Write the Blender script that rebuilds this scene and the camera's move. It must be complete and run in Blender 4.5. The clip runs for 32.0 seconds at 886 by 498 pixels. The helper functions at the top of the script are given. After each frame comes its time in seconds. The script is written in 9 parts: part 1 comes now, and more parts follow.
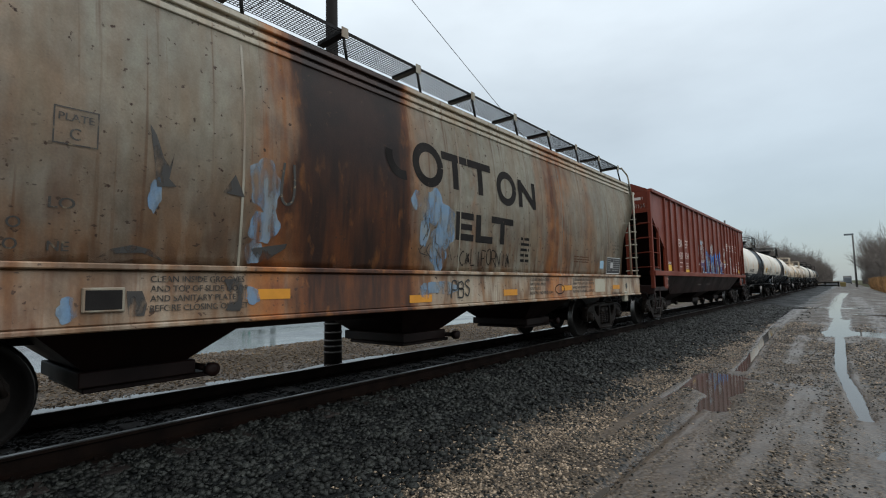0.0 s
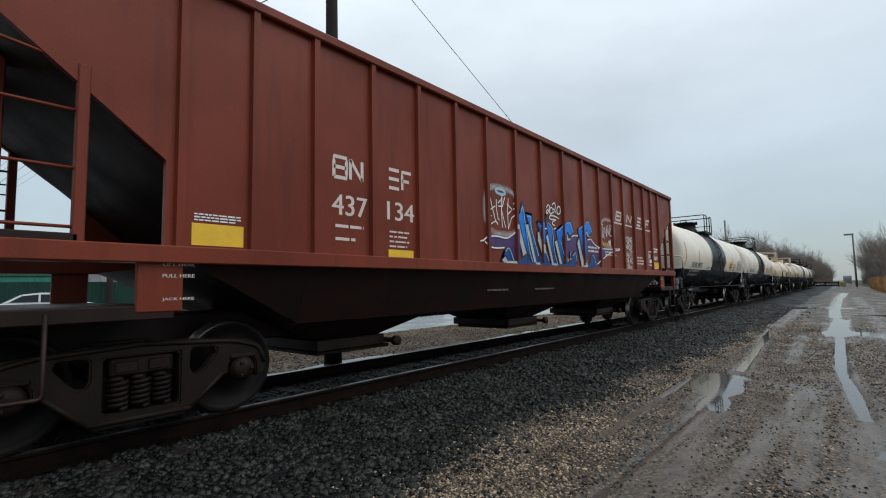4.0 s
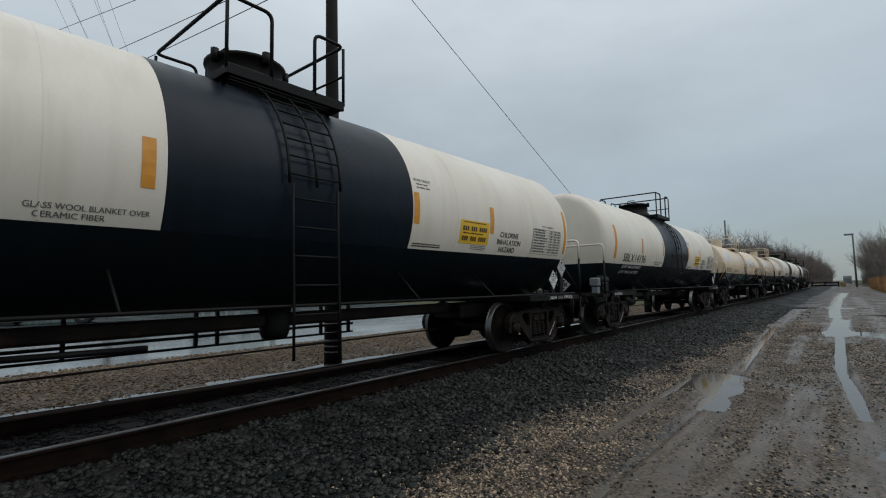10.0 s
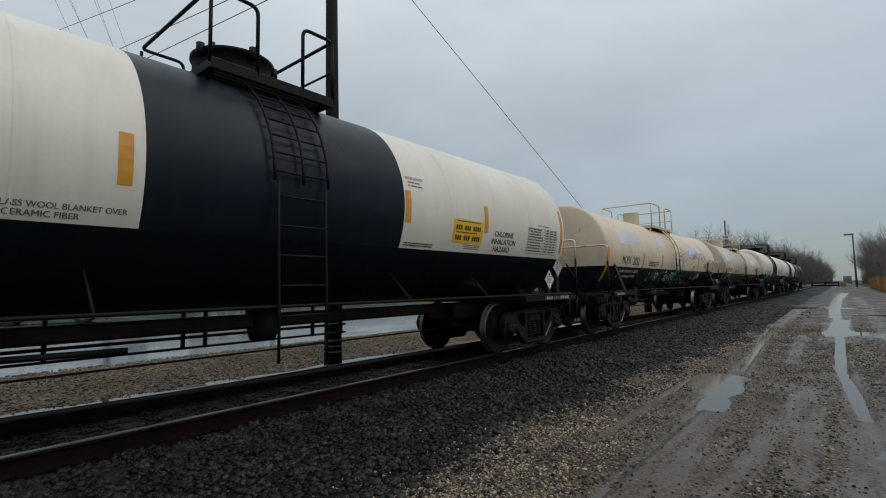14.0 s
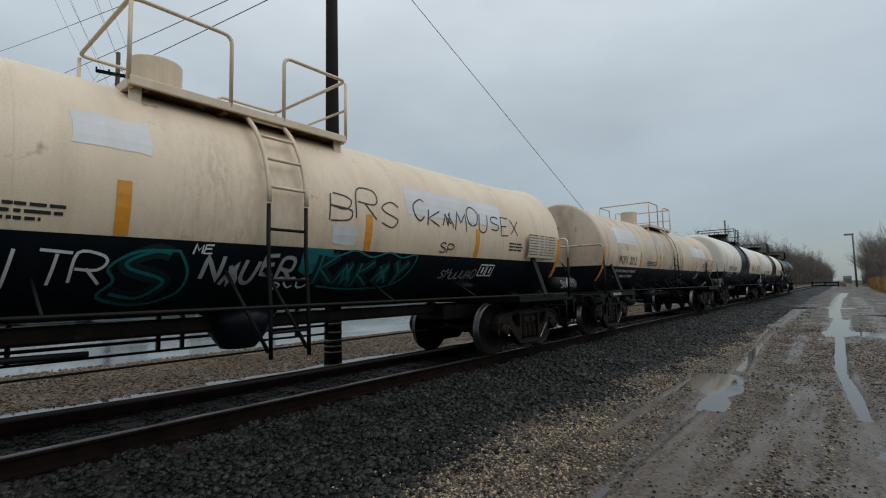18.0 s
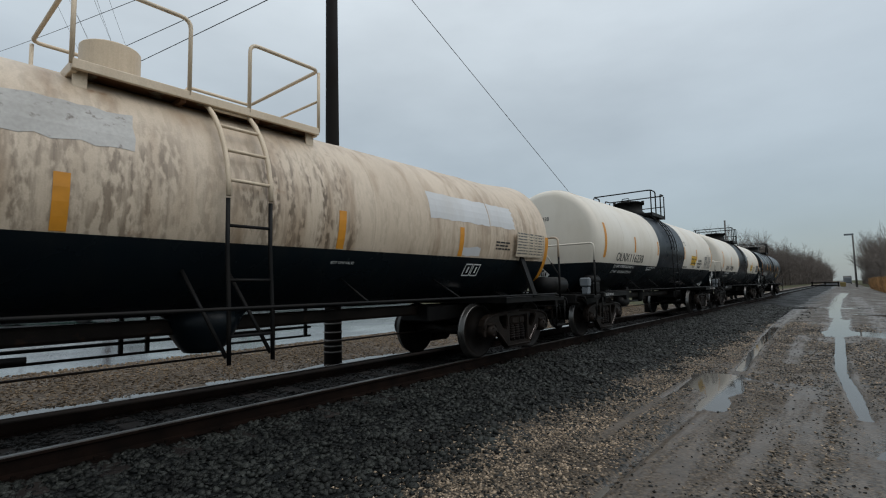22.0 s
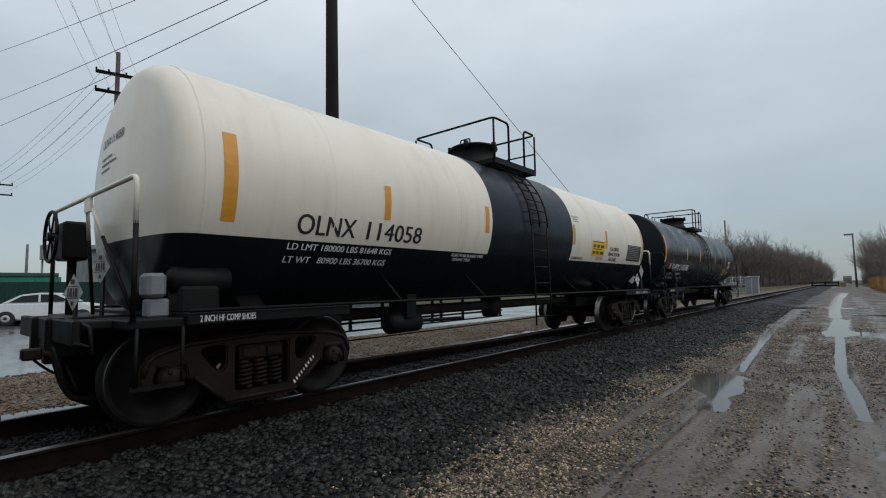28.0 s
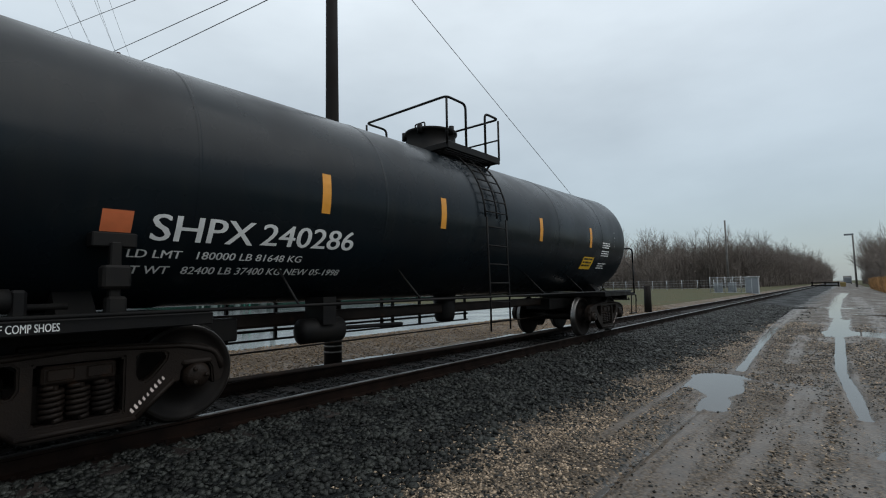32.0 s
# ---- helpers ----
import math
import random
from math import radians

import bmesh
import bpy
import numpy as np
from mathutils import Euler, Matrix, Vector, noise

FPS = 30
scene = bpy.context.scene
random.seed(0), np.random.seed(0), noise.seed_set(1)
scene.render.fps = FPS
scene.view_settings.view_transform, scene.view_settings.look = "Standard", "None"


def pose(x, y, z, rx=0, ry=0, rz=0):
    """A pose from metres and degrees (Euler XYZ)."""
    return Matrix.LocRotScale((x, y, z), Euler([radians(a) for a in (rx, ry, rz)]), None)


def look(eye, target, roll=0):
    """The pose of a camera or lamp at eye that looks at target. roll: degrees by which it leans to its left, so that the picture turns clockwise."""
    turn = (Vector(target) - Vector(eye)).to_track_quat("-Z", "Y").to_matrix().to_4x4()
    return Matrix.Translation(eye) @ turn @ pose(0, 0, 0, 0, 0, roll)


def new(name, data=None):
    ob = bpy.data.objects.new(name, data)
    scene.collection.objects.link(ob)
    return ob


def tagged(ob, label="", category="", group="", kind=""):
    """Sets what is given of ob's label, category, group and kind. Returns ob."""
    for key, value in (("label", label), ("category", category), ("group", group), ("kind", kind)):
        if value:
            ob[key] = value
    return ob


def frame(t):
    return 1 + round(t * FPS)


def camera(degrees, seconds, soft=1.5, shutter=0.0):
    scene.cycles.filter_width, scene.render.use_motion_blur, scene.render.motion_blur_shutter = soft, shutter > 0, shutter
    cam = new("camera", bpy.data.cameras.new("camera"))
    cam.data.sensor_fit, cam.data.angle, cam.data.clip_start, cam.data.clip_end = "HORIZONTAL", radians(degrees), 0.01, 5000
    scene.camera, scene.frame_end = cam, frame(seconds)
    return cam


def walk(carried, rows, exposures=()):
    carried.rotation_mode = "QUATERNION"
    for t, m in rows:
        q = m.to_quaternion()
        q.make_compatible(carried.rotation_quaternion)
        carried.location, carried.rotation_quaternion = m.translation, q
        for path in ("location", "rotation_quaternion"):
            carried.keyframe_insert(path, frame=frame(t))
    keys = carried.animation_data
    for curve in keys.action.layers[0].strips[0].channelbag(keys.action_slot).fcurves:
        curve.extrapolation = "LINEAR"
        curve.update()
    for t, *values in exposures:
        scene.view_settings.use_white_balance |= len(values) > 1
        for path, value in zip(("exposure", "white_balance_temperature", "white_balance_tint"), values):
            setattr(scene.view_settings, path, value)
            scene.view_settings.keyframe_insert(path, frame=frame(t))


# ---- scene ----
cam = camera(85.45, 32.0, soft=1.1)
HERE = pose(0, 0, 1.54, 94.614, 1.07, 39.89)
walk(cam, [(0.0, HERE), (32.0, HERE)], exposures=[(0.0, -0.12), (6.0, -0.12), (7.5, -0.22), (8.5, -0.42), (9.2, -0.60), (10.0, -0.58), (14.0, -0.58), (20.5, -0.5), (28.0, -0.42), (31.0, -0.31), (32.0, -0.25)])

# ---- daylight: an overcast, rainy sky ----
ELEV, AZ = 52.0, 75.0      # the sun behind the cloud: its height, and its bearing from +Y towards +X
world = bpy.data.worlds.new("overcast_sky")
scene.world = world
world.use_nodes = True
wn, wl = world.node_tree.nodes, world.node_tree.links
wn.clear()
w_out, w_bg = wn.new("ShaderNodeOutputWorld"), wn.new("ShaderNodeBackground")
w_sky = wn.new("ShaderNodeTexSky")
w_sky.sky_type, w_sky.sun_disc = "NISHITA", False
w_sky.sun_elevation, w_sky.sun_rotation = radians(ELEV), radians(AZ)
w_tc, w_sep = wn.new("ShaderNodeTexCoord"), wn.new("ShaderNodeSeparateXYZ")
w_ramp = wn.new("ShaderNodeValToRGB")
w_ramp.color_ramp.elements[0].position, w_ramp.color_ramp.elements[0].color = 0.0, (0.305, 0.372, 0.405, 1)
w_ramp.color_ramp.elements[1].position, w_ramp.color_ramp.elements[1].color = 1.0, (1.42, 1.50, 1.54, 1)
w_mid = w_ramp.color_ramp.elements.new(0.35)
w_mid.color = (0.635, 0.71, 0.745, 1)
w_map, w_noise = wn.new("ShaderNodeMapping"), wn.new("ShaderNodeTexNoise")
w_map.inputs["Scale"].default_value = (1.0, 1.0, 2.6)
w_noise.inputs["Scale"].default_value, w_noise.inputs["Detail"].default_value = 2.2, 5.0
w_cr = wn.new("ShaderNodeMapRange")
w_cr.inputs["From Min"].default_value, w_cr.inputs["From Max"].default_value = 0.3, 0.7
w_cr.inputs["To Min"].default_value, w_cr.inputs["To Max"].default_value = 0.86, 1.12
w_mul, w_mix = wn.new("ShaderNodeMix"), wn.new("ShaderNodeMix")
w_mul.data_type, w_mul.blend_type = "RGBA", "MULTIPLY"
w_mul.inputs["Factor"].default_value = 1.0
w_mix.data_type, w_mix.blend_type = "RGBA", "ADD"
w_mix.inputs["Factor"].default_value = 0.04
wl.new(w_tc.outputs["Generated"], w_sep.inputs[0])
wl.new(w_sep.outputs["Z"], w_ramp.inputs["Fac"])
wl.new(w_tc.outputs["Generated"], w_map.inputs["Vector"])
wl.new(w_map.outputs[0], w_noise.inputs["Vector"])
wl.new(w_noise.outputs["Fac"], w_cr.inputs["Value"])
wl.new(w_ramp.outputs["Color"], w_mul.inputs["A"])
wl.new(w_cr.outputs["Result"], w_mul.inputs["B"])
wl.new(w_mul.outputs["Result"], w_mix.inputs["A"])
wl.new(w_sky.outputs["Color"], w_mix.inputs["B"])
wl.new(w_mix.outputs["Result"], w_bg.inputs["Color"])
w_bg.inputs["Strength"].default_value = 1.0
wl.new(w_bg.outputs[0], w_out.inputs["Surface"])
sun = new("sun", bpy.data.lights.new("sun", "SUN"))
sun.data.energy, sun.data.angle, sun.data.color = 1.2, radians(60), (1.0, 0.98, 0.95)
_e, _a = radians(ELEV), radians(AZ)
sun.matrix_world = look((math.sin(_a) * math.cos(_e) * 50, math.cos(_a) * math.cos(_e) * 50, math.sin(_e) * 50), (0, 0, 0))

# ---- materials ----
MATS = {}


def node_mat(name):
    m = bpy.data.materials.new(name)
    m.use_nodes = True
    n, l = m.node_tree.nodes, m.node_tree.links
    MATS[name] = m
    return m, n, l, n["Principled BSDF"]


def noise_node(n, l, vec, scale, detail=4.0, stretch=None):
    t = n.new("ShaderNodeTexNoise")
    t.inputs["Scale"].default_value, t.inputs["Detail"].default_value = scale, detail
    if stretch:
        mp = n.new("ShaderNodeMapping")
        mp.inputs["Scale"].default_value = stretch
        l.new(vec, mp.inputs["Vector"])
        vec = mp.outputs[0]
    l.new(vec, t.inputs["Vector"])
    return t.outputs["Fac"]


def ranged(n, l, fac, a, b, c=0.0, d=1.0):
    r = n.new("ShaderNodeMapRange")
    r.inputs["From Min"].default_value, r.inputs["From Max"].default_value = a, b
    r.inputs["To Min"].default_value, r.inputs["To Max"].default_value = c, d
    l.new(fac, r.inputs["Value"])
    return r.outputs["Result"]


def blend(n, l, fac, a, b, how="MIX"):
    m = n.new("ShaderNodeMix")
    m.data_type, m.blend_type = "RGBA", how
    for k, v in (("Factor", fac), ("A", a), ("B", b)):
        if isinstance(v, (int, float)):
            m.inputs[k].default_value = v
        elif isinstance(v, tuple):
            m.inputs[k].default_value = (*v, 1)
        else:
            l.new(v, m.inputs[k])
    return m.outputs["Result"]


def surf(name, c1, c2, scale=3.0, rough=0.55, metal=0.0, bump=0.15, fine=70.0, streak=None, streak_amt=0.5,
         spots=None, spot_scale=14.0, spot_at=0.62, island=0.0, random_=0.0, spec=0.5, grainy=0.35):
    """A weathered surface: broad mottling, fine grain, vertical streaks and spots, relief."""
    m, n, l, b = node_mat(name)
    vec = n.new("ShaderNodeTexCoord").outputs["Object"]
    big = ranged(n, l, noise_node(n, l, vec, scale, 5.0), 0.35, 0.68)
    col = blend(n, l, big, c1, c2)
    grain = noise_node(n, l, vec, fine, 3.0)
    col = blend(n, l, grainy, col, blend(n, l, ranged(n, l, grain, 0.3, 0.7), (0.55, 0.55, 0.55), (1.0, 1.0, 1.0)), "MULTIPLY")
    if streak:
        s = ranged(n, l, noise_node(n, l, vec, 1.0, 6.0, (2.2, 5.0, 0.55)), 0.50, 0.72, 0.0, streak_amt)
        col = blend(n, l, s, col, streak)
    if spots:
        s = ranged(n, l, noise_node(n, l, vec, spot_scale, 6.0), spot_at, spot_at + 0.09)
        col = blend(n, l, s, col, spots)
    if island:
        g = n.new("ShaderNodeNewGeometry")
        col = blend(n, l, island, col, blend(n, l, g.outputs["Random Per Island"], (0.12, 0.12, 0.12), (2.1, 2.05, 2.0)), "MULTIPLY")
    if random_:
        g = n.new("ShaderNodeObjectInfo")
        col = blend(n, l, random_, col, blend(n, l, g.outputs["Random"], (0.35, 0.35, 0.35), (1.5, 1.45, 1.4)), "MULTIPLY")
    l.new(col, b.inputs["Base Color"])
    b.inputs["Metallic"].default_value = metal
    b.inputs["Specular IOR Level"].default_value = spec
    l.new(ranged(n, l, big, 0, 1, max(rough - 0.1, 0.03), min(rough + 0.1, 1)), b.inputs["Roughness"])
    if bump:
        bp = n.new("ShaderNodeBump")
        bp.inputs["Strength"].default_value, bp.inputs["Distance"].default_value = bump, 0.01
        l.new(grain, bp.inputs["Height"])
        l.new(bp.outputs[0], b.inputs["Normal"])
    return m


def plain(name, c, rough=0.5, metal=0.0):
    m, n, l, b = node_mat(name)
    vec = n.new("ShaderNodeTexCoord").outputs["Object"]
    f = ranged(n, l, noise_node(n, l, vec, 9.0), 0.3, 0.7, 0.84, 1.0)
    l.new(blend(n, l, 1.0, c, blend(n, l, f, (0, 0, 0), (1, 1, 1)), "MULTIPLY"), b.inputs["Base Color"])
    b.inputs["Roughness"].default_value, b.inputs["Metallic"].default_value = rough, metal
    return m


WHITE = surf("tank_white_paint", (0.665, 0.62, 0.54), (0.61, 0.56, 0.475), 0.8, 0.42, bump=0.01, fine=30, streak=(0.46, 0.40, 0.31), streak_amt=0.28, grainy=0.08)
def grimy_paint(name, c1, c2, grime, zones_, amount):
    """Tank paint with grey-brown run-off that hangs in its own places along the car."""
    m, n, l, b = node_mat(name)
    vec = n.new("ShaderNodeTexCoord").outputs["Object"]
    sp = n.new("ShaderNodeSeparateXYZ")
    l.new(vec, sp.inputs[0])
    col = blend(n, l, ranged(n, l, noise_node(n, l, vec, 0.9, 5.0), 0.35, 0.68), c1, c2)
    fl = ranged(n, l, noise_node(n, l, vec, 1.0, 8.0, (6.0, 17.0, 7.0)), 0.42, 0.55)
    runs = times(n, l, fl, ranged(n, l, noise_node(n, l, vec, 1.0, 7.0, (3.0, 13.0, 1.3)), 0.36, 0.60))
    broad = ranged(n, l, noise_node(n, l, vec, 1.0, 6.0, (2.0, 4.0, 0.5)), 0.48, 0.72, 0.0, amount)
    col = blend(n, l, broad, col, grime)
    warp = ranged(n, l, noise_node(n, l, vec, 1.2, 5.0), 0.25, 0.75, -0.3, 0.3)
    where = zone(n, l, sp.outputs["Y"], warp, -8.0, 8.0, zones_)
    low = ranged(n, l, sp.outputs["Z"], 2.9, 2.45, 0.35, 1.0)
    col = blend(n, l, times(n, l, times(n, l, where, runs), low), col, tuple(k * 0.42 for k in grime))
    spots = ranged(n, l, noise_node(n, l, vec, 3.2, 6.0), 0.67, 0.74, 0.0, 0.8)
    col = blend(n, l, spots, col, (0.27, 0.16, 0.09))
    fine = noise_node(n, l, vec, 70.0, 3.0)
    col = blend(n, l, 0.3, col, blend(n, l, ranged(n, l, fine, 0.3, 0.7), (0.6, 0.6, 0.6), (1.0, 1.0, 1.0)), "MULTIPLY")
    l.new(col, b.inputs["Base Color"])
    b.inputs["Roughness"].default_value = 0.46
    bp = n.new("ShaderNodeBump")
    bp.inputs["Strength"].default_value, bp.inputs["Distance"].default_value = 0.04, 0.01
    l.new(fine, bp.inputs["Height"])
    l.new(bp.outputs[0], b.inputs["Normal"])
    return m


BLACK = surf("tank_black_paint", (0.006, 0.0105, 0.014), (0.004, 0.0065, 0.009), 1.2, 0.30, bump=0.02, streak=(0.012, 0.014, 0.014), streak_amt=0.4, spec=0.16)
BAND = surf("tank_band_black", (0.007, 0.0125, 0.020), (0.005, 0.009, 0.0145), 1.2, 0.36, bump=0.02, streak=(0.014, 0.019, 0.026), streak_amt=0.4, spec=0.13)
IRON = surf("black_iron", (0.006, 0.006, 0.0065), (0.011, 0.010, 0.009), 4.0, 0.55, bump=0.1, spec=0.12)
TRUCK = surf("truck_cast_steel", (0.0165, 0.011, 0.008), (0.0078, 0.0056, 0.0047), 2.2, 0.55, bump=0.3, spots=(0.034, 0.017, 0.0095), spot_scale=4.0, spec=0.13)
WHEEL = surf("wheel_steel", (0.012, 0.0095, 0.0082), (0.0065, 0.0055, 0.005), 3.0, 0.5, bump=0.15, spec=0.10)
RAILHEAD = surf("rail_head_steel", (0.15, 0.145, 0.14), (0.07, 0.066, 0.062), 2.0, 0.36, metal=0.9, bump=0.02)
RAILSIDE = surf("rail_rust", (0.0105, 0.0058, 0.0042), (0.0045, 0.003, 0.0025), 4.0, 0.7, bump=0.3, spec=0.05)
TIEWOOD = surf("tie_wood", (0.026, 0.022, 0.020), (0.012, 0.010, 0.010), 3.0, 0.7, bump=0.4, random_=0.6, spec=0.08)
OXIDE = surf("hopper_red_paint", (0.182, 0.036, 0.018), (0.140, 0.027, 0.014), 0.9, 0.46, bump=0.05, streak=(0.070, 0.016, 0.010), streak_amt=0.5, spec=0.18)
# darker copy of the red: the shade under and behind hoppers is in its colour
OXDARK = surf("hopper_red_dark", (0.020, 0.0078, 0.006), (0.010, 0.0048, 0.0042), 1.4, 0.55, bump=0.1, spec=0.2)
def zone(n, l, coord, warp, lo, hi, stops):
    """How strong a stain is along one direction: smooth between stops of (place, strength), its edges shifted by warp."""
    ad = n.new("ShaderNodeMath")
    ad.operation = "ADD"
    l.new(coord, ad.inputs[0]), l.new(warp, ad.inputs[1])
    r = n.new("ShaderNodeValToRGB")
    r.color_ramp.interpolation = "EASE"
    els = r.color_ramp.elements
    for k, (at, v) in enumerate(stops):
        p = (at - lo) / (hi - lo)
        e = els[k] if k < 2 else els.new(p)
        e.position, e.color = p, (v, v, v, 1)
    l.new(ranged(n, l, ad.outputs[0], lo, hi), r.inputs["Fac"])
    return r.outputs["Color"]


def times(n, l, a, b_):
    m = n.new("ShaderNodeMath")
    m.operation = "MULTIPLY"
    for k, v in enumerate((a, b_)):
        if isinstance(v, float):
            m.inputs[k].default_value = v
        else:
            l.new(v, m.inputs[k])
    return m.outputs[0]


CREAM = grimy_paint("tank_cream_paint", (0.67, 0.555, 0.415), (0.59, 0.475, 0.34), (0.43, 0.32, 0.205), [(-8.0, 0.1), (7.9, 0.1), (-1.2, 0.05), (-0.7, 0.3), (0.2, 0.15), (1.2, 0.1)], 0.35)
CREAMDIRTY = grimy_paint("tank_dirty_cream_paint", (0.60, 0.495, 0.38), (0.49, 0.395, 0.295), (0.31, 0.215, 0.135), [(-8.0, 0.15), (7.9, 0.3), (-3.5, 0.2), (-2.0, 0.35), (-1.5, 0.7), (-0.8, 0.75), (-0.4, 0.35), (0.1, 0.30), (0.4, 0.9), (1.2, 1.0), (1.45, 0.9), (1.75, 0.2), (3.5, 0.2), (5.2, 0.4)], 0.85)


def rusty_paint(name, c1, c2):
    """Old grey paint with rust that runs down the side in its own places along the car."""
    m, n, l, b = node_mat(name)
    vec = n.new("ShaderNodeTexCoord").outputs["Object"]
    sp = n.new("ShaderNodeSeparateXYZ")
    l.new(vec, sp.inputs[0])
    along, up = sp.outputs["Y"], sp.outputs["Z"]
    col = blend(n, l, ranged(n, l, noise_node(n, l, vec, 0.8, 5.0), 0.35, 0.68), c1, c2)
    warp = ranged(n, l, noise_node(n, l, vec, 1.0, 5.0, (1.0, 2.5, 1.1)), 0.25, 0.75, -0.22, 0.22)
    runs = ranged(n, l, noise_node(n, l, vec, 1.0, 6.0, (3.0, 7.0, 0.45)), 0.36, 0.62)
    blot = ranged(n, l, noise_node(n, l, vec, 2.6, 7.0), 0.42, 0.60)
    low = ranged(n, l, up, 2.75, 1.55)
    # brown run-off near the foot, in hanging blotches
    foot = times(n, l, times(n, l, low, ranged(n, l, noise_node(n, l, vec, 1.0, 7.0, (1.0, 5.5, 1.3)), 0.40, 0.60)), 0.92)
    col = blend(n, l, foot, col, blend(n, l, blot, (0.25, 0.118, 0.042), (0.115, 0.044, 0.015)))
    haze = ranged(n, l, noise_node(n, l, vec, 1.0, 6.0, (1.5, 2.6, 0.7)), 0.45, 0.70, 0.0, 0.45)
    col = blend(n, l, haze, col, (0.33, 0.205, 0.095))
    thin_runs = ranged(n, l, noise_node(n, l, vec, 1.0, 6.0, (3.0, 16.0, 0.30)), 0.58, 0.68, 0.0, 0.6)
    col = blend(n, l, thin_runs, col, (0.16, 0.072, 0.028))
    grime = zone(n, l, along, warp, -8.0, 8.0, [(-8.0, 0.85), (7.9, 0.1), (-3.1, 0.85), (-2.0, 0.6), (-0.8, 0.7), (0.1, 0.35), (2.4, 0.2), (3.2, 0.45), (4.2, 0.25), (5.4, 0.1)])
    col = blend(n, l, times(n, l, times(n, l, grime, ranged(n, l, up, 2.7, 1.7)), ranged(n, l, noise_node(n, l, vec, 1.6, 6.0), 0.35, 0.62, 0.25, 0.9)), col, (0.115, 0.085, 0.055))
    orange = zone(n, l, along, warp, -8.0, 8.0, [(-8.0, 0.2), (7.9, 0.1), (-5.2, 0.35), (-4.4, 0.2), (-3.3, 0.15), (-3.05, 0.95), (-2.7, 1.0), (-1.2, 1.0), (-0.95, 0.6), (-0.60, 0.25), (0.2, 0.08),
                                                  (0.27, 0.6), (0.36, 0.08), (2.2, 0.08), (2.38, 0.55), (2.6, 0.35), (2.95, 0.85), (3.15, 1.0), (3.4, 0.8), (3.9, 0.25), (4.4, 0.3), (4.69, 0.55), (4.9, 0.3), (5.6, 0.12)])
    col = blend(n, l, times(n, l, orange, ranged(n, l, runs, 0, 1, 0.45, 1.0)), col, blend(n, l, blot, (0.50, 0.175, 0.034), (0.26, 0.072, 0.013)))
    # one wide sheet of deep rust, streaked downwards
    sheet = zone(n, l, along, warp, -8.0, 8.0, [(-8.0, 0.0), (7.9, 0.0), (-2.98, 0.0), (-2.74, 0.97), (-1.16, 0.97), (-0.98, 0.0)])
    drips = ranged(n, l, noise_node(n, l, vec, 1.0, 8.0, (3.0, 9.0, 1.1)), 0.36, 0.66)
    flakes = ranged(n, l, noise_node(n, l, vec, 1.0, 8.0, (3.0, 6.0, 2.4)), 0.60, 0.70)
    rust = blend(n, l, flakes, blend(n, l, drips, (0.038, 0.0135, 0.006), (0.185, 0.055, 0.0115)), (0.42, 0.155, 0.032))
    col = blend(n, l, sheet, col, rust)
    dark = zone(n, l, along, warp, -8.0, 8.0, [(-8.0, 0.0), (7.9, 0.0), (-2.84, 0.0), (-2.60, 1.0), (-1.36, 1.0), (-1.14, 0.0), (2.98, 0.0), (3.10, 0.5), (3.2, 0.0)])
    lumps = ranged(n, l, noise_node(n, l, vec, 1.0, 7.0, (1.4, 3.0, 1.0)), 0.36, 0.58)
    thin = ranged(n, l, up, 2.2, 2.85)
    keep = n.new("ShaderNodeMath")
    keep.operation = "MAXIMUM"
    l.new(thin, keep.inputs[0]), l.new(times(n, l, lumps, 0.6), keep.inputs[1])
    col = blend(n, l, times(n, l, dark, keep.outputs[0]), col, blend(n, l, ranged(n, l, noise_node(n, l, vec, 1.3, 4.0), 0.4, 0.6), (0.020, 0.009, 0.006), (0.044, 0.017, 0.010)))
    fine = noise_node(n, l, vec, 60.0, 3.0)
    col = blend(n, l, 0.3, col, blend(n, l, ranged(n, l, fine, 0.3, 0.7), (0.5, 0.5, 0.5), (1.0, 1.0, 1.0)), "MULTIPLY")
    mottle = ranged(n, l, noise_node(n, l, vec, 1.0, 8.0, (9.0, 11.0, 6.0)), 0.34, 0.66)
    col = blend(n, l, 0.55, col, blend(n, l, mottle, (0.66, 0.62, 0.57), (1.0, 1.0, 1.0)), "MULTIPLY")
    chips = ranged(n, l, noise_node(n, l, vec, 1.0, 7.0, (20.0, 14.0, 24.0)), 0.655, 0.69, 0.0, 0.8)
    col = blend(n, l, times(n, l, chips, ranged(n, l, up, 3.0, 1.9, 0.1, 1.0)), col, (0.05, 0.026, 0.015))
    pits = ranged(n, l, noise_node(n, l, vec, 15.0, 6.0), 0.66, 0.70)
    col = blend(n, l, pits, col, (0.06, 0.028, 0.014))
    l.new(col, b.inputs["Base Color"])
    b.inputs["Roughness"].default_value = 0.55
    bp = n.new("ShaderNodeBump")
    bp.inputs["Strength"].default_value, bp.inputs["Distance"].default_value = 0.12, 0.01
    l.new(fine, bp.inputs["Height"])
    l.new(bp.outputs[0], b.inputs["Normal"])
    return m


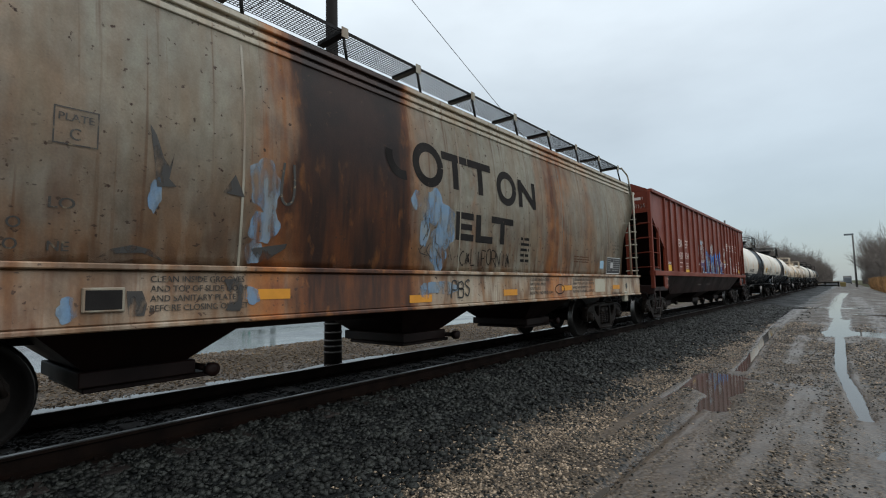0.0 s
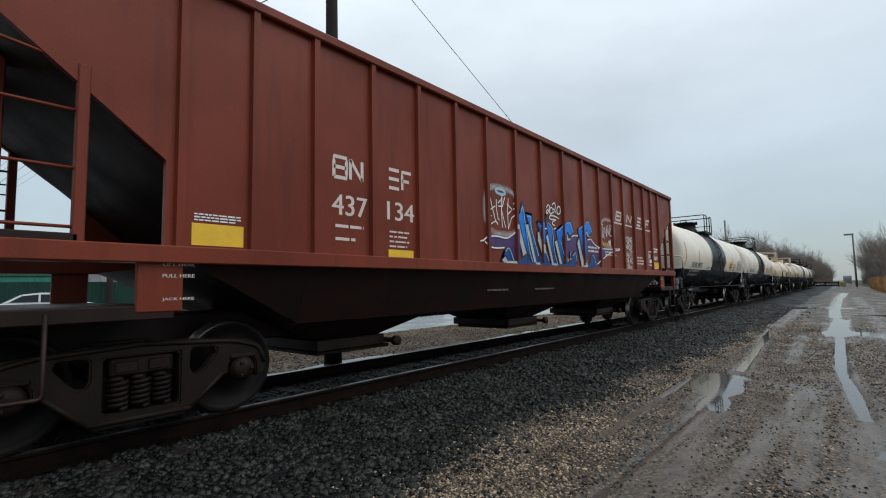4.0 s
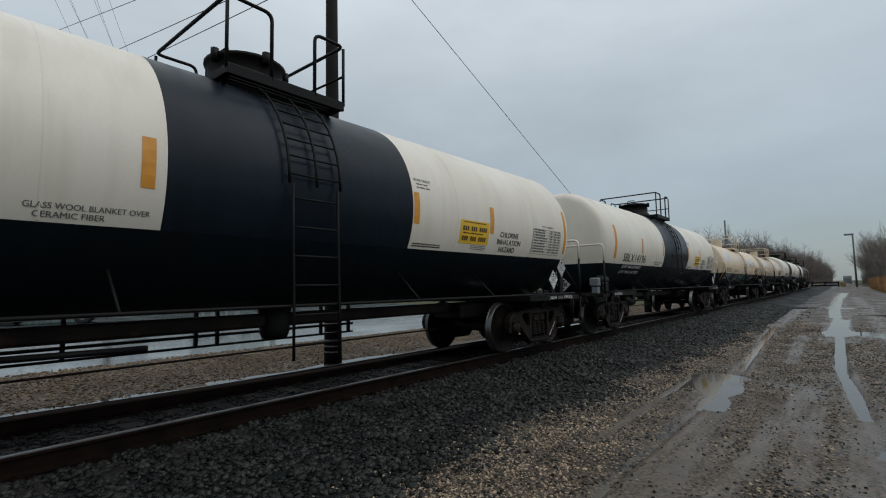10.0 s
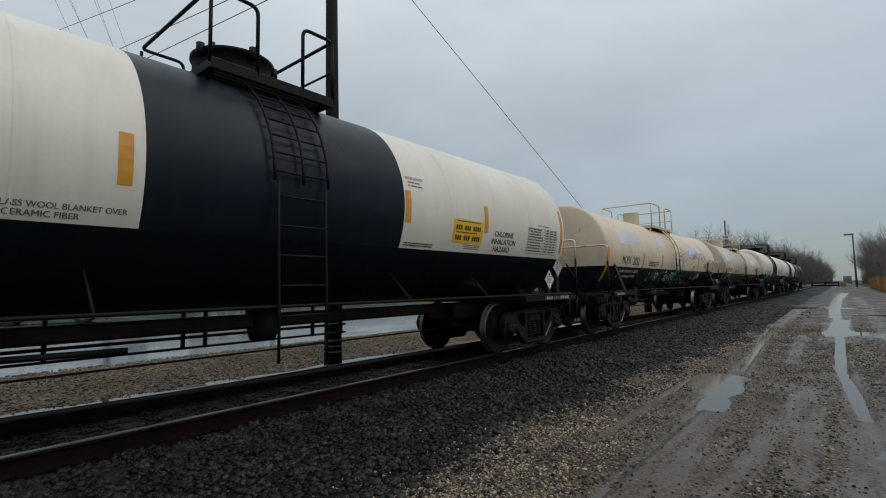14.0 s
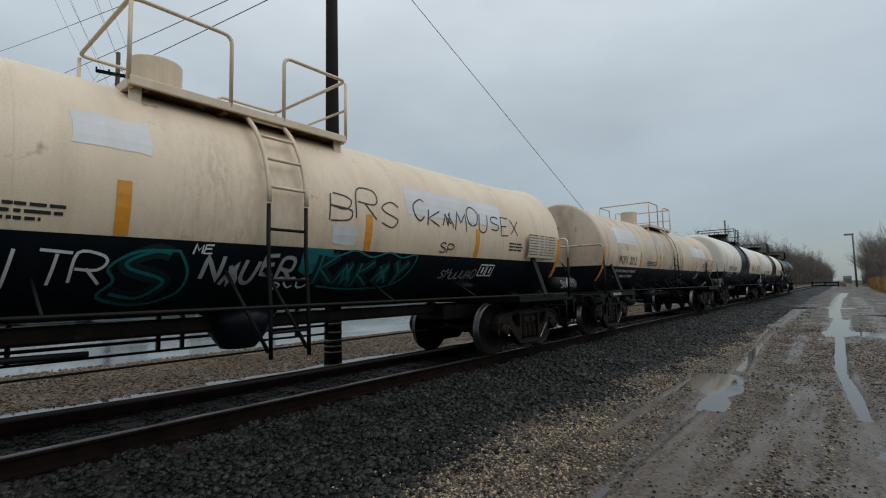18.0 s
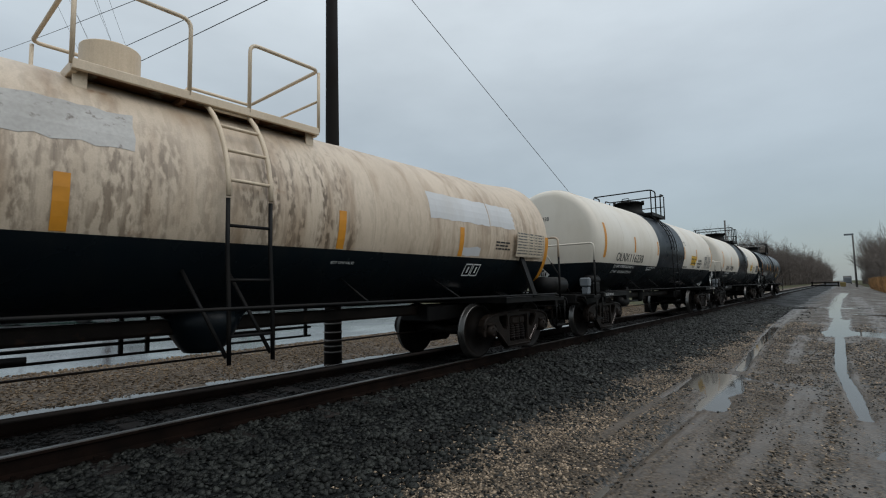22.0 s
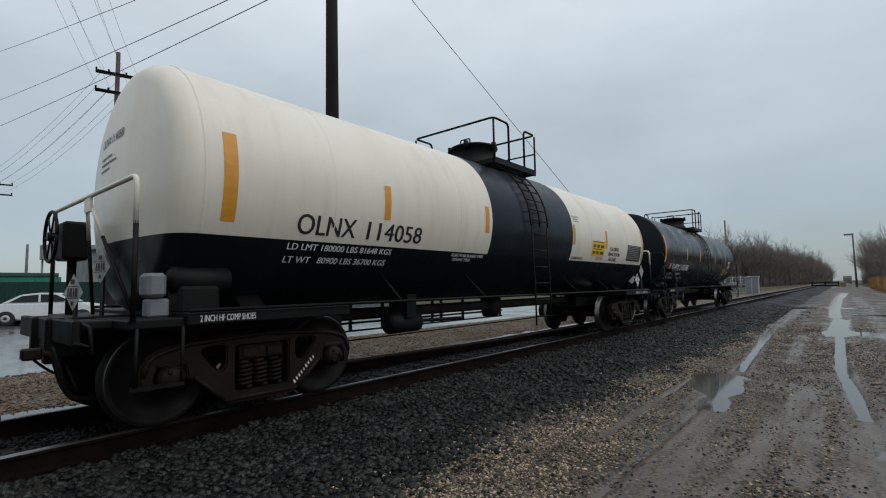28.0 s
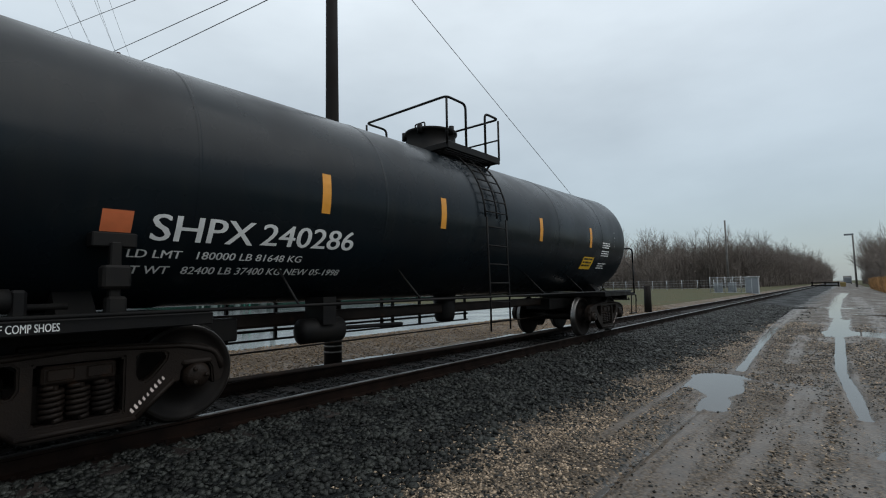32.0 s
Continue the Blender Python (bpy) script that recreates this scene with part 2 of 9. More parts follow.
GREYSILL = surf("sill_grey_paint", (0.31, 0.29, 0.23), (0.24, 0.215, 0.16), 1.2, 0.55, bump=0.1, streak=(0.16, 0.075, 0.032), streak_amt=0.8)
GREYHOP = rusty_paint("rusty_grey_paint", (0.485, 0.465, 0.375), (0.395, 0.39, 0.32))
GREYSILL2 = rusty_paint("rusty_sill_paint", (0.50, 0.46, 0.37), (0.40, 0.355, 0.27))
WORNLET = surf("worn_dark_paint", (0.045, 0.040, 0.034), (0.030, 0.027, 0.024), 4.0, 0.65, bump=0.0, spots=(0.20, 0.15, 0.09), spot_scale=22.0, spot_at=0.56)
DARKLET = surf("dark_faded_lettering", (0.022, 0.020, 0.019), (0.016, 0.0145, 0.014), 3.0, 0.8, bump=0.0, spec=0.08, spots=(0.10, 0.075, 0.05), spot_scale=18.0, spot_at=0.66)
DIMPRINT = plain("dim_print", (0.11, 0.085, 0.078), 0.6)
PRINTMID = plain("dim_white_print", (0.30, 0.30, 0.29), 0.6)
DECALINK = plain("decal_print", (0.06, 0.035, 0.01), 0.6)
TABLE = plain("pale_data_panel", (0.58, 0.49, 0.37), 0.5)
PRINTGREY = plain("grey_print", (0.10, 0.10, 0.10), 0.6)
RUSTEDGE = surf("light_rust", (0.16, 0.075, 0.030), (0.115, 0.045, 0.017), 2.5, 0.75, bump=0.2, spots=(0.22, 0.20, 0.15), spot_scale=5.0, spot_at=0.55)
STAINPATCH = surf("stained_primer_patch", (0.42, 0.41, 0.39), (0.34, 0.325, 0.30), 1.5, 0.55, bump=0.02, fine=30, spots=(0.16, 0.14, 0.12), spot_scale=12.0, spot_at=0.60)
GREYPATCH = surf("primer_patch", (0.55, 0.56, 0.57), (0.47, 0.475, 0.475), 0.7, 0.5, bump=0.01, fine=20, grainy=0.1, streak=(0.40, 0.37, 0.33), streak_amt=0.3)
AMBER = plain("reflector_amber", (0.60, 0.25, 0.018), 0.45)
LETTER_BLACK = plain("black_lettering", (0.012, 0.012, 0.012), 0.5)
LETTER_WHITE = plain("white_lettering", (0.72, 0.73, 0.72), 0.5)
LETTER_PINK = plain("faded_lettering", (0.62, 0.52, 0.48), 0.55)
DECAL_GREY = plain("grey_decal", (0.50, 0.50, 0.49), 0.5)
YELLOW = plain("yellow_decal", (0.74, 0.44, 0.02), 0.45)
ORANGE = plain("orange_decal", (0.62, 0.16, 0.06), 0.5)
LIGHTBLUE = plain("light_blue_spray", (0.30, 0.47, 0.60), 0.55)
def worn_through(mat, scale, lo, hi, stretch):
    """Old spray paint that has flaked away in places."""
    n, l = mat.node_tree.nodes, mat.node_tree.links
    vec = n.new("ShaderNodeTexCoord").outputs["Object"]
    b = next(k for k in n if k.type == "BSDF_PRINCIPLED")
    l.new(ranged(n, l, noise_node(n, l, vec, scale, 7.0, stretch), lo, hi, 0.0, 0.9), b.inputs["Alpha"])
    return mat


FADEDBLUE = worn_through(surf("faded_light_blue_spray", (0.14, 0.255, 0.40), (0.22, 0.275, 0.31), 5.0, 0.6, bump=0.05, streak=(0.22, 0.19, 0.14), streak_amt=0.5), 1.0, 0.36, 0.56, (4.0, 7.0, 2.2))
WORNSPRAY = worn_through(surf("worn_dark_spray", (0.045, 0.043, 0.040), (0.030, 0.028, 0.026), 4.0, 0.65, bump=0.0), 1.0, 0.36, 0.50, (5.0, 9.0, 4.0))


def faded_spray(name, top, foot, z0, z1):
    """Spray paint shaded by the painter from a bright top to a deep foot."""
    m, n, l, b = node_mat(name)
    vec = n.new("ShaderNodeTexCoord").outputs["Object"]
    sp = n.new("ShaderNodeSeparateXYZ")
    l.new(vec, sp.inputs[0])
    wob = ranged(n, l, noise_node(n, l, vec, 2.5, 4.0), 0.3, 0.7, -0.12, 0.12)
    ad = n.new("ShaderNodeMath")
    ad.operation = "ADD"
    l.new(sp.outputs["Z"], ad.inputs[0]), l.new(wob, ad.inputs[1])
    l.new(blend(n, l, ranged(n, l, ad.outputs[0], z0, z1), foot, top), b.inputs["Base Color"])
    b.inputs["Roughness"].default_value, b.inputs["Specular IOR Level"].default_value = 0.45, 0.25
    return m


BLUE = faded_spray("blue_spray", (0.004, 0.20, 0.72), (0.006, 0.045, 0.19), 1.75, 2.45)
RINGGREY = surf("soft_grey_spray", (0.24, 0.17, 0.155), (0.17, 0.085, 0.07), 5.0, 0.55, bump=0.0)
SPRAYBLACK = plain("black_spray", (0.010, 0.010, 0.016), 0.5)
HALOGREY = surf("pale_grey_spray", (0.34, 0.33, 0.34), (0.20, 0.13, 0.12), 6.0, 0.55, bump=0.0)
PURPLE = faded_spray("purple_spray", (0.085, 0.05, 0.16), (0.045, 0.022, 0.09), 1.75, 2.3)
SILVER = plain("silver_spray", (0.42, 0.44, 0.45), 0.45)
TEAL = plain("teal_spray", (0.008, 0.15, 0.155), 0.5)
TEALDARK = plain("dark_teal_spray", (0.004, 0.022, 0.026), 0.5)
SPRAYGREY = plain("worn_white_spray", (0.36, 0.37, 0.38), 0.55)
PALEPATCH = surf("pale_sill_paint", (0.50, 0.46, 0.36), (0.42, 0.39, 0.30), 2.0, 0.55, bump=0.05)


def gravel_mat(name, tones, stone, wet_rough, dry_rough, low_wet=False, bump=0.6, tint=None, zones=None, spec=0.3):
    """Stones of two sizes with dark wet joints."""
    m, n, l, b = node_mat(name)
    vec = n.new("ShaderNodeTexCoord").outputs["Object"]
    v1, v2 = n.new("ShaderNodeTexVoronoi"), n.new("ShaderNodeTexVoronoi")
    v1.inputs["Scale"].default_value, v2.inputs["Scale"].default_value = stone, stone * 2.3
    l.new(vec, v1.inputs["Vector"]), l.new(vec, v2.inputs["Vector"])
    r1 = n.new("ShaderNodeSeparateColor")
    l.new(v1.outputs["Color"], r1.inputs[0])
    col = blend(n, l, r1.outputs[0], tones[0], tones[1])
    r2 = n.new("ShaderNodeSeparateColor")
    l.new(v2.outputs["Color"], r2.inputs[0])
    col = blend(n, l, ranged(n, l, r2.outputs[1], 0.5, 0.9, 0, 0.75), col, tones[2])
    edge = ranged(n, l, v1.outputs["Distance"], 0.25, 0.75, 0.0, 0.7)
    col = blend(n, l, edge, col, tones[3])
    big = noise_node(n, l, vec, 0.9, 6.0)
    mud = ranged(n, l, big, 0.42, 0.66)
    col = blend(n, l, ranged(n, l, mud, 0, 1, 0, 0.6), col, tones[4])
    if tint:
        sp = n.new("ShaderNodeSeparateXYZ")
        l.new(vec, sp.inputs[0])
        far = ranged(n, l, noise_node(n, l, vec, 0.35, 4.0), 0.3, 0.7, -1.2, 1.2)
        ad = n.new("ShaderNodeMath")
        ad.operation = "ADD"
        l.new(sp.outputs["X"], ad.inputs[0]), l.new(far, ad.inputs[1])
        col = blend(n, l, ranged(n, l, ad.outputs[0], tint[0], tint[1]), col, tint[2])
    muddy = None
    if zones:
        # strewn dark ballast with one darkened groove, and smooth wheel tracks of wet mud, where the ground carries
        # them
        da, ma = n.new("ShaderNodeAttribute"), n.new("ShaderNodeAttribute")
        da.attribute_name, ma.attribute_name = "dark_stone", "mud"
        lt = n.new("ShaderNodeMath")
        lt.operation = "GREATER_THAN"
        clump = ranged(n, l, noise_node(n, l, vec, 5.0, 5.0), 0.3, 0.7, -0.35, 0.35)
        su = n.new("ShaderNodeMath")
        su.operation = "ADD"
        l.new(da.outputs["Fac"], su.inputs[0]), l.new(clump, su.inputs[1])
        l.new(su.outputs[0], lt.inputs[0]), l.new(r1.outputs[2], lt.inputs[1])
        col = blend(n, l, times(n, l, lt.outputs[0], ranged(n, l, da.outputs["Fac"], 0.0, 0.2, 0.0, 0.95)), col, blend(n, l, r2.outputs[0], zones[0], zones[1]))
        streaks = ranged(n, l, noise_node(n, l, vec, 1.0, 6.0, (9.0, 0.8, 1.0)), 0.34, 0.66, -0.6, 0.35)
        sm = n.new("ShaderNodeMath")
        sm.operation = "ADD"
        l.new(ma.outputs["Fac"], sm.inputs[0]), l.new(times(n, l, streaks, ranged(n, l, ma.outputs["Fac"], 0.0, 0.3)), sm.inputs[1])
        grit = ranged(n, l, noise_node(n, l, vec, 30.0, 4.0), 0.3, 0.7, -0.3, 0.3)
        sg = n.new("ShaderNodeMath")
        sg.operation = "ADD"
        l.new(sm.outputs[0], sg.inputs[0]), l.new(grit, sg.inputs[1])
        muddy = ranged(n, l, sg.outputs[0], 0.2, 1.1)
        col = blend(n, l, times(n, l, muddy, 0.75), col, blend(n, l, ranged(n, l, noise_node(n, l, vec, 3.0, 5.0), 0.35, 0.65), zones[2], zones[3]))
    l.new(col, b.inputs["Base Color"])
    b.inputs["Specular IOR Level"].default_value = spec
    rg = ranged(n, l, big, 0.38, 0.64, wet_rough, dry_rough)
    if low_wet:
        sp = n.new("ShaderNodeSeparateXYZ")
        l.new(vec, sp.inputs[0])
        rg2 = ranged(n, l, sp.outputs["Z"], 0.002, 0.02, 0.12, 1.0)
        mm = n.new("ShaderNodeMath")
        mm.operation = "MULTIPLY"
        l.new(rg, mm.inputs[0]), l.new(rg2, mm.inputs[1])
        rg = mm.outputs[0]
    if muddy is not None:
        mr = n.new("ShaderNodeMix")
        mr.data_type = "FLOAT"
        l.new(muddy, mr.inputs[0]), l.new(rg, mr.inputs[2])
        mr.inputs[3].default_value = 0.38
        rg = mr.outputs[0]
        l.new(ranged(n, l, muddy, 0, 1, spec, 0.4), b.inputs["Specular IOR Level"])
    l.new(rg, b.inputs["Roughness"])
    bp = n.new("ShaderNodeBump")
    bp.invert = True
    bp.inputs["Strength"].default_value, bp.inputs["Distance"].default_value = bump, 0.02
    l.new(v1.outputs["Distance"], bp.inputs["Height"])
    if muddy is not None:
        l.new(ranged(n, l, muddy, 0, 1, bump, bump * 0.12), bp.inputs["Strength"])
    l.new(bp.outputs[0], b.inputs["Normal"])
    return m


ROAD = gravel_mat("wet_gravel_lane", ((0.130, 0.097, 0.066), (0.015, 0.013, 0.011), (0.225, 0.174, 0.120), (0.003, 0.0025, 0.002), (0.048, 0.036, 0.026)), 27.0, 0.42, 0.7, True, bump=1.0, zones=((0.006, 0.007, 0.0073), (0.030, 0.033, 0.033), (0.086, 0.064, 0.045), (0.052, 0.040, 0.029)), spec=0.24)
BALLAST = gravel_mat("dark_ballast", ((0.011, 0.0125, 0.013), (0.003, 0.0035, 0.0036), (0.032, 0.036, 0.036), (0.001, 0.001, 0.0011), (0.006, 0.0065, 0.0063)), 22.0, 0.5, 0.75, bump=1.0, spec=0.10)
STONE = surf("ballast_stone", (0.0205, 0.0225, 0.0205), (0.0065, 0.0072, 0.0068), 2.0, 0.46, bump=0.3, island=1.0, spec=0.15)
TANSTONE = surf("tan_gravel_stone", (0.26, 0.20, 0.14), (0.115, 0.09, 0.065), 2.0, 0.5, bump=0.3, island=1.0, spec=0.3)
FARSTONE = surf("far_gravel_stone", (0.20, 0.143, 0.088), (0.075, 0.053, 0.034), 2.0, 0.6, bump=0.2, island=0.8, spec=0.2)
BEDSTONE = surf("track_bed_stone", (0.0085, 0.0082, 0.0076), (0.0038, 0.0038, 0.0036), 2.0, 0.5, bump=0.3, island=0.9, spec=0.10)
WATER, _n, _l, _b = node_mat("puddle_water")
_b.inputs["Base Color"].default_value = (0.055, 0.050, 0.044, 1)
_b.inputs["Roughness"].default_value, _b.inputs["IOR"].default_value = 0.03, 1.33
_bp = _n.new("ShaderNodeBump")
_bp.inputs["Strength"].default_value, _bp.inputs["Distance"].default_value = 0.05, 0.004
_l.new(noise_node(_n, _l, _n.new("ShaderNodeTexCoord").outputs["Object"], 22.0, 2.0), _bp.inputs["Height"])
_l.new(_bp.outputs[0], _b.inputs["Normal"])
FARGRAVEL = gravel_mat("tan_gravel_strip", ((0.145, 0.104, 0.066), (0.060, 0.043, 0.029), (0.22, 0.168, 0.116), (0.015, 0.011, 0.009), (0.066, 0.049, 0.033)), 16.0, 0.55, 0.85, spec=0.2)
ASPHALT = surf("wet_asphalt", (0.11, 0.115, 0.12), (0.07, 0.074, 0.078), 0.5, 0.16, bump=0.05, fine=40)
GRASS = surf("winter_grass", (0.045, 0.052, 0.022), (0.080, 0.068, 0.040), 0.35, 0.85, bump=0.6, fine=25, spec=0.1)
GRASSBLADE = surf("grass_blade", (0.07, 0.10, 0.03), (0.13, 0.12, 0.06), 0.8, 0.8, bump=0.0, island=0.5)
STRAW = surf("dry_orange_grass", (0.32, 0.17, 0.06), (0.22, 0.12, 0.05), 1.0, 0.85, bump=0.0, island=0.6)
BARK = surf("bare_bark", (0.085, 0.072, 0.062), (0.14, 0.12, 0.105), 2.0, 0.85, bump=0.4, random_=0.5)
# twig tone raised by a quarter: the haze of distance is in the colour
TWIG = surf("bare_twigs", (0.135, 0.112, 0.097), (0.175, 0.148, 0.130), 1.0, 0.9, bump=0.0, random_=0.4)
POLEWOOD = surf("creosote_pole", (0.0075, 0.0062, 0.0058), (0.013, 0.0105, 0.009), 2.0, 0.8, bump=0.4, spec=0.15)
POLEBROWN = surf("brown_pole", (0.070, 0.042, 0.036), (0.045, 0.028, 0.024), 2.0, 0.75, bump=0.3)
POLEGREY = surf("grey_pole", (0.13, 0.125, 0.12), (0.08, 0.075, 0.07), 2.0, 0.75, bump=0.3)
WIRE = plain("wire", (0.03, 0.03, 0.032), 0.5)
GREENFENCE = surf("green_sheet_fence", (0.012, 0.070, 0.050), (0.010, 0.052, 0.040), 0.6, 0.5, bump=0.05)
GREENTANK = surf("bright_green_sheet", (0.015, 0.20, 0.13), (0.012, 0.14, 0.10), 0.8, 0.5, bump=0.05)
CARPAINT = plain("white_car_paint", (0.66, 0.68, 0.69), 0.22)
GLASS, _n, _l, _b = node_mat("car_glass")
_b.inputs["Base Color"].default_value, _b.inputs["Roughness"].default_value = (0.03, 0.035, 0.04, 1), 0.05
RUBBER = plain("tyre_rubber", (0.012, 0.012, 0.012), 0.8)
CONCRETE = surf("pale_concrete", (0.30, 0.29, 0.27), (0.22, 0.21, 0.20), 0.8, 0.8, bump=0.1)
STEELGREY = surf("grey_cladding", (0.20, 0.22, 0.24), (0.14, 0.155, 0.17), 0.4, 0.6, bump=0.05)
PIPEPALE = surf("pale_green_grey_pipe_paint", (0.22, 0.285, 0.265), (0.155, 0.205, 0.195), 1.2, 0.5, bump=0.05, streak=(0.13, 0.12, 0.10), streak_amt=0.4)
GALV = surf("galvanised_cabinet", (0.44, 0.46, 0.47), (0.33, 0.35, 0.36), 1.5, 0.45, metal=0.3, bump=0.05)
BARRIER = plain("barrier_yellow", (0.20, 0.145, 0.045), 0.6)
HOSE = surf("rubber_hose", (0.012, 0.011, 0.0105), (0.024, 0.017, 0.014), 3.0, 0.65, bump=0.1, spec=0.12)

# ---- building helpers ----
ZR = 0.30        # top of rail over the lane
XT = -5.84       # middle of the track


def mesh_of(bm, mats, smooth=False, name="mesh"):
    me = bpy.data.meshes.new(name)
    bm.normal_update()
    bm.to_mesh(me)
    bm.free()
    for m in (mats if isinstance(mats, (list, tuple)) else [mats]):
        me.materials.append(m)
    if smooth:
        me.polygons.foreach_set("use_smooth", [True] * len(me.polygons))
    return me


def part(name, bm, material, parent, label="", smooth=False, at=None):
    me = bm if isinstance(bm, bpy.types.Mesh) else mesh_of(bm, material, smooth, name)
    ob = new(name, me)
    ob.parent = parent
    if at is not None:
        ob.matrix_basis = at
    if label:
        ob["label"] = label
    return ob


def thing(name, label, category, at=None, group="", kind=""):
    ob = new(name)
    ob.empty_display_size = 0.2
    if at is not None:
        ob.matrix_basis = at
    return tagged(ob, label, category, group, kind)


def solid(name, bm, material, label, category, kind="", group="", smooth=False):
    me = bm if isinstance(bm, bpy.types.Mesh) else mesh_of(bm, material, smooth, name)
    return tagged(new(name, me), label, category, group, kind)


def box(bm, x0, x1, y0, y1, z0, z1, bevel=0.0, mat=0):
    r = bmesh.ops.create_cube(bm, size=1, matrix=Matrix.Translation(((x0 + x1) / 2, (y0 + y1) / 2, (z0 + z1) / 2)) @ Matrix.Diagonal((abs(x1 - x0), abs(y1 - y0), abs(z1 - z0), 1)))
    fs = {f for v in r["verts"] for f in v.link_faces}
    for f in fs:
        f.material_index = mat
    if bevel:
        es = list({e for v in r["verts"] for e in v.link_edges})
        rb = bmesh.ops.bevel(bm, geom=es, offset=bevel, segments=1, affect="EDGES")
        for f in rb["faces"]:
            f.material_index = mat


def sweep(bm, pts, r, seg=8, mat=0, r1=None, cap=True):
    """A round bar along a line of points; r1: the radius at its far end."""
    pts = [Vector(p) for p in pts]
    n = len(pts)
    rings = []
    side = None
    for i, p in enumerate(pts):
        a = (pts[i] - pts[i - 1]).normalized() if i else (pts[1] - pts[0]).normalized()
        b = (pts[i + 1] - pts[i]).normalized() if i < n - 1 else a
        t = (a + b).normalized() if (a + b).length > 1e-6 else a
        if side is None:
            side = t.orthogonal().normalized()
        side = (side - t * side.dot(t)).normalized()
        up = t.cross(side)
        rr = r if r1 is None else r + (r1 - r) * i / (n - 1)
        k = min(1.0 / max(0.5, t.dot(a)), 1.6)
        rings.append([bm.verts.new(p + (side * math.cos(2 * math.pi * j / seg) + up * math.sin(2 * math.pi * j / seg)) * rr * k) for j in range(seg)])
    for q, s in zip(rings, rings[1:]):
        for j in range(seg):
            f = bm.faces.new((q[j], q[(j + 1) % seg], s[(j + 1) % seg], s[j]))
            f.material_index, f.smooth = mat, True
    if cap:
        for f in (bm.faces.new(rings[0][::-1]), bm.faces.new(rings[-1])):
            f.material_index = mat


def rounded(pts, r, n=4):
    """The line with its corners rounded."""
    pts = [Vector(p) for p in pts]
    out = [pts[0]]
    for a, b, c in zip(pts, pts[1:], pts[2:]):
        d0, d1 = (a - b), (c - b)
        k = min(r, d0.length * 0.45, d1.length * 0.45)
        p, q = b + d0.normalized() * k, b + d1.normalized() * k
        for i in range(n + 1):
            t = i / n
            out.append(p * (1 - t) ** 2 + b * 2 * t * (1 - t) + q * t * t)
    return out + [pts[-1]]


def prism(bm, poly, axis, a, b, mat=0):
    """A polygon in the plane across an axis ('x': poly is (y, z), 'y': (x, z), 'z': (x, y)), extruded from a to b."""
    def v(p, k):
        return {"x": (k, p[0], p[1]), "y": (p[0], k, p[1]), "z": (p[0], p[1], k)}[axis]
    lo, hi = [bm.verts.new(v(p, a)) for p in poly], [bm.verts.new(v(p, b)) for p in poly]
    fs = [bm.faces.new(lo), bm.faces.new(hi[::-1])]
    for i in range(len(poly)):
        j = (i + 1) % len(poly)
        fs.append(bm.faces.new((lo[j], lo[i], hi[i], hi[j])))
    for f in fs:
        f.material_index = mat
    bmesh.ops.recalc_face_normals(bm, faces=fs)


def lathe(bm, prof, seg=32, axis="y", mat=0, centre=(0, 0, 0), smooth=True):
    """A profile of (along, radius) turned round an axis."""
    cx, cy, cz = centre
    rings = []
    for a, r in prof:
        ring = []
        for j in range(seg):
            c, s = math.cos(2 * math.pi * j / seg) * r, math.sin(2 * math.pi * j / seg) * r
            ring.append(bm.verts.new({"y": (cx + c, cy + a, cz + s), "x": (cx + a, cy + c, cz + s), "z": (cx + c, cy + s, cz + a)}[axis]))
        rings.append(ring)
    fs = []
    for q, s in zip(rings, rings[1:]):
        for j in range(seg):
            fs.append(bm.faces.new((q[j], q[(j + 1) % seg], s[(j + 1) % seg], s[j])))
    for ring in (rings[0], rings[-1]):
        fs.append(bm.faces.new(ring))
    for f in fs:
        f.material_index, f.smooth = mat, smooth
    bmesh.ops.recalc_face_normals(bm, faces=fs)


def BM():
    return bmesh.new()


# ---- the ground ----
_rng = np.random.default_rng(7)
_lat = _rng.random((256, 256))


def vnoise(x, y, s):
    x, y = np.asarray(x, float) * s, np.asarray(y, float) * s
    xi, yi = np.floor(x).astype(int), np.floor(y).astype(int)
    fx, fy = x - xi, y - yi
    fx, fy = fx * fx * (3 - 2 * fx), fy * fy * (3 - 2 * fy)
    a, b = _lat[xi % 256, yi % 256], _lat[(xi + 1) % 256, yi % 256]
    c, d = _lat[xi % 256, (yi + 1) % 256], _lat[(xi + 1) % 256, (yi + 1) % 256]
    return (a * (1 - fx) + b * fx) * (1 - fy) + (c * (1 - fx) + d * fx) * fy


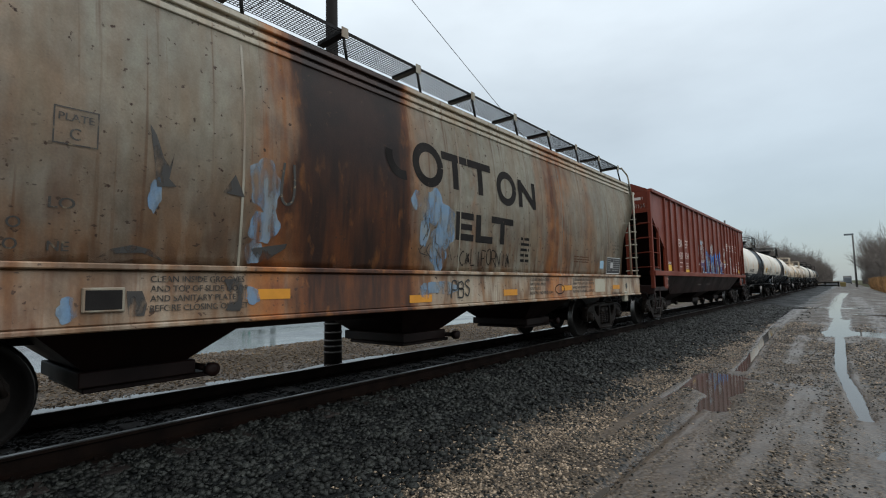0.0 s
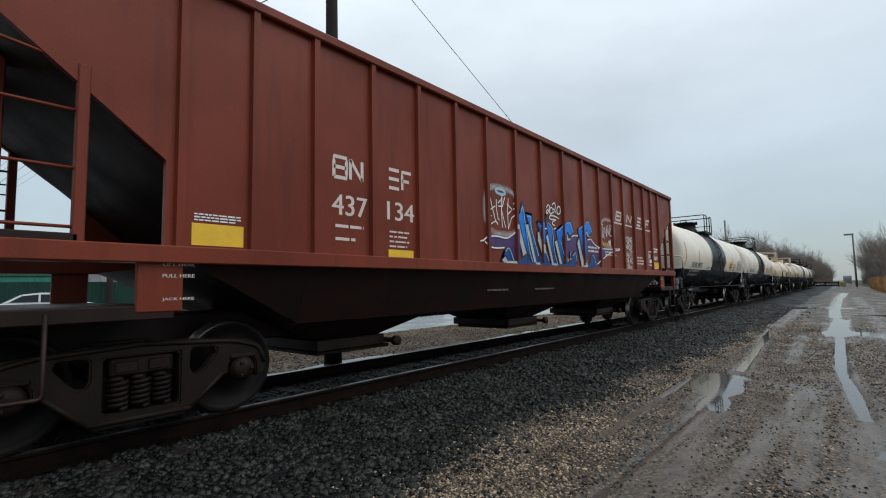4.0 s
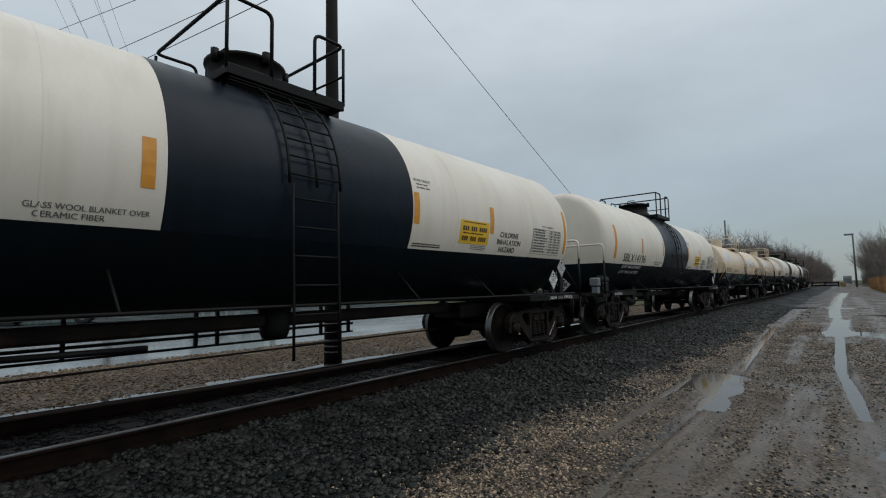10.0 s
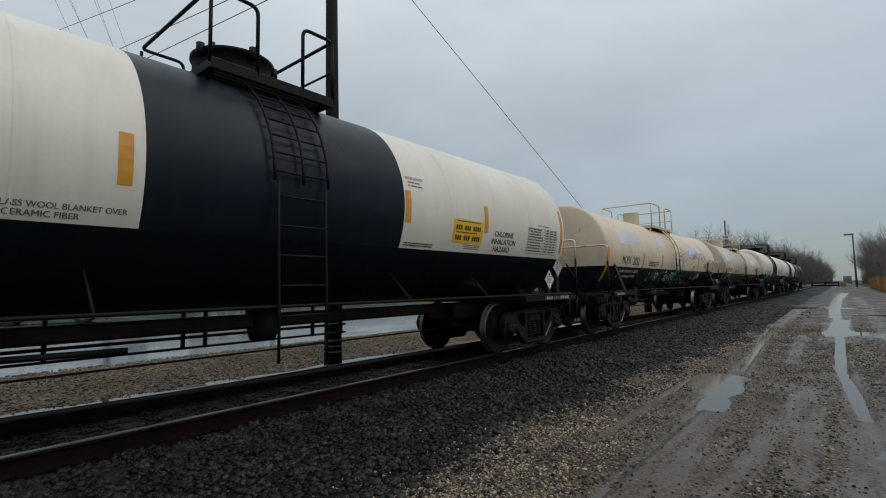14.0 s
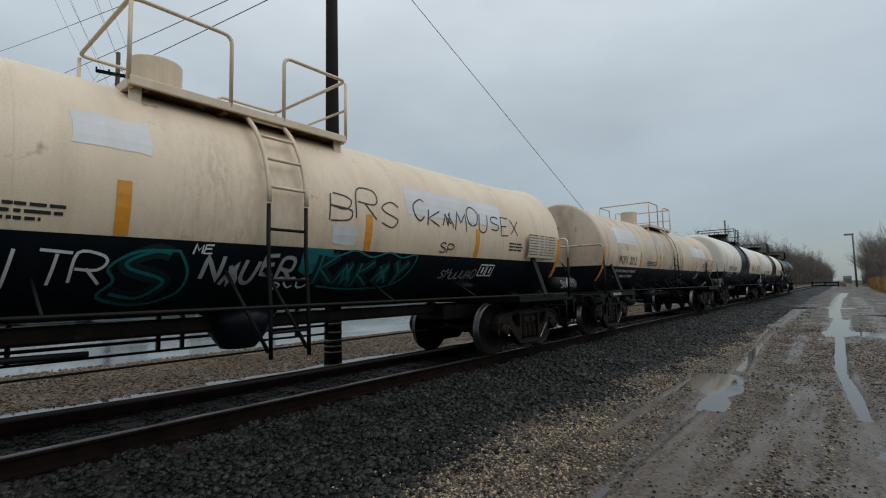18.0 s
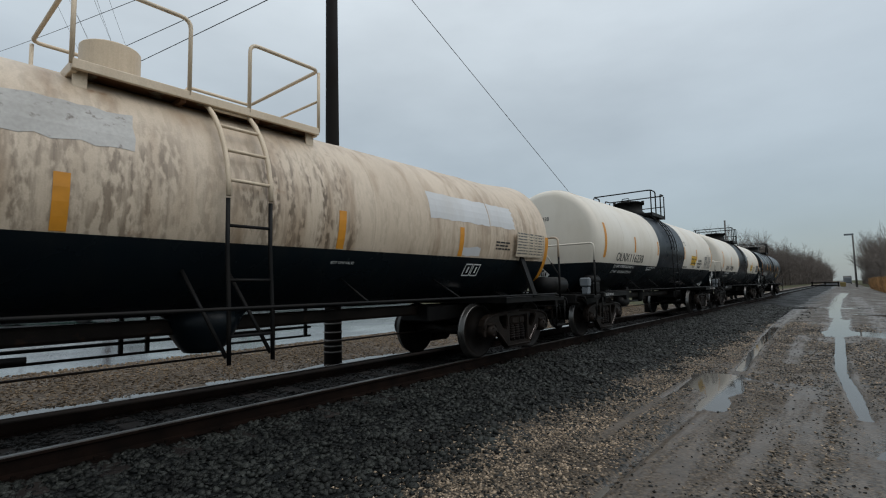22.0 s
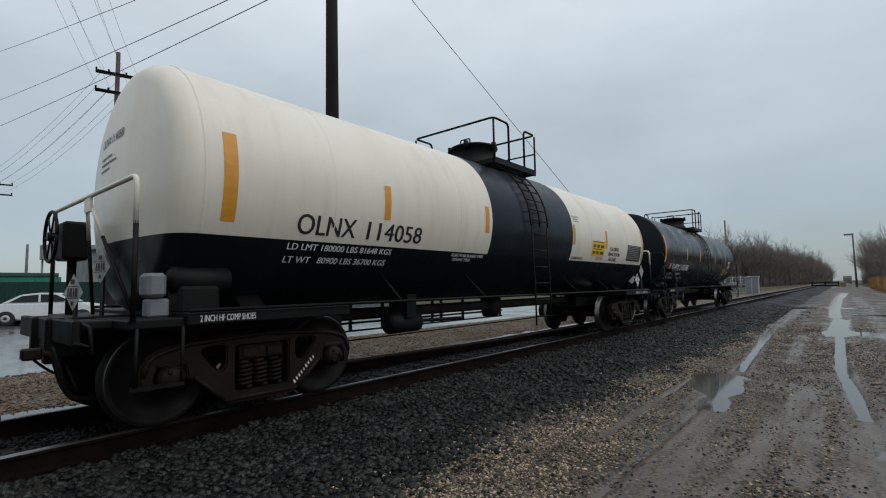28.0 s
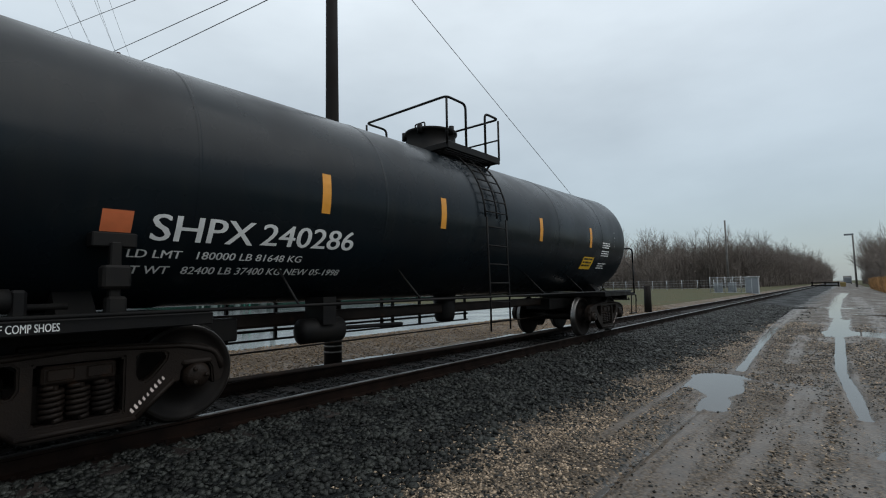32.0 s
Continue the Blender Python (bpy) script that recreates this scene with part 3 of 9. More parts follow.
# ruts and hollows that hold water: from (x, y) to (x, y), half width, depth
RUTS = [(-1.71, 9.06, -1.52, 7.95, 0.33, 0.052), (-1.47, 8.17, -1.36, 6.70, 0.19, 0.038), (-1.44, 9.15, -0.83, 8.78, 0.076, 0.042), (-1.93, 8.89, -1.97, 6.92, 0.043, 0.03),
        (-1.49, 9.67, -1.73, 14.99, 0.071, 0.044), (-1.73, 14.99, -1.91, 19.81, 0.095, 0.046), (-1.45, 18.52, -0.51, 18.8, 0.123, 0.042), (-1.45, 6.77, -1.5, 2.78, 0.048, 0.02),
        (0.17, 5.68, 0.08, 7.06, 0.095, 0.014), (0.08, 7.06, 0.0, 8.52, 0.076, 0.038), (0.0, 8.52, -0.15, 10.65, 0.076, 0.044), (-0.15, 10.65, -0.2, 16.67, 0.09, 0.046),
        (-0.28, 17.06, -0.19, 24.88, 0.266, 0.046), (0.13, 18.42, 2.58, 17.15, 0.807, 0.045), (-0.38, 25.43, -0.52, 33.58, 0.209, 0.046), (-0.98, 22.35, -0.42, 22.71, 0.237, 0.042),
        (0.22, 20.99, 1.12, 20.31, 0.285, 0.04), (-2.07, 35.02, 0.22, 34.5, 0.76, 0.044), (-0.53, 35.5, -0.5, 53.01, 0.266, 0.046), (-0.5, 53.01, -0.08, 74.59, 0.332, 0.046),
        (1.03, 23.92, 1.9, 23.12, 0.38, 0.036), (0.76, 28.2, 2.08, 26.67, 0.57, 0.04)]
# wheel tracks of smooth wet mud: points (x, y, half width)
TRACKS = [[(-1.66, 9.13, 0.34), (-1.39, 6.67, 0.33), (-1.23, 4.79, 0.32), (-1.17, 3.5, 0.33), (-1.12, 1.38, 0.33), (-1.10, -12.0, 0.33)],
          [(-1.5, 9.05, 0.16), (-0.75, 8.75, 0.22)],
          [(-0.46, 8.6, 0.16), (-0.55, 6.95, 0.20), (-0.7, 5.49, 0.16), (-0.82, 3.66, 0.12)],
          [(-0.34, 7.47, 0.12), (-0.37, 6.29, 0.14), (-0.37, 4.55, 0.12)],
          [(-0.18, 12.78, 0.15), (-0.04, 8.9, 0.19), (0.1, 6.69, 0.25), (0.12, 4.51, 0.28), (0.18, 2.25, 0.33), (0.24, -12.0, 0.33)],
          [(-1.96, 9.08, 0.09), (-1.97, 6.92, 0.08), (-1.98, 4.67, 0.06)],
          [(-1.44, 9.29, 0.15), (-1.84, 17.87, 0.21), (-1.96, 32.41, 0.33)],
          [(-0.19, 15.55, 0.43), (-0.33, 27.77, 0.52), (-0.47, 77.11, 0.66)],
          [(0.22, 17.29, 0.57), (2.24, 15.46, 0.66)],
          [(-2.27, 35.33, 0.95), (0.49, 34.34, 1.04)],
          [(0.76, 13.49, 0.19), (0.85, 27.23, 0.33), (0.67, 55.88, 0.47)],
          [(-0.87, 11.06, 0.13), (-0.98, 16.69, 0.19)]]


def track_mud(x, y):
    x, y = np.asarray(x, float), np.asarray(y, float)
    m = np.zeros_like(x)
    for pts in TRACKS:
        for (x0, y0, w0), (x1, y1, w1) in zip(pts, pts[1:]):
            dx, dy = x1 - x0, y1 - y0
            t = np.clip(((x - x0) * dx + (y - y0) * dy) / (dx * dx + dy * dy), 0, 1)
            q = np.hypot(x - x0 - t * dx, y - y0 - t * dy) / (w0 + (w1 - w0) * t)
            m = np.maximum(m, np.exp(-q ** 3 * 0.9))
    return m


def bed_edge(y):
    """How far the dark ballast reaches into the lane."""
    return np.interp(y, [0, 2.8, 4.2, 5.9, 7.5, 11.3, 19, 38, 98], [0.0, -0.05, -0.20, -0.08, 0.07, 0.22, 0.55, 0.82, 0.9])


def dark_share(x, y):
    d = x + 2.95 - bed_edge(y) + (vnoise(x, y, 1.3) - 0.5) * 0.9
    # wet groove beside the wheel track; its shadow is painted as extra dark stone
    groove = np.exp(-((x + 1.51 - 0.02 * (y - 4.7)) / 0.06) ** 2) * np.clip((7.6 - y) / 0.6, 0, 1) * 0.2
    return np.clip(0.14 + groove + 1.0 * np.exp(-np.clip(d, 0, None) / 0.30) + 0.25 * (vnoise(x + 11, y * 0.35, 2.0) - 0.5), 0, 1) * (x < 5)


def lane_height(x, y):
    x, y = np.asarray(x, float), np.asarray(y, float)
    h = 0.022 + (vnoise(x, y, 0.7) - 0.5) * 0.016 + (vnoise(x + 40, y + 9, 2.3) - 0.5) * 0.014 + (vnoise(x, y, 8.0) - 0.5) * 0.010
    for x0, y0, x1, y1, w, d in RUTS:
        dx, dy = x1 - x0, y1 - y0
        t = np.clip(((x - x0) * dx + (y - y0) * dy) / (dx * dx + dy * dy), 0, 1)
        q = np.hypot(x - x0 - t * dx, y - y0 - t * dy) / w
        h = h - 1.25 * d * np.exp(-q ** 4 * 0.8) + 0.012 * np.exp(-((q - 1.7) / 0.4) ** 2)
    inside = np.clip((x + 3.3) / 0.4, 0, 1) * np.clip((9.0 - x) / 2.0, 0, 1)
    ditch = np.exp(-((x + 8.1) / 0.55) ** 4)
    # beyond the ditch the ground climbs to the level of the road
    up = np.clip((-8.15 - x) / 1.4, 0, 1)
    return 0.20 * up * up * (3 - 2 * up) + h * inside + (1 - inside) * ditch * (0.020 + (vnoise(x + 5, y, 2.6) - 0.5) * 0.05 + (vnoise(x, y + 31, 0.5) - 0.45) * 0.05)


def grid_mesh(name, xs, ys, height, mats, pick=None, extra=None):
    X, Y = np.meshgrid(xs, ys)
    Z = height(X, Y)
    co = np.stack([X, Y, Z], -1).reshape(-1, 3)
    nx, ny = len(xs), len(ys)
    i = (np.arange(ny - 1)[:, None] * nx + np.arange(nx - 1)[None]).reshape(-1)
    q = np.stack([i, i + 1, i + nx + 1, i + nx], -1)
    me = bpy.data.meshes.new(name)
    me.vertices.add(len(co)), me.vertices.foreach_set("co", co.reshape(-1))
    me.loops.add(q.size), me.loops.foreach_set("vertex_index", q.reshape(-1))
    me.polygons.add(len(q)), me.polygons.foreach_set("loop_start", np.arange(len(q)) * 4)
    for m in mats:
        me.materials.append(m)
    if pick is not None:
        c = co[q].mean(1)
        me.polygons.foreach_set("material_index", pick(c[:, 0], c[:, 1]).astype(np.int32))
    me.polygons.foreach_set("use_smooth", np.ones(len(q), bool))
    me.update(calc_edges=True)
    for key, of in (extra or {}).items():
        at = me.attributes.new(key, "FLOAT", "POINT")
        at.data.foreach_set("value", np.ascontiguousarray(of(co[:, 0], co[:, 1]), dtype=np.float32))
    return me


def steps(a, b, first, grow):
    out = [a]
    while out[-1] < b:
        out.append(out[-1] + max(first, grow * abs(out[-1] - a)))
    return out[:-1] + [b]


XS = sorted({-2500, -1200, -600, -300, -160, -90, -60, -45, *[-38 + 1.6 * k for k in range(16)], *[round(-13.7 + 0.15 * k, 2) for k in range(32)], *[-8.7 + 0.5 * k for k in range(11)], *np.round(np.arange(-8.95, -7.3, 0.09), 3), *np.round(np.arange(-3.3, 0.9, 0.04), 3), *np.round(np.arange(0.95, 4.6, 0.09), 3), 5, 5.6, 6.3, 7, 8, 9, 10, 12, 16, 24, 40, 80, 200, 600, 2500})
YS = sorted({-2500, -600, -150, -60, -30, -15, -8, -4, -2, -1, *np.round(steps(0.0, 100.0, 0.06, 0.011), 3), 130, 160, 200, 260, 350, 500, 900, 1600, 3000})


def ground_pick(x, y):
    k = np.zeros(len(x))
    edge = (vnoise(x, y, 0.5) - 0.5) * 1.2
    k[x < -3.4] = 1
    k[(x < -10.75 + edge * 0.25) & (x > -38.3)] = 2
    k[(x < -38.3)] = 3
    k[(x < -9.0) & (y > 30 + edge * 3)] = 3
    k[(x > 3.6 + edge * 1.5) & (y > 34)] = 3
    k[(x > 5.5 + edge)] = 3
    return k


ground = solid("ground", grid_mesh("ground", np.array(XS), np.array(YS), lane_height, [ROAD, FARGRAVEL, ASPHALT, GRASS], ground_pick, {"mud": track_mud, "dark_stone": dark_share}), None,
               "wet tan gravel lane and strip, asphalt road and winter grass", "ground", "structure")
wm = BM()
for x0, x1, y0, y1 in ((-3.1, 5.5, 3.0, 100.0),):
    prism(wm, [(x0, y0), (x1, y0), (x1, y1), (x0, y1)], "z", -0.03, 0.0)
solid("puddle_water", wm, WATER, "shallow brown rain puddles lying in the ruts of the gravel lane", "puddle", "structure")
# a strip of standing water between the track and the far gravel
wm = BM()
prism(wm, [(-8.75, -14), (-7.35, -14), (-7.35, 26), (-8.1, 26), (-8.4, 14), (-8.3, 9), (-8.5, 6.9), (-8.1, 5.2), (-8.45, 3), (-8.7, 1), (-8.6, -5)], "z", -0.02, 0.030)
solid("ditch_water", wm, WATER, "narrow strip of rain water along the far ballast", "puddle", "structure")

# ---- ballast and track ----
PROFILE = [(-2.72, -0.05), (-3.0, 0.005), (-3.35, 0.05), (-4.15, 0.105), (-4.7, 0.125), (-5.5, 0.12), (-6.2, 0.12), (-7.05, 0.125), (-7.5, 0.05), (-7.8, -0.03)]


def bed_height(x, y):
    px, pz = zip(*sorted(PROFILE))
    near = np.clip((x + 4.2) / 1.0, 0, 1)
    edge = (bed_edge(y) + (vnoise(x * 0 + 3, y, 0.9) - 0.5) * 0.45 + (vnoise(x, y, 3.1) - 0.5) * 0.35) * near
    return np.interp(x - edge, px, pz) + (vnoise(x, y, 6.0) - 0.5) * 0.03


solid("ballast_bed", grid_mesh("ballast", np.round(np.arange(-7.9, -1.0, 0.10), 3), np.array([-60, -30, -15, -8, -4, *steps(-2.0, 130.0, 0.11, 0.02), 200, 320, 420]), bed_height, [BALLAST]), None,
      "shoulder of dark crushed-stone ballast under the track", "ballast", "structure")

track = thing("railway_track", "single railway track with rusty steel rails on wooden ties", "railway track", kind="structure")
for side in (-1, 1):
    x = XT + side * 0.7525
    hw = 0.037
    rail = [(-0.07, 0.125), (0.07, 0.125), (0.07, 0.138), (0.012, 0.16), (0.012, 0.255), (hw, 0.268), (hw, 0.292), (hw - 0.010, 0.30), (-hw + 0.010, 0.30), (-hw, 0.292), (-hw, 0.268), (-0.012, 0.255), (-0.012, 0.16), (-0.07, 0.138)]
    rm = BM()
    prism(rm, [(x + a, z) for a, z in rail], "y", -60, 420)
    for f in rm.faces:
        f.normal_update()
        if abs(f.normal.z) > 0.6 and f.calc_center_median().z > 0.285:
            f.material_index = 1
    part("rail", rm, [RAILSIDE, RAILHEAD], track, "rusty steel rail with a polished head")
tm = BM()
box(tm, -1.3, 1.3, -0.115, 0.115, -0.16, 0, 0.012)
for s in (-1, 1):
    box(tm, s * 0.7525 - 0.17, s * 0.7525 + 0.17, -0.10, 0.10, 0, 0.012, 0, 1)
    for k in (-0.10, 0.10):
        box(tm, s * 0.7525 + k - 0.012, s * 0.7525 + k + 0.012, -0.05, -0.02, 0.012, 0.035, 0, 1)
tie_mesh = mesh_of(tm, [TIEWOOD, RAILSIDE], name="tie")
for k in range(140):
    part("tie", tie_mesh, None, track, at=pose(XT + random.uniform(-0.03, 0.03), -8 + 0.52 * k + random.uniform(-0.02, 0.02), 0.132 + random.uniform(-0.006, 0.004), 0, 0, random.uniform(-1, 1)))


def ico_verts():
    p = (1 + 5 ** 0.5) / 2
    v = np.array([(-1, p, 0), (1, p, 0), (-1, -p, 0), (1, -p, 0), (0, -1, p), (0, 1, p), (0, -1, -p), (0, 1, -p), (p, 0, -1), (p, 0, 1), (-p, 0, -1), (-p, 0, 1)], float)
    f = np.array([(0, 11, 5), (0, 5, 1), (0, 1, 7), (0, 7, 10), (0, 10, 11), (1, 5, 9), (5, 11, 4), (11, 10, 2), (10, 7, 6), (7, 1, 8), (3, 9, 4), (3, 4, 2), (3, 2, 6), (3, 6, 8), (3, 8, 9), (4, 9, 5), (2, 4, 11), (6, 2, 10), (8, 6, 7), (9, 8, 1)])
    return v / np.linalg.norm(v[0]), f


def stones(name, xy, z, size, mat, label, category, flat=0.65, coarse=False):
    """Loose broken stones, each a jagged lump of its own turn and shape."""
    rng = np.random.default_rng(len(xy))
    n = len(xy)
    v, f = ico_verts()
    if coarse:
        v = np.array([(1, 0, 0), (-1, 0, 0), (0, 1, 0), (0, -1, 0), (0, 0, 1), (0, 0, -1)], float)
        f = np.array([(0, 2, 4), (2, 1, 4), (1, 3, 4), (3, 0, 4), (2, 0, 5), (1, 2, 5), (3, 1, 5), (0, 3, 5)])
    nv = len(v)
    co = v[None] * (1 + (rng.random((n, nv, 1)) - 0.5) * 0.75)
    co = co * (size[:, None, None] * (0.65 + 0.7 * rng.random((n, 1, 3))))
    a, b = rng.random(n) * 6.283, (rng.random(n) - 0.5) * 1.6
    ca, sa, cb, sb = np.cos(a)[:, None], np.sin(a)[:, None], np.cos(b)[:, None], np.sin(b)[:, None]
    x, y, zz = co[..., 0], co[..., 1], co[..., 2] * flat
    y, zz = y * cb - zz * sb, y * sb + zz * cb
    x, y = x * ca - y * sa, x * sa + y * ca
    co = np.stack([x + xy[:, :1], y + xy[:, 1:], zz + z[:, None]], -1).reshape(-1, 3)
    q = (f[None] + (np.arange(n) * nv)[:, None, None]).reshape(-1, 3)
    me = bpy.data.meshes.new(name)
    me.vertices.add(len(co)), me.vertices.foreach_set("co", co.reshape(-1))
    me.loops.add(q.size), me.loops.foreach_set("vertex_index", q.reshape(-1))
    me.polygons.add(len(q)), me.polygons.foreach_set("loop_start", np.arange(len(q)) * 3)
    me.materials.append(mat)
    me.update(calc_edges=True)
    return tagged(new(name, me), label, category, kind="stuff")


def strewn(n, x0, x1, y0, y1, seed):
    """Places thinning out with distance."""
    rng = np.random.default_rng(seed)
    t = rng.random(n)
    y = y0 + (y1 - y0) * t ** 1.9
    return np.stack([x0 + (x1 - x0) * rng.random(n), y], -1)


_p = strewn(56000, -5.0, -1.2, -2.5, 36.0, 3)
_d = _p[:, 0] + 2.85 - bed_edge(_p[:, 1]) + (vnoise(_p[:, 0], _p[:, 1], 1.3) - 0.5) * 0.7
_keep = np.random.default_rng(5).random(len(_p)) < np.clip((_p[:, 1] + 2.5) / 2.5, 0, 1) * np.clip(np.exp(-np.clip(_d, 0, None) / 0.26), 0.03, 1) * (1 - np.clip(2 * track_mud(_p[:, 0], _p[:, 1]), 0, 1)) * (lane_height(_p[:, 0], _p[:, 1]) > 0.003 - (_p[:, 0] < -3.0))
_p, _d = _p[_keep], _d[_keep]
_s = np.random.default_rng(4)
stones("ballast_stones", _p, np.maximum(bed_height(_p[:, 0], _p[:, 1]), lane_height(_p[:, 0], _p[:, 1])) + 0.004, (0.015 + 0.026 * _s.random(len(_p)) ** 1.5) * np.clip(1.1 - _d, 0.5, 1) + 0.0006 * _p[:, 1], STONE, "loose dark grey crushed ballast stones, wet", "ballast")
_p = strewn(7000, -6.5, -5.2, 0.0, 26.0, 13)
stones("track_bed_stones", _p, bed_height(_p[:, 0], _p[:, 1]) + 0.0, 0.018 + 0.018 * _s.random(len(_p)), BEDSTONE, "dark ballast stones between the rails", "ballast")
_p = strewn(150000, -3.5, 2.4, 0.5, 22.0, 9)
_h = np.maximum(lane_height(_p[:, 0], _p[:, 1]), bed_height(_p[:, 0], _p[:, 1]))
_d = -(_p[:, 0] + 2.75 - bed_edge(_p[:, 1])) + (vnoise(_p[:, 0] + 5, _p[:, 1], 1.7) - 0.5) * 0.8
_share = (0.28 + 0.72 * np.exp(-((_p[:, 0] + 2.35) / 0.65) ** 2)) * (0.4 + 0.9 * vnoise(_p[:, 0] * 2.5, _p[:, 1] * 0.5, 1.4)) * np.exp(-np.clip(_d, 0, None) / 0.15) * (1 - 0.95 * np.clip(track_mud(_p[:, 0], _p[:, 1]) * 1.3, 0, 1))
_share = _share * np.clip((_p[:, 1] - 0.5) / 2.2, 0, 1)
_keep = (_h > 0.004) & (np.random.default_rng(2).random(len(_p)) < _share)
_p, _h = _p[_keep], _h[_keep]
stones("lane_gravel", _p, _h + 0.001, 0.006 + 0.013 * np.random.default_rng(6).random(len(_p)) ** 1.6 + 0.0005 * _p[:, 1], TANSTONE, "small tan gravel stones strewn over the lane", "gravel", 0.55, True)
_p = strewn(26000, -10.9, -8.2, -2.0, 32.0, 19)
stones("far_gravel", _p, lane_height(_p[:, 0], _p[:, 1]) + 0.004, 0.008 + 0.020 * _s.random(len(_p)) ** 1.6 + 0.0003 * _p[:, 1], FARSTONE, "tan gravel stones beyond the track", "gravel", 0.6, True)
_p = strewn(60000, -2.6, 2.6, 0.8, 20.0, 29)
_h = lane_height(_p[:, 0], _p[:, 1])
_keep = (_h > 0.004) & (np.random.default_rng(8).random(len(_p)) < (0.15 + 0.75 * vnoise(_p[:, 0] * 2.2, _p[:, 1] * 0.6, 1.9)) * np.clip((_p[:, 1] - 0.8) / 2, 0, 1) * (1 - 0.85 * track_mud(_p[:, 0], _p[:, 1])))
_p, _h = _p[_keep], _h[_keep]
stones("lane_grit", _p, _h + 0.001, 0.006 + 0.011 * _s.random(len(_p)) ** 1.8 + 0.0004 * _p[:, 1], STONE, "dark grit strewn over the lane", "gravel", 0.6, True)

# ---- surroundings ----
def wire(name, a, b, sag, r, label, n=14):
    a, b = Vector(a), Vector(b)
    pts = []
    for i in range(n + 1):
        t = i / n
        pts.append(a.lerp(b, t) - Vector((0, 0, sag * 4 * t * (1 - t))))
    w = BM()
    sweep(w, pts, r, 5)
    return solid(name, w, WIRE, label, "wire", group="overhead wires", smooth=True)


# the dark pole beside the track, with worn rings round its foot
main_pole = thing("utility_pole", "tall dark creosoted wooden pole with pale worn rings at its foot", "utility pole", pose(-8.25, 6.27, 0.03))
b = BM()
sweep(b, [(0.0, 0, -0.15), (0.0, 0, 2), (-0.03, 0, 6), (-0.07, 0, 11.5)], 0.187, 16, r1=0.11)
part("shaft", b, POLEWOOD, main_pole, smooth=True)
for k, z in enumerate((0.22, 0.34, 0.46, 0.62, 0.80)):
    b = BM()
    lathe(b, [(z, 0.183), (z, 0.192), (z + 0.03, 0.192), (z + 0.03, 0.183)], 20, "z")
    part("band", b, POLEGREY, main_pole, "pale worn metal band")
# stub pole that holds the guy wire
stub = thing("stub_pole", "short thick weathered wooden stub pole beside the track", "pole", pose(-8.09, 26.6, 0.05))
b = BM()
sweep(b, [(0, 0, -0.1), (0, 0.0, 0.7), (0.01, 0, 1.38)], 0.19, 14, r1=0.17)
part("shaft", b, POLEWOOD, stub, smooth=True)
wire("guy_wire", (-8.43, 6.32, 10.40), (-8.07, 26.5, 1.37), 0.0, 0.0095, "thin steel guy wire from the pole top to the stub pole")
b = BM()
lathe(b, [(-0.09, 0.01), (-0.06, 0.035), (0.06, 0.035), (0.09, 0.01)], 10, "z")
ins = solid("wire_insulator", b, IRON, "small dark insulator on the guy wire", "insulator")
ins.matrix_world = Matrix.Translation((-8.19, 8.65, 9.36)) @ Vector((0.36, 20.18, -9.03)).to_track_quat("Z", "Y").to_matrix().to_4x4()


def arm_pole(at, h, label, mat, arms, width, r=0.17, turn=0.0):
    p = thing("utility_pole", label, "utility pole", at, "distant utility poles")
    q = BM()
    sweep(q, [(0, 0, -0.3), (0, 0, h * 0.5), (0, 0, h)], r, 10, r1=r * 0.65)
    part("shaft", q, mat, p, smooth=True)
    ca, sa = math.cos(radians(turn)), math.sin(radians(turn))
    for z in arms:
        q = BM()
        for s in (-1, 1):
            o = s * r * 0.8
            sweep(q, [(-width / 2 * ca - o * sa, -width / 2 * sa + o * ca, z), (width / 2 * ca - o * sa, width / 2 * sa + o * ca, z)], 0.075, 4)
        arm = part("crossarm", q, IRON, p, "dark double crossarm")
        for k in (-0.48, -0.2, 0.2, 0.48):
            q = BM()
            lathe(q, [(0.02, 0.03), (0.10, 0.06), (0.18, 0.05), (0.22, 0.08), (0.28, 0.03)], 8, "z", centre=(k * width * ca, k * width * sa, z))
            part("insulator", q, IRON, arm)
    return p


arm_pole(pose(-37.8, 10.42, 0.2), 18.1, "tall brown wooden utility pole with two double crossarms", POLEBROWN, (16.5, 15.2), 2.5, 0.20, 75)
arm_pole(pose(-69.8, 7.96, 0.2), 14.2, "far grey utility pole with two crossarms", POLEGREY, (13.4, 12.3), 3.6, 0.17, 75)
b = BM()
sweep(b, [(-62, 10.0, 0), (-62, 10.0, 6.6)], 0.14, 8, r1=0.11)
solid("short_pole", b, POLEGREY, "short grey pole behind the green fence", "pole", smooth=True)
# wires of the near line, and of the pole with crossarms
for k, (za, yb, zb) in enumerate(((9.80, 4.55, 18.17), (9.05, 4.55, 14.57), (8.67, 4.55, 12.67))):
    wire("overhead_wire", (-8.22, 6.29, za), (-44.6, yb, zb), 0.12, 0.012, "dark overhead power wire")
for k in range(6):
    o = (-1.1, -0.75, -0.4, 0.4, 0.75, 1.1)[k]
    wire("overhead_wire", (-37.8 + 0.26 * o, 10.42 + o, 16.95 if k % 2 else 15.65), (-17.65 + 0.9 * o, 1.98 + 0.55 * o, 15.48), 0.3, 0.007, "thin overhead wire to the crossarm pole")
    wire("overhead_wire", (-37.8 + 0.26 * o, 10.42 + o, 16.95 if k % 2 else 15.65), (-69.8 + o * 0.3, 7.96 + o * 1.4, 13.8 if k % 2 else 12.7), 0.8, 0.010, "thin overhead wire to the far pole")

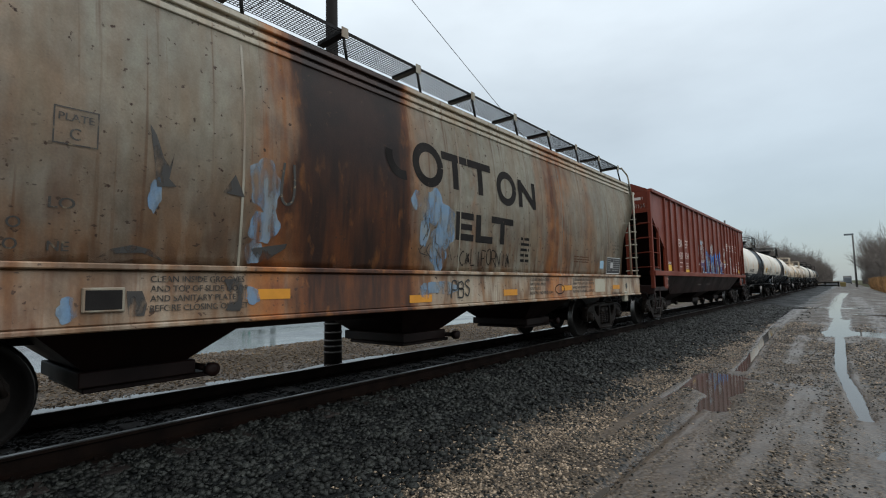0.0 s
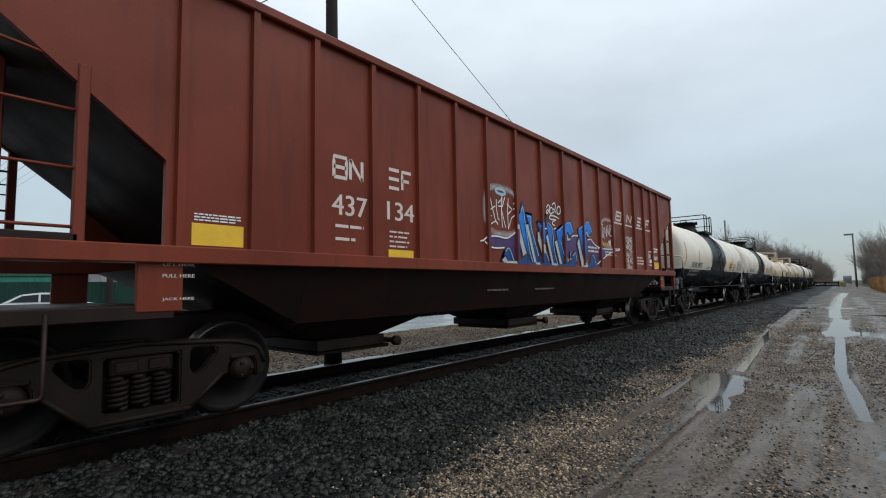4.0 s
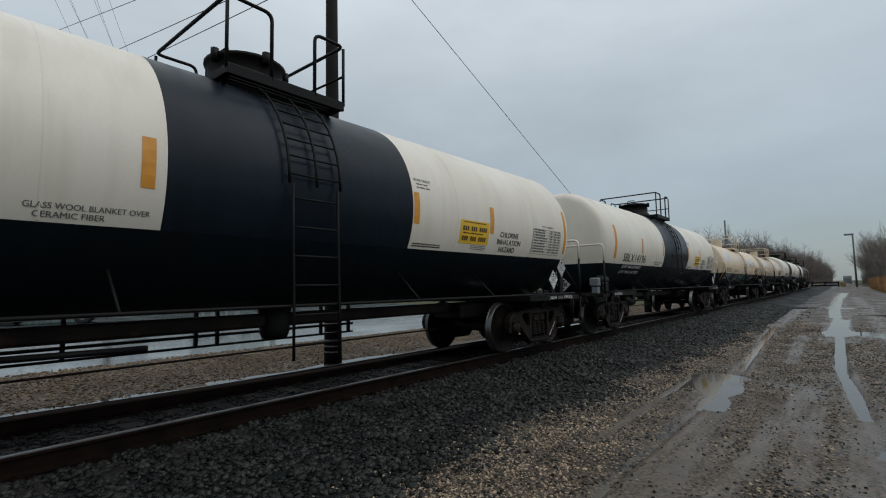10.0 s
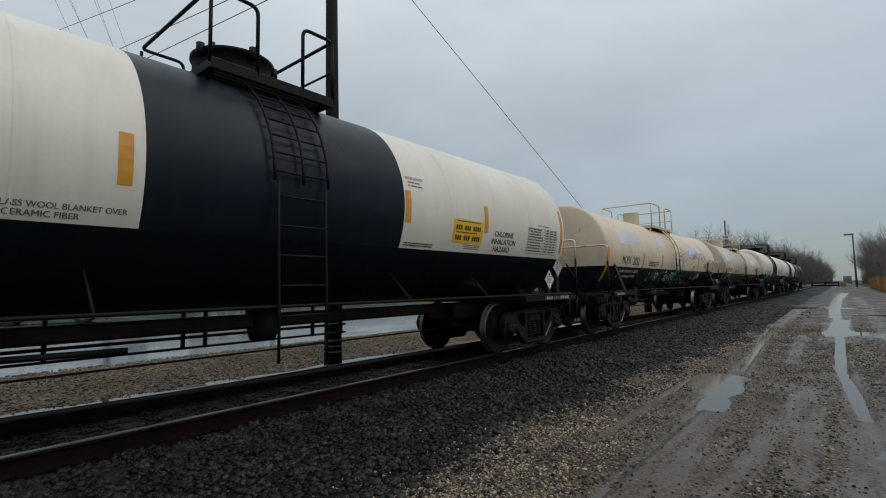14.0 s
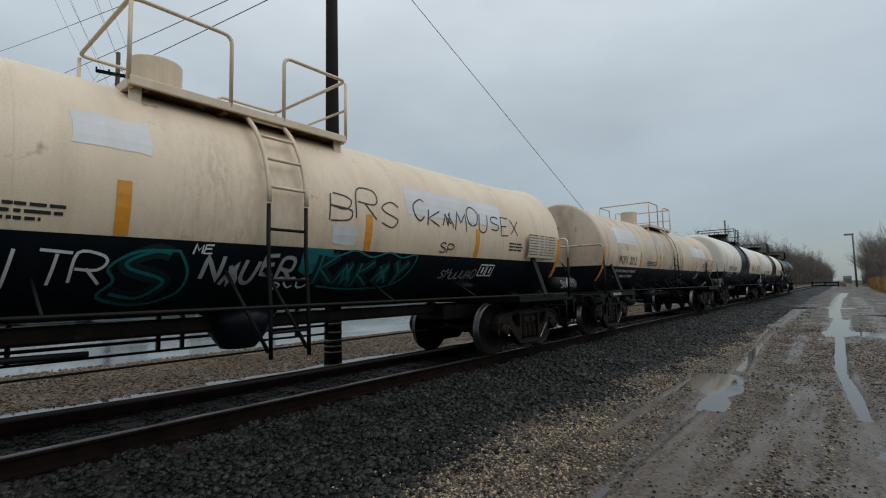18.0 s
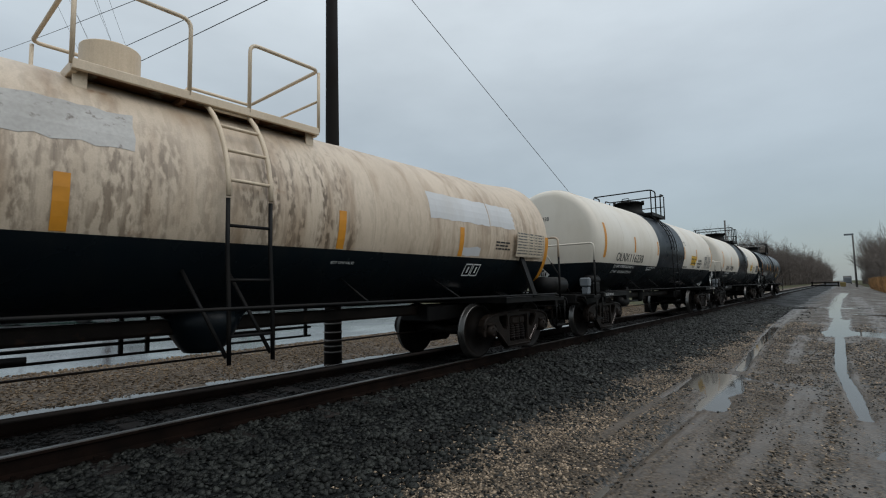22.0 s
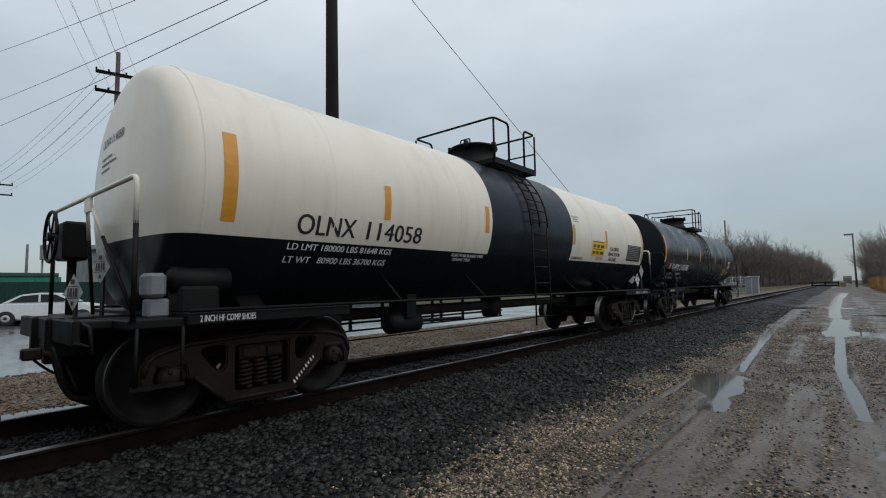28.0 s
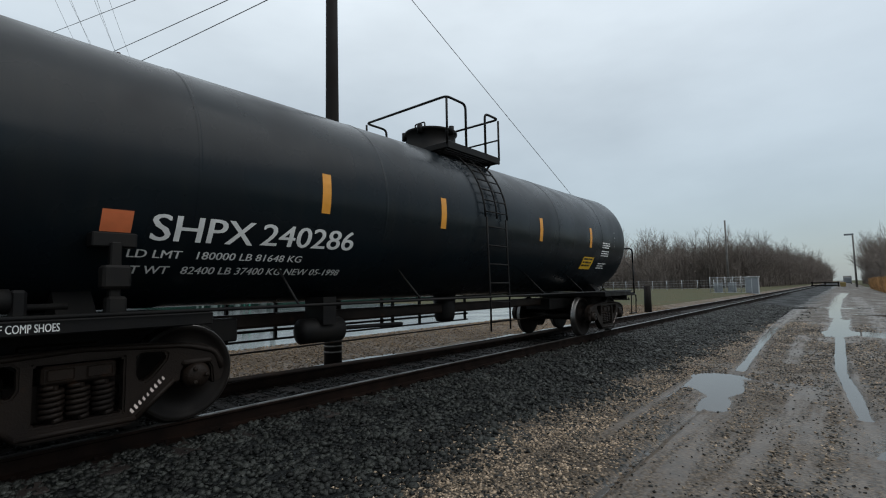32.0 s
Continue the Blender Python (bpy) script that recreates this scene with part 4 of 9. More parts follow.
# green sheet fence: posts and corrugated panels
fence = thing("sheet_fence", "long dark green corrugated sheet metal fence", "fence", pose(-38.6, 0, 0.2))
q = BM()
n = 40
lo = [q.verts.new((0.03 * (k % 2), -4.0 + 4.0 * k / n, 0.0)) for k in range(n + 1)]
hi = [q.verts.new((v.co.x, v.co.y, 2.15)) for v in lo]
for k in range(n):
    q.faces.new((lo[k], lo[k + 1], hi[k + 1], hi[k]))
bmesh.ops.solidify(q, geom=q.faces[:], thickness=0.01)
panel_mesh = mesh_of(q, GREENFENCE, name="panel")
q = BM()
box(q, -0.12, -0.02, -0.05, 0.05, 0, 2.2, 0.01)
post_mesh = mesh_of(q, GREENFENCE, name="post")
for k in range(14):
    part("panel", panel_mesh, None, fence, at=pose(0, -6 + 4.02 * k, 0.02))
    part("post", post_mesh, None, fence, at=pose(0, -6 + 4.02 * k, 0))
# bright green container and plant beyond the fence
cont = thing("green_container", "bright green ribbed metal container behind the fence", "container", pose(-52, 7.6, 0.2))
q = BM()
box(q, -1.2, 1.2, -2.9, 2.9, 0, 2.85, 0.03)
part("body", q, GREENTANK, cont)
q = BM()
box(q, -1.3, 1.3, -2.5, 2.7, 2.85, 3.18, 0.04)
part("lid", q, GREENFENCE, cont)
for k in range(12):
    q = BM()
    box(q, 1.2, 1.26, -2.8 + k * 0.5, -2.68 + k * 0.5, 0.05, 2.8)
    part("rib", q, GREENTANK, cont)
rack = thing("pipework", "pale grey-green pipes with elbows on low supports beyond the road", "pipework", pose(-37.5, 0, 0.2))
for nm, pts, r_, bend, words in (("header_pipe", [(0, 15.7, 2.75), (0, 20.6, 2.75), (0, 21.3, 2.55), (0, 21.3, 0.0)], 0.30, 0.55, "thick pale pipe with an elbow"),
                                 ("upper_pipe", [(0.3, 18.3, 3.85), (0.3, 18.6, 3.62), (0.3, 22.1, 3.62), (0.3, 22.1, 0.0)], 0.23, 0.45, "pale pipe with an elbow"),
                                 ("branch_pipe", [(-0.3, 15.7, 3.30), (-0.3, 18.9, 3.30)], 0.14, 0.1, ""),
                                 ("loop_pipe", [(0.1, 19.3, 3.7), (0.1, 19.3, 4.4), (0.1, 22.3, 4.4), (0.1, 22.3, 3.4)], 0.09, 0.15, ""),
                                 ("low_pipe", [(0.2, 16.0, 1.15), (0.2, 20.0, 1.15)], 0.13, 0.1, ""),
                                 ("low_pipe", [(0.4, 15.6, 0.70), (0.4, 20.4, 0.70)], 0.10, 0.1, ""),
                                 ("low_pipe", [(0.3, 16.2, 1.62), (0.3, 20.2, 1.62)], 0.07, 0.1, "")):
    q = BM()
    sweep(q, rounded(pts, bend, 6), r_, 16)
    part(nm, q, PIPEPALE, rack, words, smooth=True)
for y in (16.2, 18.0, 19.9):
    for x in (-0.45, 0.45):
        q = BM()
        box(q, x - 0.06, x + 0.06, y - 0.06, y + 0.06, 0, 2.45)
        part("support", q, GREENTANK if y == 19.9 else PIPEPALE, rack)
    q = BM()
    box(q, -0.5, 0.5, y - 0.07, y + 0.07, 2.38, 2.46)
    part("crossbeam", q, PIPEPALE, rack)
for y in (16.9, 18.7):
    q = BM()
    lathe(q, [(0.0, 0.05), (0.0, 0.24), (0.85, 0.24), (1.0, 0.12)], 14, "z", centre=(0.75, y, 0))
    part("pot", q, PIPEPALE, rack, "", smooth=True)
plant = thing("plant_building", "grey clad industrial building with a sloping conveyor gallery", "building", pose(-110, 27, 0.2))
q = BM()
box(q, -6, 6, -1.5, 8, 0, 9.45, 0.05)
part("hall", q, STEELGREY, plant)
q = BM()
prism(q, [(-8.2, 8.05), (-1.0, 9.45), (8.2, 9.65), (8.2, 10.35), (-1.0, 10.25), (-8.2, 9.05)], "x", 5.0, 7.0)
part("conveyor", q, STEELGREY, plant)
q = BM()
box(q, 4.8, 7.2, -8.4, -6.4, 7.35, 9.85, 0.05)
part("hopper_head", q, STEELGREY, plant)
for y in (-8.2, -6.6):
    q = BM()
    sweep(q, [(6, y, 0), (6, y, 7.45)], 0.16, 8)
    part("leg", q, STEELGREY, plant)
q = BM()
box(q, 5.9, 6.1, 0.2, 2.0, 0, 5.8)
part("door", q, CONCRETE, plant, "pale roller door")
works = thing("process_plant", "pale tan process plant of frames, vessels and thin stacks", "industrial plant", pose(-120, 44, 0.2))
for k in range(5):
    q = BM()
    y = -6 + k * 3.1
    for z in (2.4, 4.2, 6.1, 7.9, 9.6):
        box(q, -2, 2, y, y + 2.9, z, z + 0.22)
    for yy in (y + 0.1, y + 2.7):
        for xx in (-1.9, 1.8):
            box(q, xx, xx + 0.2, yy, yy + 0.2, 0, 9.7 + (k * 7) % 3)
    part("frame", q, CONCRETE, works)
    q = BM()
    lathe(q, [(0, 0.2), (0.1, 1.0), (4.6, 1.0), (5.2, 0.3)], 14, "z", centre=(0.0, y + 1.5, 3.3))
    part("vessel", q, CONCRETE, works)
for y, h, r in ((-6.5, 21.8, 0.28), (-4.5, 16.3, 0.22), (-3.6, 14.8, 0.15), (6.0, 17.8, 0.2)):
    q = BM()
    sweep(q, [(0, y, 0), (0, y, h)], r, 8)
    part("stack", q, STEELGREY, works, smooth=True)


def sedan(at):
    car = thing("parked_car", "white four-door sedan parked beside the road", "car", at)
    side = [(-2.25, 0.45), (-2.27, 0.72), (-2.18, 0.93), (-1.55, 1.02), (-0.85, 1.38), (-0.2, 1.46), (0.45, 1.43), (1.25, 0.98), (2.0, 0.84), (2.24, 0.68), (2.26, 0.42), (1.9, 0.26), (-1.95, 0.26)]
    q = BM()
    lower = [p for p in side if p[1] < 1.03]
    prism(q, [(-2.25, 0.45), (-2.27, 0.72), (-2.18, 0.93), (-1.55, 1.0), (1.25, 0.97), (2.0, 0.84), (2.24, 0.68), (2.26, 0.42), (1.95, 0.26), (-1.95, 0.26)], "x", -0.87, 0.87)
    bmesh.ops.bevel(q, geom=q.edges[:], offset=0.06, segments=2, affect="EDGES")
    part("body", q, CARPAINT, car, smooth=False)
    q = BM()
    v0 = [(-1.6, 0.98), (-0.9, 1.38), (-0.2, 1.46), (0.4, 1.43), (1.2, 0.98)]
    a = [q.verts.new((-0.80, y, z)) for y, z in v0[:1] + v0[-1:]]
    prism(q, v0, "x", -0.70, 0.70)
    bmesh.ops.delete(q, geom=a, context="VERTS")
    bmesh.ops.bevel(q, geom=q.edges[:], offset=0.05, segments=2, affect="EDGES")
    part("cabin", q, CARPAINT, car)
    for s in (-1, 1):
        for poly in ([(-1.32, 1.03), (-0.85, 1.32), (-0.28, 1.37), (-0.28, 1.03)], [(-0.20, 1.03), (-0.20, 1.38), (0.33, 1.36), (0.92, 1.03)]):
            q = BM()
            prism(q, poly, "x", s * 0.695, s * 0.706)
            part("side_window", q, GLASS, car)
        q = BM()
        prism(q, [(0.52, 1.37), (1.16, 1.02), (1.19, 1.03), (0.56, 1.39)], "x", -0.6 * s, 0)
        part("windscreen_half", q, GLASS, car)
        q = BM()
        box(q, s * 0.87, s * 1.0, 0.72, 0.9, 0.98, 1.1, 0.03)
        part("mirror", q, CARPAINT, car)
        q = BM()
        box(q, s * 0.55 - 0.2, s * 0.55 + 0.2, 2.15, 2.27, 0.62, 0.74, 0.02)
        part("headlight", q, GALV, car)
        for y in (-1.35, 1.38):
            q = BM()
            lathe(q, [(-0.1, 0.2), (-0.1, 0.30), (-0.07, 0.33), (0.07, 0.33), (0.1, 0.30), (0.1, 0.2)], 24, "x", centre=(s * 0.80, y, 0.33))
            wheel = part("wheel", q, RUBBER, car)
            q = BM()
            lathe(q, [(s * 0.09, 0.05), (s * 0.11, 0.08), (s * 0.095, 0.21)], 16, "x", centre=(s * 0.80, y, 0.33))
            part("rim", q, GALV, wheel)
    return car


sedan(pose(-28.6, 5.52, 0.2, 0, 0, -22))

# lineside things farther down the track
cab = thing("signal_cabinet", "pale galvanised signal cabinet beside the track", "cabinet", pose(-8.9, 71, 0))
q = BM()
box(q, -0.7, 0.7, -0.5, 0.5, 0.0, 2.1, 0.03)
part("body", q, GALV, cab)
q = BM()
box(q, -0.8, 0.8, -0.6, 0.6, 2.1, 2.2, 0.03)
part("roof", q, GALV, cab)
for s in (-0.35, 0.35):
    q = BM()
    box(q, s - 0.31, s + 0.31, -0.53, -0.5, 0.15, 2.0, 0.01)
    part("door", q, STEELGREY, cab)
cf = thing("cabinet_fence", "grey wire-mesh enclosure with green boxes beside the cabinet", "fence", pose(-12.2, 73, 0))
for k in range(6):
    q = BM()
    sweep(q, [(-1.8 + k * 0.9, 0, 0), (-1.8 + k * 0.9, 0, 2.3)], 0.04, 6)
    part("post", q, GALV, cf)
for z in (0.2, 1.2, 2.2):
    q = BM()
    sweep(q, [(-1.8, 0, z), (2.7, 0, z)], 0.03, 5)
    part("bar", q, GALV, cf)
q = BM()
for k in range(45):
    sweep(q, [(-1.8 + k * 0.1, 0.02, 0.2), (-1.8 + k * 0.1, 0.02, 2.2)], 0.008, 3, cap=False)
part("wire_mesh", q, GALV, cf)
for k, x in enumerate((-0.9, 0.7)):
    q = BM()
    box(q, x - 0.45, x + 0.45, 0.3, 0.9, 0, 1.5, 0.03)
    part("box", q, STEELGREY, cf, "grey equipment box")
b = BM()
sweep(b, [(-14.2, 88, -0.2), (-14.2, 88, 11.5)], 0.16, 8, r1=0.12)
solid("line_pole", b, POLEGREY, "bare grey wooden pole at the edge of the field", "pole", smooth=True)
b = BM()
for z in (0.5, 1.0, 1.5, 2.0):
    sweep(b, [(-90, 112, z), (-13, 100, z)], 0.025, 4)
for k in range(28):
    x = -90 + k * 77 / 27
    y = 112 - 12 * (x + 90) / 77
    sweep(b, [(x, y, 0), (x, y, 2.1)], 0.05, 5)
solid("field_fence", b, GALV, "long grey wire fence along the far side of the field", "fence", kind="structure")
lamp = thing("street_lamp", "grey pole with a small lamp head over the lane", "street lamp", pose(2.0, 140, 0))
q = BM()
sweep(q, [(0, 0, -0.2), (0, 0, 11.6)], 0.20, 8, r1=0.15)
part("pole", q, POLEGREY, lamp, smooth=True)
q = BM()
box(q, -1.5, 0.2, -0.2, 0.2, 11.5, 11.9, 0.08)
part("head", q, STEELGREY, lamp)
bar = thing("lane_barrier", "dark timber barrier with a yellow end across the lane", "barrier", pose(-2.2, 150, 0))
for x in (-4.0, -1.5, 1.0):
    q = BM()
    box(q, x - 0.15, x + 0.15, -0.2, 0.2, 0, 1.3)
    part("post", q, POLEWOOD, bar)
for z in (0.35, 1.0):
    q = BM()
    box(q, -4.3, 1.2, -0.25, -0.1, z - 0.15, z + 0.15, 0.02)
    part("rail", q, POLEWOOD, bar)
q = BM()
box(q, 1.3, 2.4, -0.4, 0.4, 0, 1.1, 0.1)
part("end_block", q, BARRIER, bar, "yellow painted end block")
van = thing("distant_truck", "distant dark truck standing on the lane", "truck", pose(0.9, 255, 0))
q = BM()
box(q, -1.3, 1.3, -3.0, 4.0, 0.5, 3.3, 0.2)
part("box_body", q, CONCRETE, van)
q = BM()
box(q, -1.2, 1.2, -4.4, -3.0, 0.4, 2.6, 0.2)
part("cab", q, STEELGREY, van)
for s in (-1, 1):
    for y in (-3.6, 2.4):
        q = BM()
        lathe(q, [(-0.15, 0.1), (-0.15, 0.5), (0.15, 0.5), (0.15, 0.1)], 14, "x", centre=(s * 1.05, y, 0.5))
        part("wheel", q, RUBBER, van)

# ---- bare trees ----
def bare_tree(seed, h, spread=1.0):
    rng = random.Random(seed)
    trunk, crown = BM(), BM()

    def grow(p, d, length, r, depth):
        pts = [p]
        q = p.copy()
        for i in range(3):
            d = (d + Vector((rng.uniform(-1, 1), rng.uniform(-1, 1), rng.uniform(-0.3, 0.7))) * 0.16).normalized()
            q = q + d * length / 3
            pts.append(q.copy())
        sweep(trunk if depth < 2 else crown, pts, r, 6 if depth == 0 else (4 if depth < 3 else 3), r1=r * 0.55, cap=False)
        if depth >= 5 or length < 0.35:
            return
        n = (6, 5, 4, 3, 3, 0)[depth]
        for k in range(n):
            t = rng.uniform(0.30 if depth else 0.28, 1.0)
            base = pts[min(int(t * 3), 2)].lerp(pts[min(int(t * 3) + 1, 3)], t * 3 % 1)
            side = Vector((rng.uniform(-1, 1), rng.uniform(-1, 1), rng.uniform(-0.05, 0.55))) * spread
            nd = (d * 0.62 + side.normalized() * 0.85).normalized()
            grow(base, nd, length * rng.uniform(0.42, 0.66), r * rng.uniform(0.36, 0.52), depth + 1)
        grow(q, d, length * 0.62, r * 0.55, depth + 1)
    grow(Vector((0, 0, -0.2)), Vector((rng.uniform(-0.05, 0.05), rng.uniform(-0.05, 0.05), 1)), h * 0.46, h * 0.014, 0)
    return mesh_of(trunk, BARK, name="trunk"), mesh_of(crown, TWIG, name="crown")


TREE_H = [15.5, 13.5, 17.0, 11.5, 14.5]
TREES = [bare_tree(k, h, s) for k, (h, s) in enumerate(((15.5, 0.8), (13.5, 1.0), (17, 0.7), (11.5, 1.1), (14.5, 0.9)))]


def plant_tree(x, y, k, turn, scale, group, label):
    t = thing("bare_tree", label, "tree", pose(x, y, 0, 0, 0, turn) @ Matrix.Diagonal((scale, scale, scale, 1)), group)
    part("trunk", TREES[k % len(TREES)][0], None, t)
    part("crown", TREES[k % len(TREES)][1], None, t)


_r = random.Random(11)
LEFT_EDGE = [(-70, 182), (-49, 166), (-34, 148), (-20, 130), (-15.5, 150), (-14, 180), (-12.5, 220), (-10.5, 270), (-9.5, 340), (-8.6, 430), (-8.2, 560)]
HEIGHT = [22.6, 19.5, 16.7, 14.5, 14.7, 14.7, 15.6, 16.6, 16.6, 16.0, 13.0]


def along_edge(t):
    i = min(int(t), len(LEFT_EDGE) - 2)
    w = t - i
    (xa, ya), (xb, yb) = LEFT_EDGE[i], LEFT_EDGE[i + 1]
    return xa + (xb - xa) * w, ya + (yb - ya) * w, HEIGHT[i] + (HEIGHT[i + 1] - HEIGHT[i]) * w


for k in range(150):
    x, y, h = along_edge(k / 149 * (len(LEFT_EDGE) - 1))
    n = _r.randrange(5)
    plant_tree(x - _r.uniform(0, 8), y + _r.uniform(0, 8), n, _r.uniform(0, 360), h / TREE_H[n] * _r.uniform(0.78, 1.04), "trees of the wood beyond the field", "tall leafless grey-brown tree at the edge of the wood")
for k in range(34):
    y = 84 + k * 5.2 + _r.uniform(-2, 2)
    n = _r.randrange(5)
    plant_tree(6.0 + _r.uniform(0, 5) + max(0, 3 - (y - 84) * 0.06), y, n, _r.uniform(0, 360), (9.0 + 0.055 * (y - 84)) / TREE_H[n] * _r.uniform(0.85, 1.15), "trees along the lane", "leafless grey-brown tree beside the lane")


def thicket(name, n, place, h0, h1, seed, mat, label, category, lean=0.25, r=0.03, fork=2):
    """Many thin upright stems, each with a few forks."""
    rng = random.Random(seed)
    q = BM()
    for k in range(n):
        x, y = place(rng)
        h = rng.uniform(h0, h1)
        top = Vector((x + rng.uniform(-1, 1) * lean * h, y + rng.uniform(-1, 1) * lean * h, h))
        a = Vector((x, y, 0))
        sweep(q, [a, top], r, 3, r1=r * 0.3, cap=False)
        for j in range(fork):
            m = a.lerp(top, rng.uniform(0.2, 0.8))
            sweep(q, [m, m + Vector((rng.uniform(-1, 1), rng.uniform(-1, 1), rng.uniform(0.2, 1.0))) * h * 0.3], r * 0.6, 3, r1=r * 0.2, cap=False)
    return tagged(new(name, mesh_of(q, mat, name=name)), label, category, kind="stuff")


def left_place(rng):
    x, y, h = along_edge(rng.random() * (len(LEFT_EDGE) - 1))
    return x - rng.uniform(0, 16), y + rng.uniform(0, 16)


thicket("wood_undergrowth", 15000, left_place, 2.5, 11.5, 5, TWIG, "dense bare undergrowth and thin stems of the wood", "woodland", 0.12, 0.09, 3)
thicket("lane_undergrowth", 5500, lambda g: (5.4 + g.uniform(0, 7) + g.random() ** 2 * 4, 82 + g.random() ** 1.3 * 190), 1.5, 7.0, 6, TWIG, "bare brush under the trees beside the lane", "brush", 0.2, 0.05, 3)
thicket("dry_grass", 5500, lambda g: (3.4 + g.random() * 4.5, 72 + g.random() * 42), 0.7, 2.0, 8, STRAW, "tall dry orange-brown grass beside the lane", "grass", 0.28, 0.035, 1)
thicket("field_grass", 3500, lambda g: (-9.5 - g.random() ** 1.5 * 40, 30 + g.random() * 50), 0.08, 0.3, 9, GRASSBLADE, "short winter grass and weeds of the field", "grass", 0.4, 0.02, 1)
thicket("verge_grass", 1800, lambda g: (4.0 + g.random() * 5, 34 + g.random() * 45), 0.08, 0.35, 10, STRAW, "thin dry grass on the verge of the lane", "grass", 0.4, 0.02, 1)

# ---- the train: shared pieces ----
PAINTED = {}


def shared(key, make):
    if key not in PAINTED:
        PAINTED[key] = make()
    return PAINTED[key]


def wheelset_mesh():
    q = BM()
    sweep(q, [(-0.98, 0, 0), (0.98, 0, 0)], 0.085, 12)
    for s in (-1, 1):
        lathe(q, [(s * 0.675, 0.12), (s * 0.685, 0.44), (s * 0.690, 0.485), (s * 0.705, 0.492), (s * 0.722, 0.480), (s * 0.735, 0.468), (s * 0.805, 0.462), (s * 0.812, 0.452), (s * 0.812, 0.415),
                  (s * 0.790, 0.400), (s * 0.772, 0.30), (s * 0.785, 0.19), (s * 0.83, 0.16), (s * 0.83, 0.09)], 40, "x")
    for f in q.faces:
        c = f.calc_center_median()
        rr = max(math.hypot(v.co.y, v.co.z) for v in f.verts)
        lo_r = min(math.hypot(v.co.y, v.co.z) for v in f.verts)
        if lo_r > 0.45 and abs(c.x) > 0.70:
            f.material_index = 1
    return mesh_of(q, [WHEEL, RAILHEAD], name="wheelset")


def side_frame_mesh():
    """A cast plate with a hooded jaw over each bearing, two rounded windows and the spring window."""
    q = BM()
    half_ = [(0.0, 0.815), (0.45, 0.80), (0.80, 0.77), (0.98, 0.745), (1.10, 0.68), (1.16, 0.58), (1.165, 0.47), (1.13, 0.38), (1.055, 0.36), (1.04, 0.52), (0.98, 0.60), (0.82, 0.60), (0.765, 0.52), (0.755, 0.42), (0.68, 0.42), (0.56, 0.31), (0.42, 0.155), (0.34, 0.12)]
    outer = half_ + [(-y, z) for y, z in half_[:0:-1]]
    eye = [(0.64, 0.69), (0.60, 0.715), (0.43, 0.72), (0.395, 0.69), (0.395, 0.53), (0.425, 0.48), (0.47, 0.47), (0.53, 0.52), (0.63, 0.64)]
    nest = [(0.30, 0.70), (-0.30, 0.70), (-0.30, 0.24), (0.30, 0.24)]
    es = []
    for loop in (outer, eye, [(-y, z) for y, z in eye], nest):
        vs = [q.verts.new((0.955, y, z)) for y, z in loop]
        es += [q.edges.new((a, b_)) for a, b_ in zip(vs, vs[1:] + vs[:1])]
    bmesh.ops.triangle_fill(q, use_beauty=True, edges=es)
    bmesh.ops.recalc_face_normals(q, faces=q.faces[:])
    bmesh.ops.solidify(q, geom=q.faces[:], thickness=0.115)
    bmesh.ops.recalc_face_normals(q, faces=q.faces[:])
    rims = [e for e in q.edges if e.is_manifold and e.calc_face_angle(0) > 0.9]
    bmesh.ops.bevel(q, geom=rims, offset=0.016, segments=2, affect="EDGES")
    xs = [v.co.x for v in q.verts]
    shift = 1.075 - max(xs)
    for v in q.verts:
        v.co.x += shift
    # raised flanges along the top and the diagonals
    for s in (-1, 1):
        sweep(q, rounded([(1.07, 0, 0.795), (1.07, s * 0.80, 0.75), (1.07, s * 1.08, 0.67), (1.07, s * 1.135, 0.50)], 0.12), 0.024, 6)
        sweep(q, [(1.07, s * 0.70, 0.45), (1.07, s * 0.40, 0.17)], 0.024, 6)
    sweep(q, [(1.07, -0.40, 0.17), (1.07, 0.40, 0.17)], 0.024, 6)
    return mesh_of(q, TRUCK, name="side_frame")


def spring_mesh():
    q = BM()
    for y in (-0.17, 0.0, 0.17):
        pts = []
        for k in range(44):
            a = k / 43 * 6 * 2 * math.pi
            pts.append((1.0 + 0.068 * math.cos(a), y + 0.068 * math.sin(a), 0.26 + 0.26 * k / 43))
        sweep(q, pts, 0.020, 5)
        lathe(q, [(0.25, 0.01), (0.25, 0.046), (0.53, 0.046), (0.53, 0.01)], 8, "z", centre=(1.0, y, 0))
    # added plate: stands for the darkness behind the springs, hides the bright ground
    box(q, 0.90, 0.93, -0.28, 0.28, 0.25, 0.53)
    return mesh_of(q, TRUCK, name="spring_nest")


def bearing_mesh():
    q = BM()
    lathe(q, [(0.94, 0.05), (0.95, 0.12), (1.09, 0.12), (1.11, 0.10), (1.125, 0.095), (1.13, 0.02)], 20, "x")
    for k in range(3):
        a = k * 2.094
        lathe(q, [(1.12, 0.005), (1.12, 0.02), (1.15, 0.02), (1.15, 0.005)], 6, "x", centre=(0, 0.07 * math.cos(a), 0.07 * math.sin(a)))
    box(q, 0.94, 1.10, -0.14, 0.14, 0.095, 0.15, 0.02)
    return mesh_of(q, TRUCK, name="bearing")


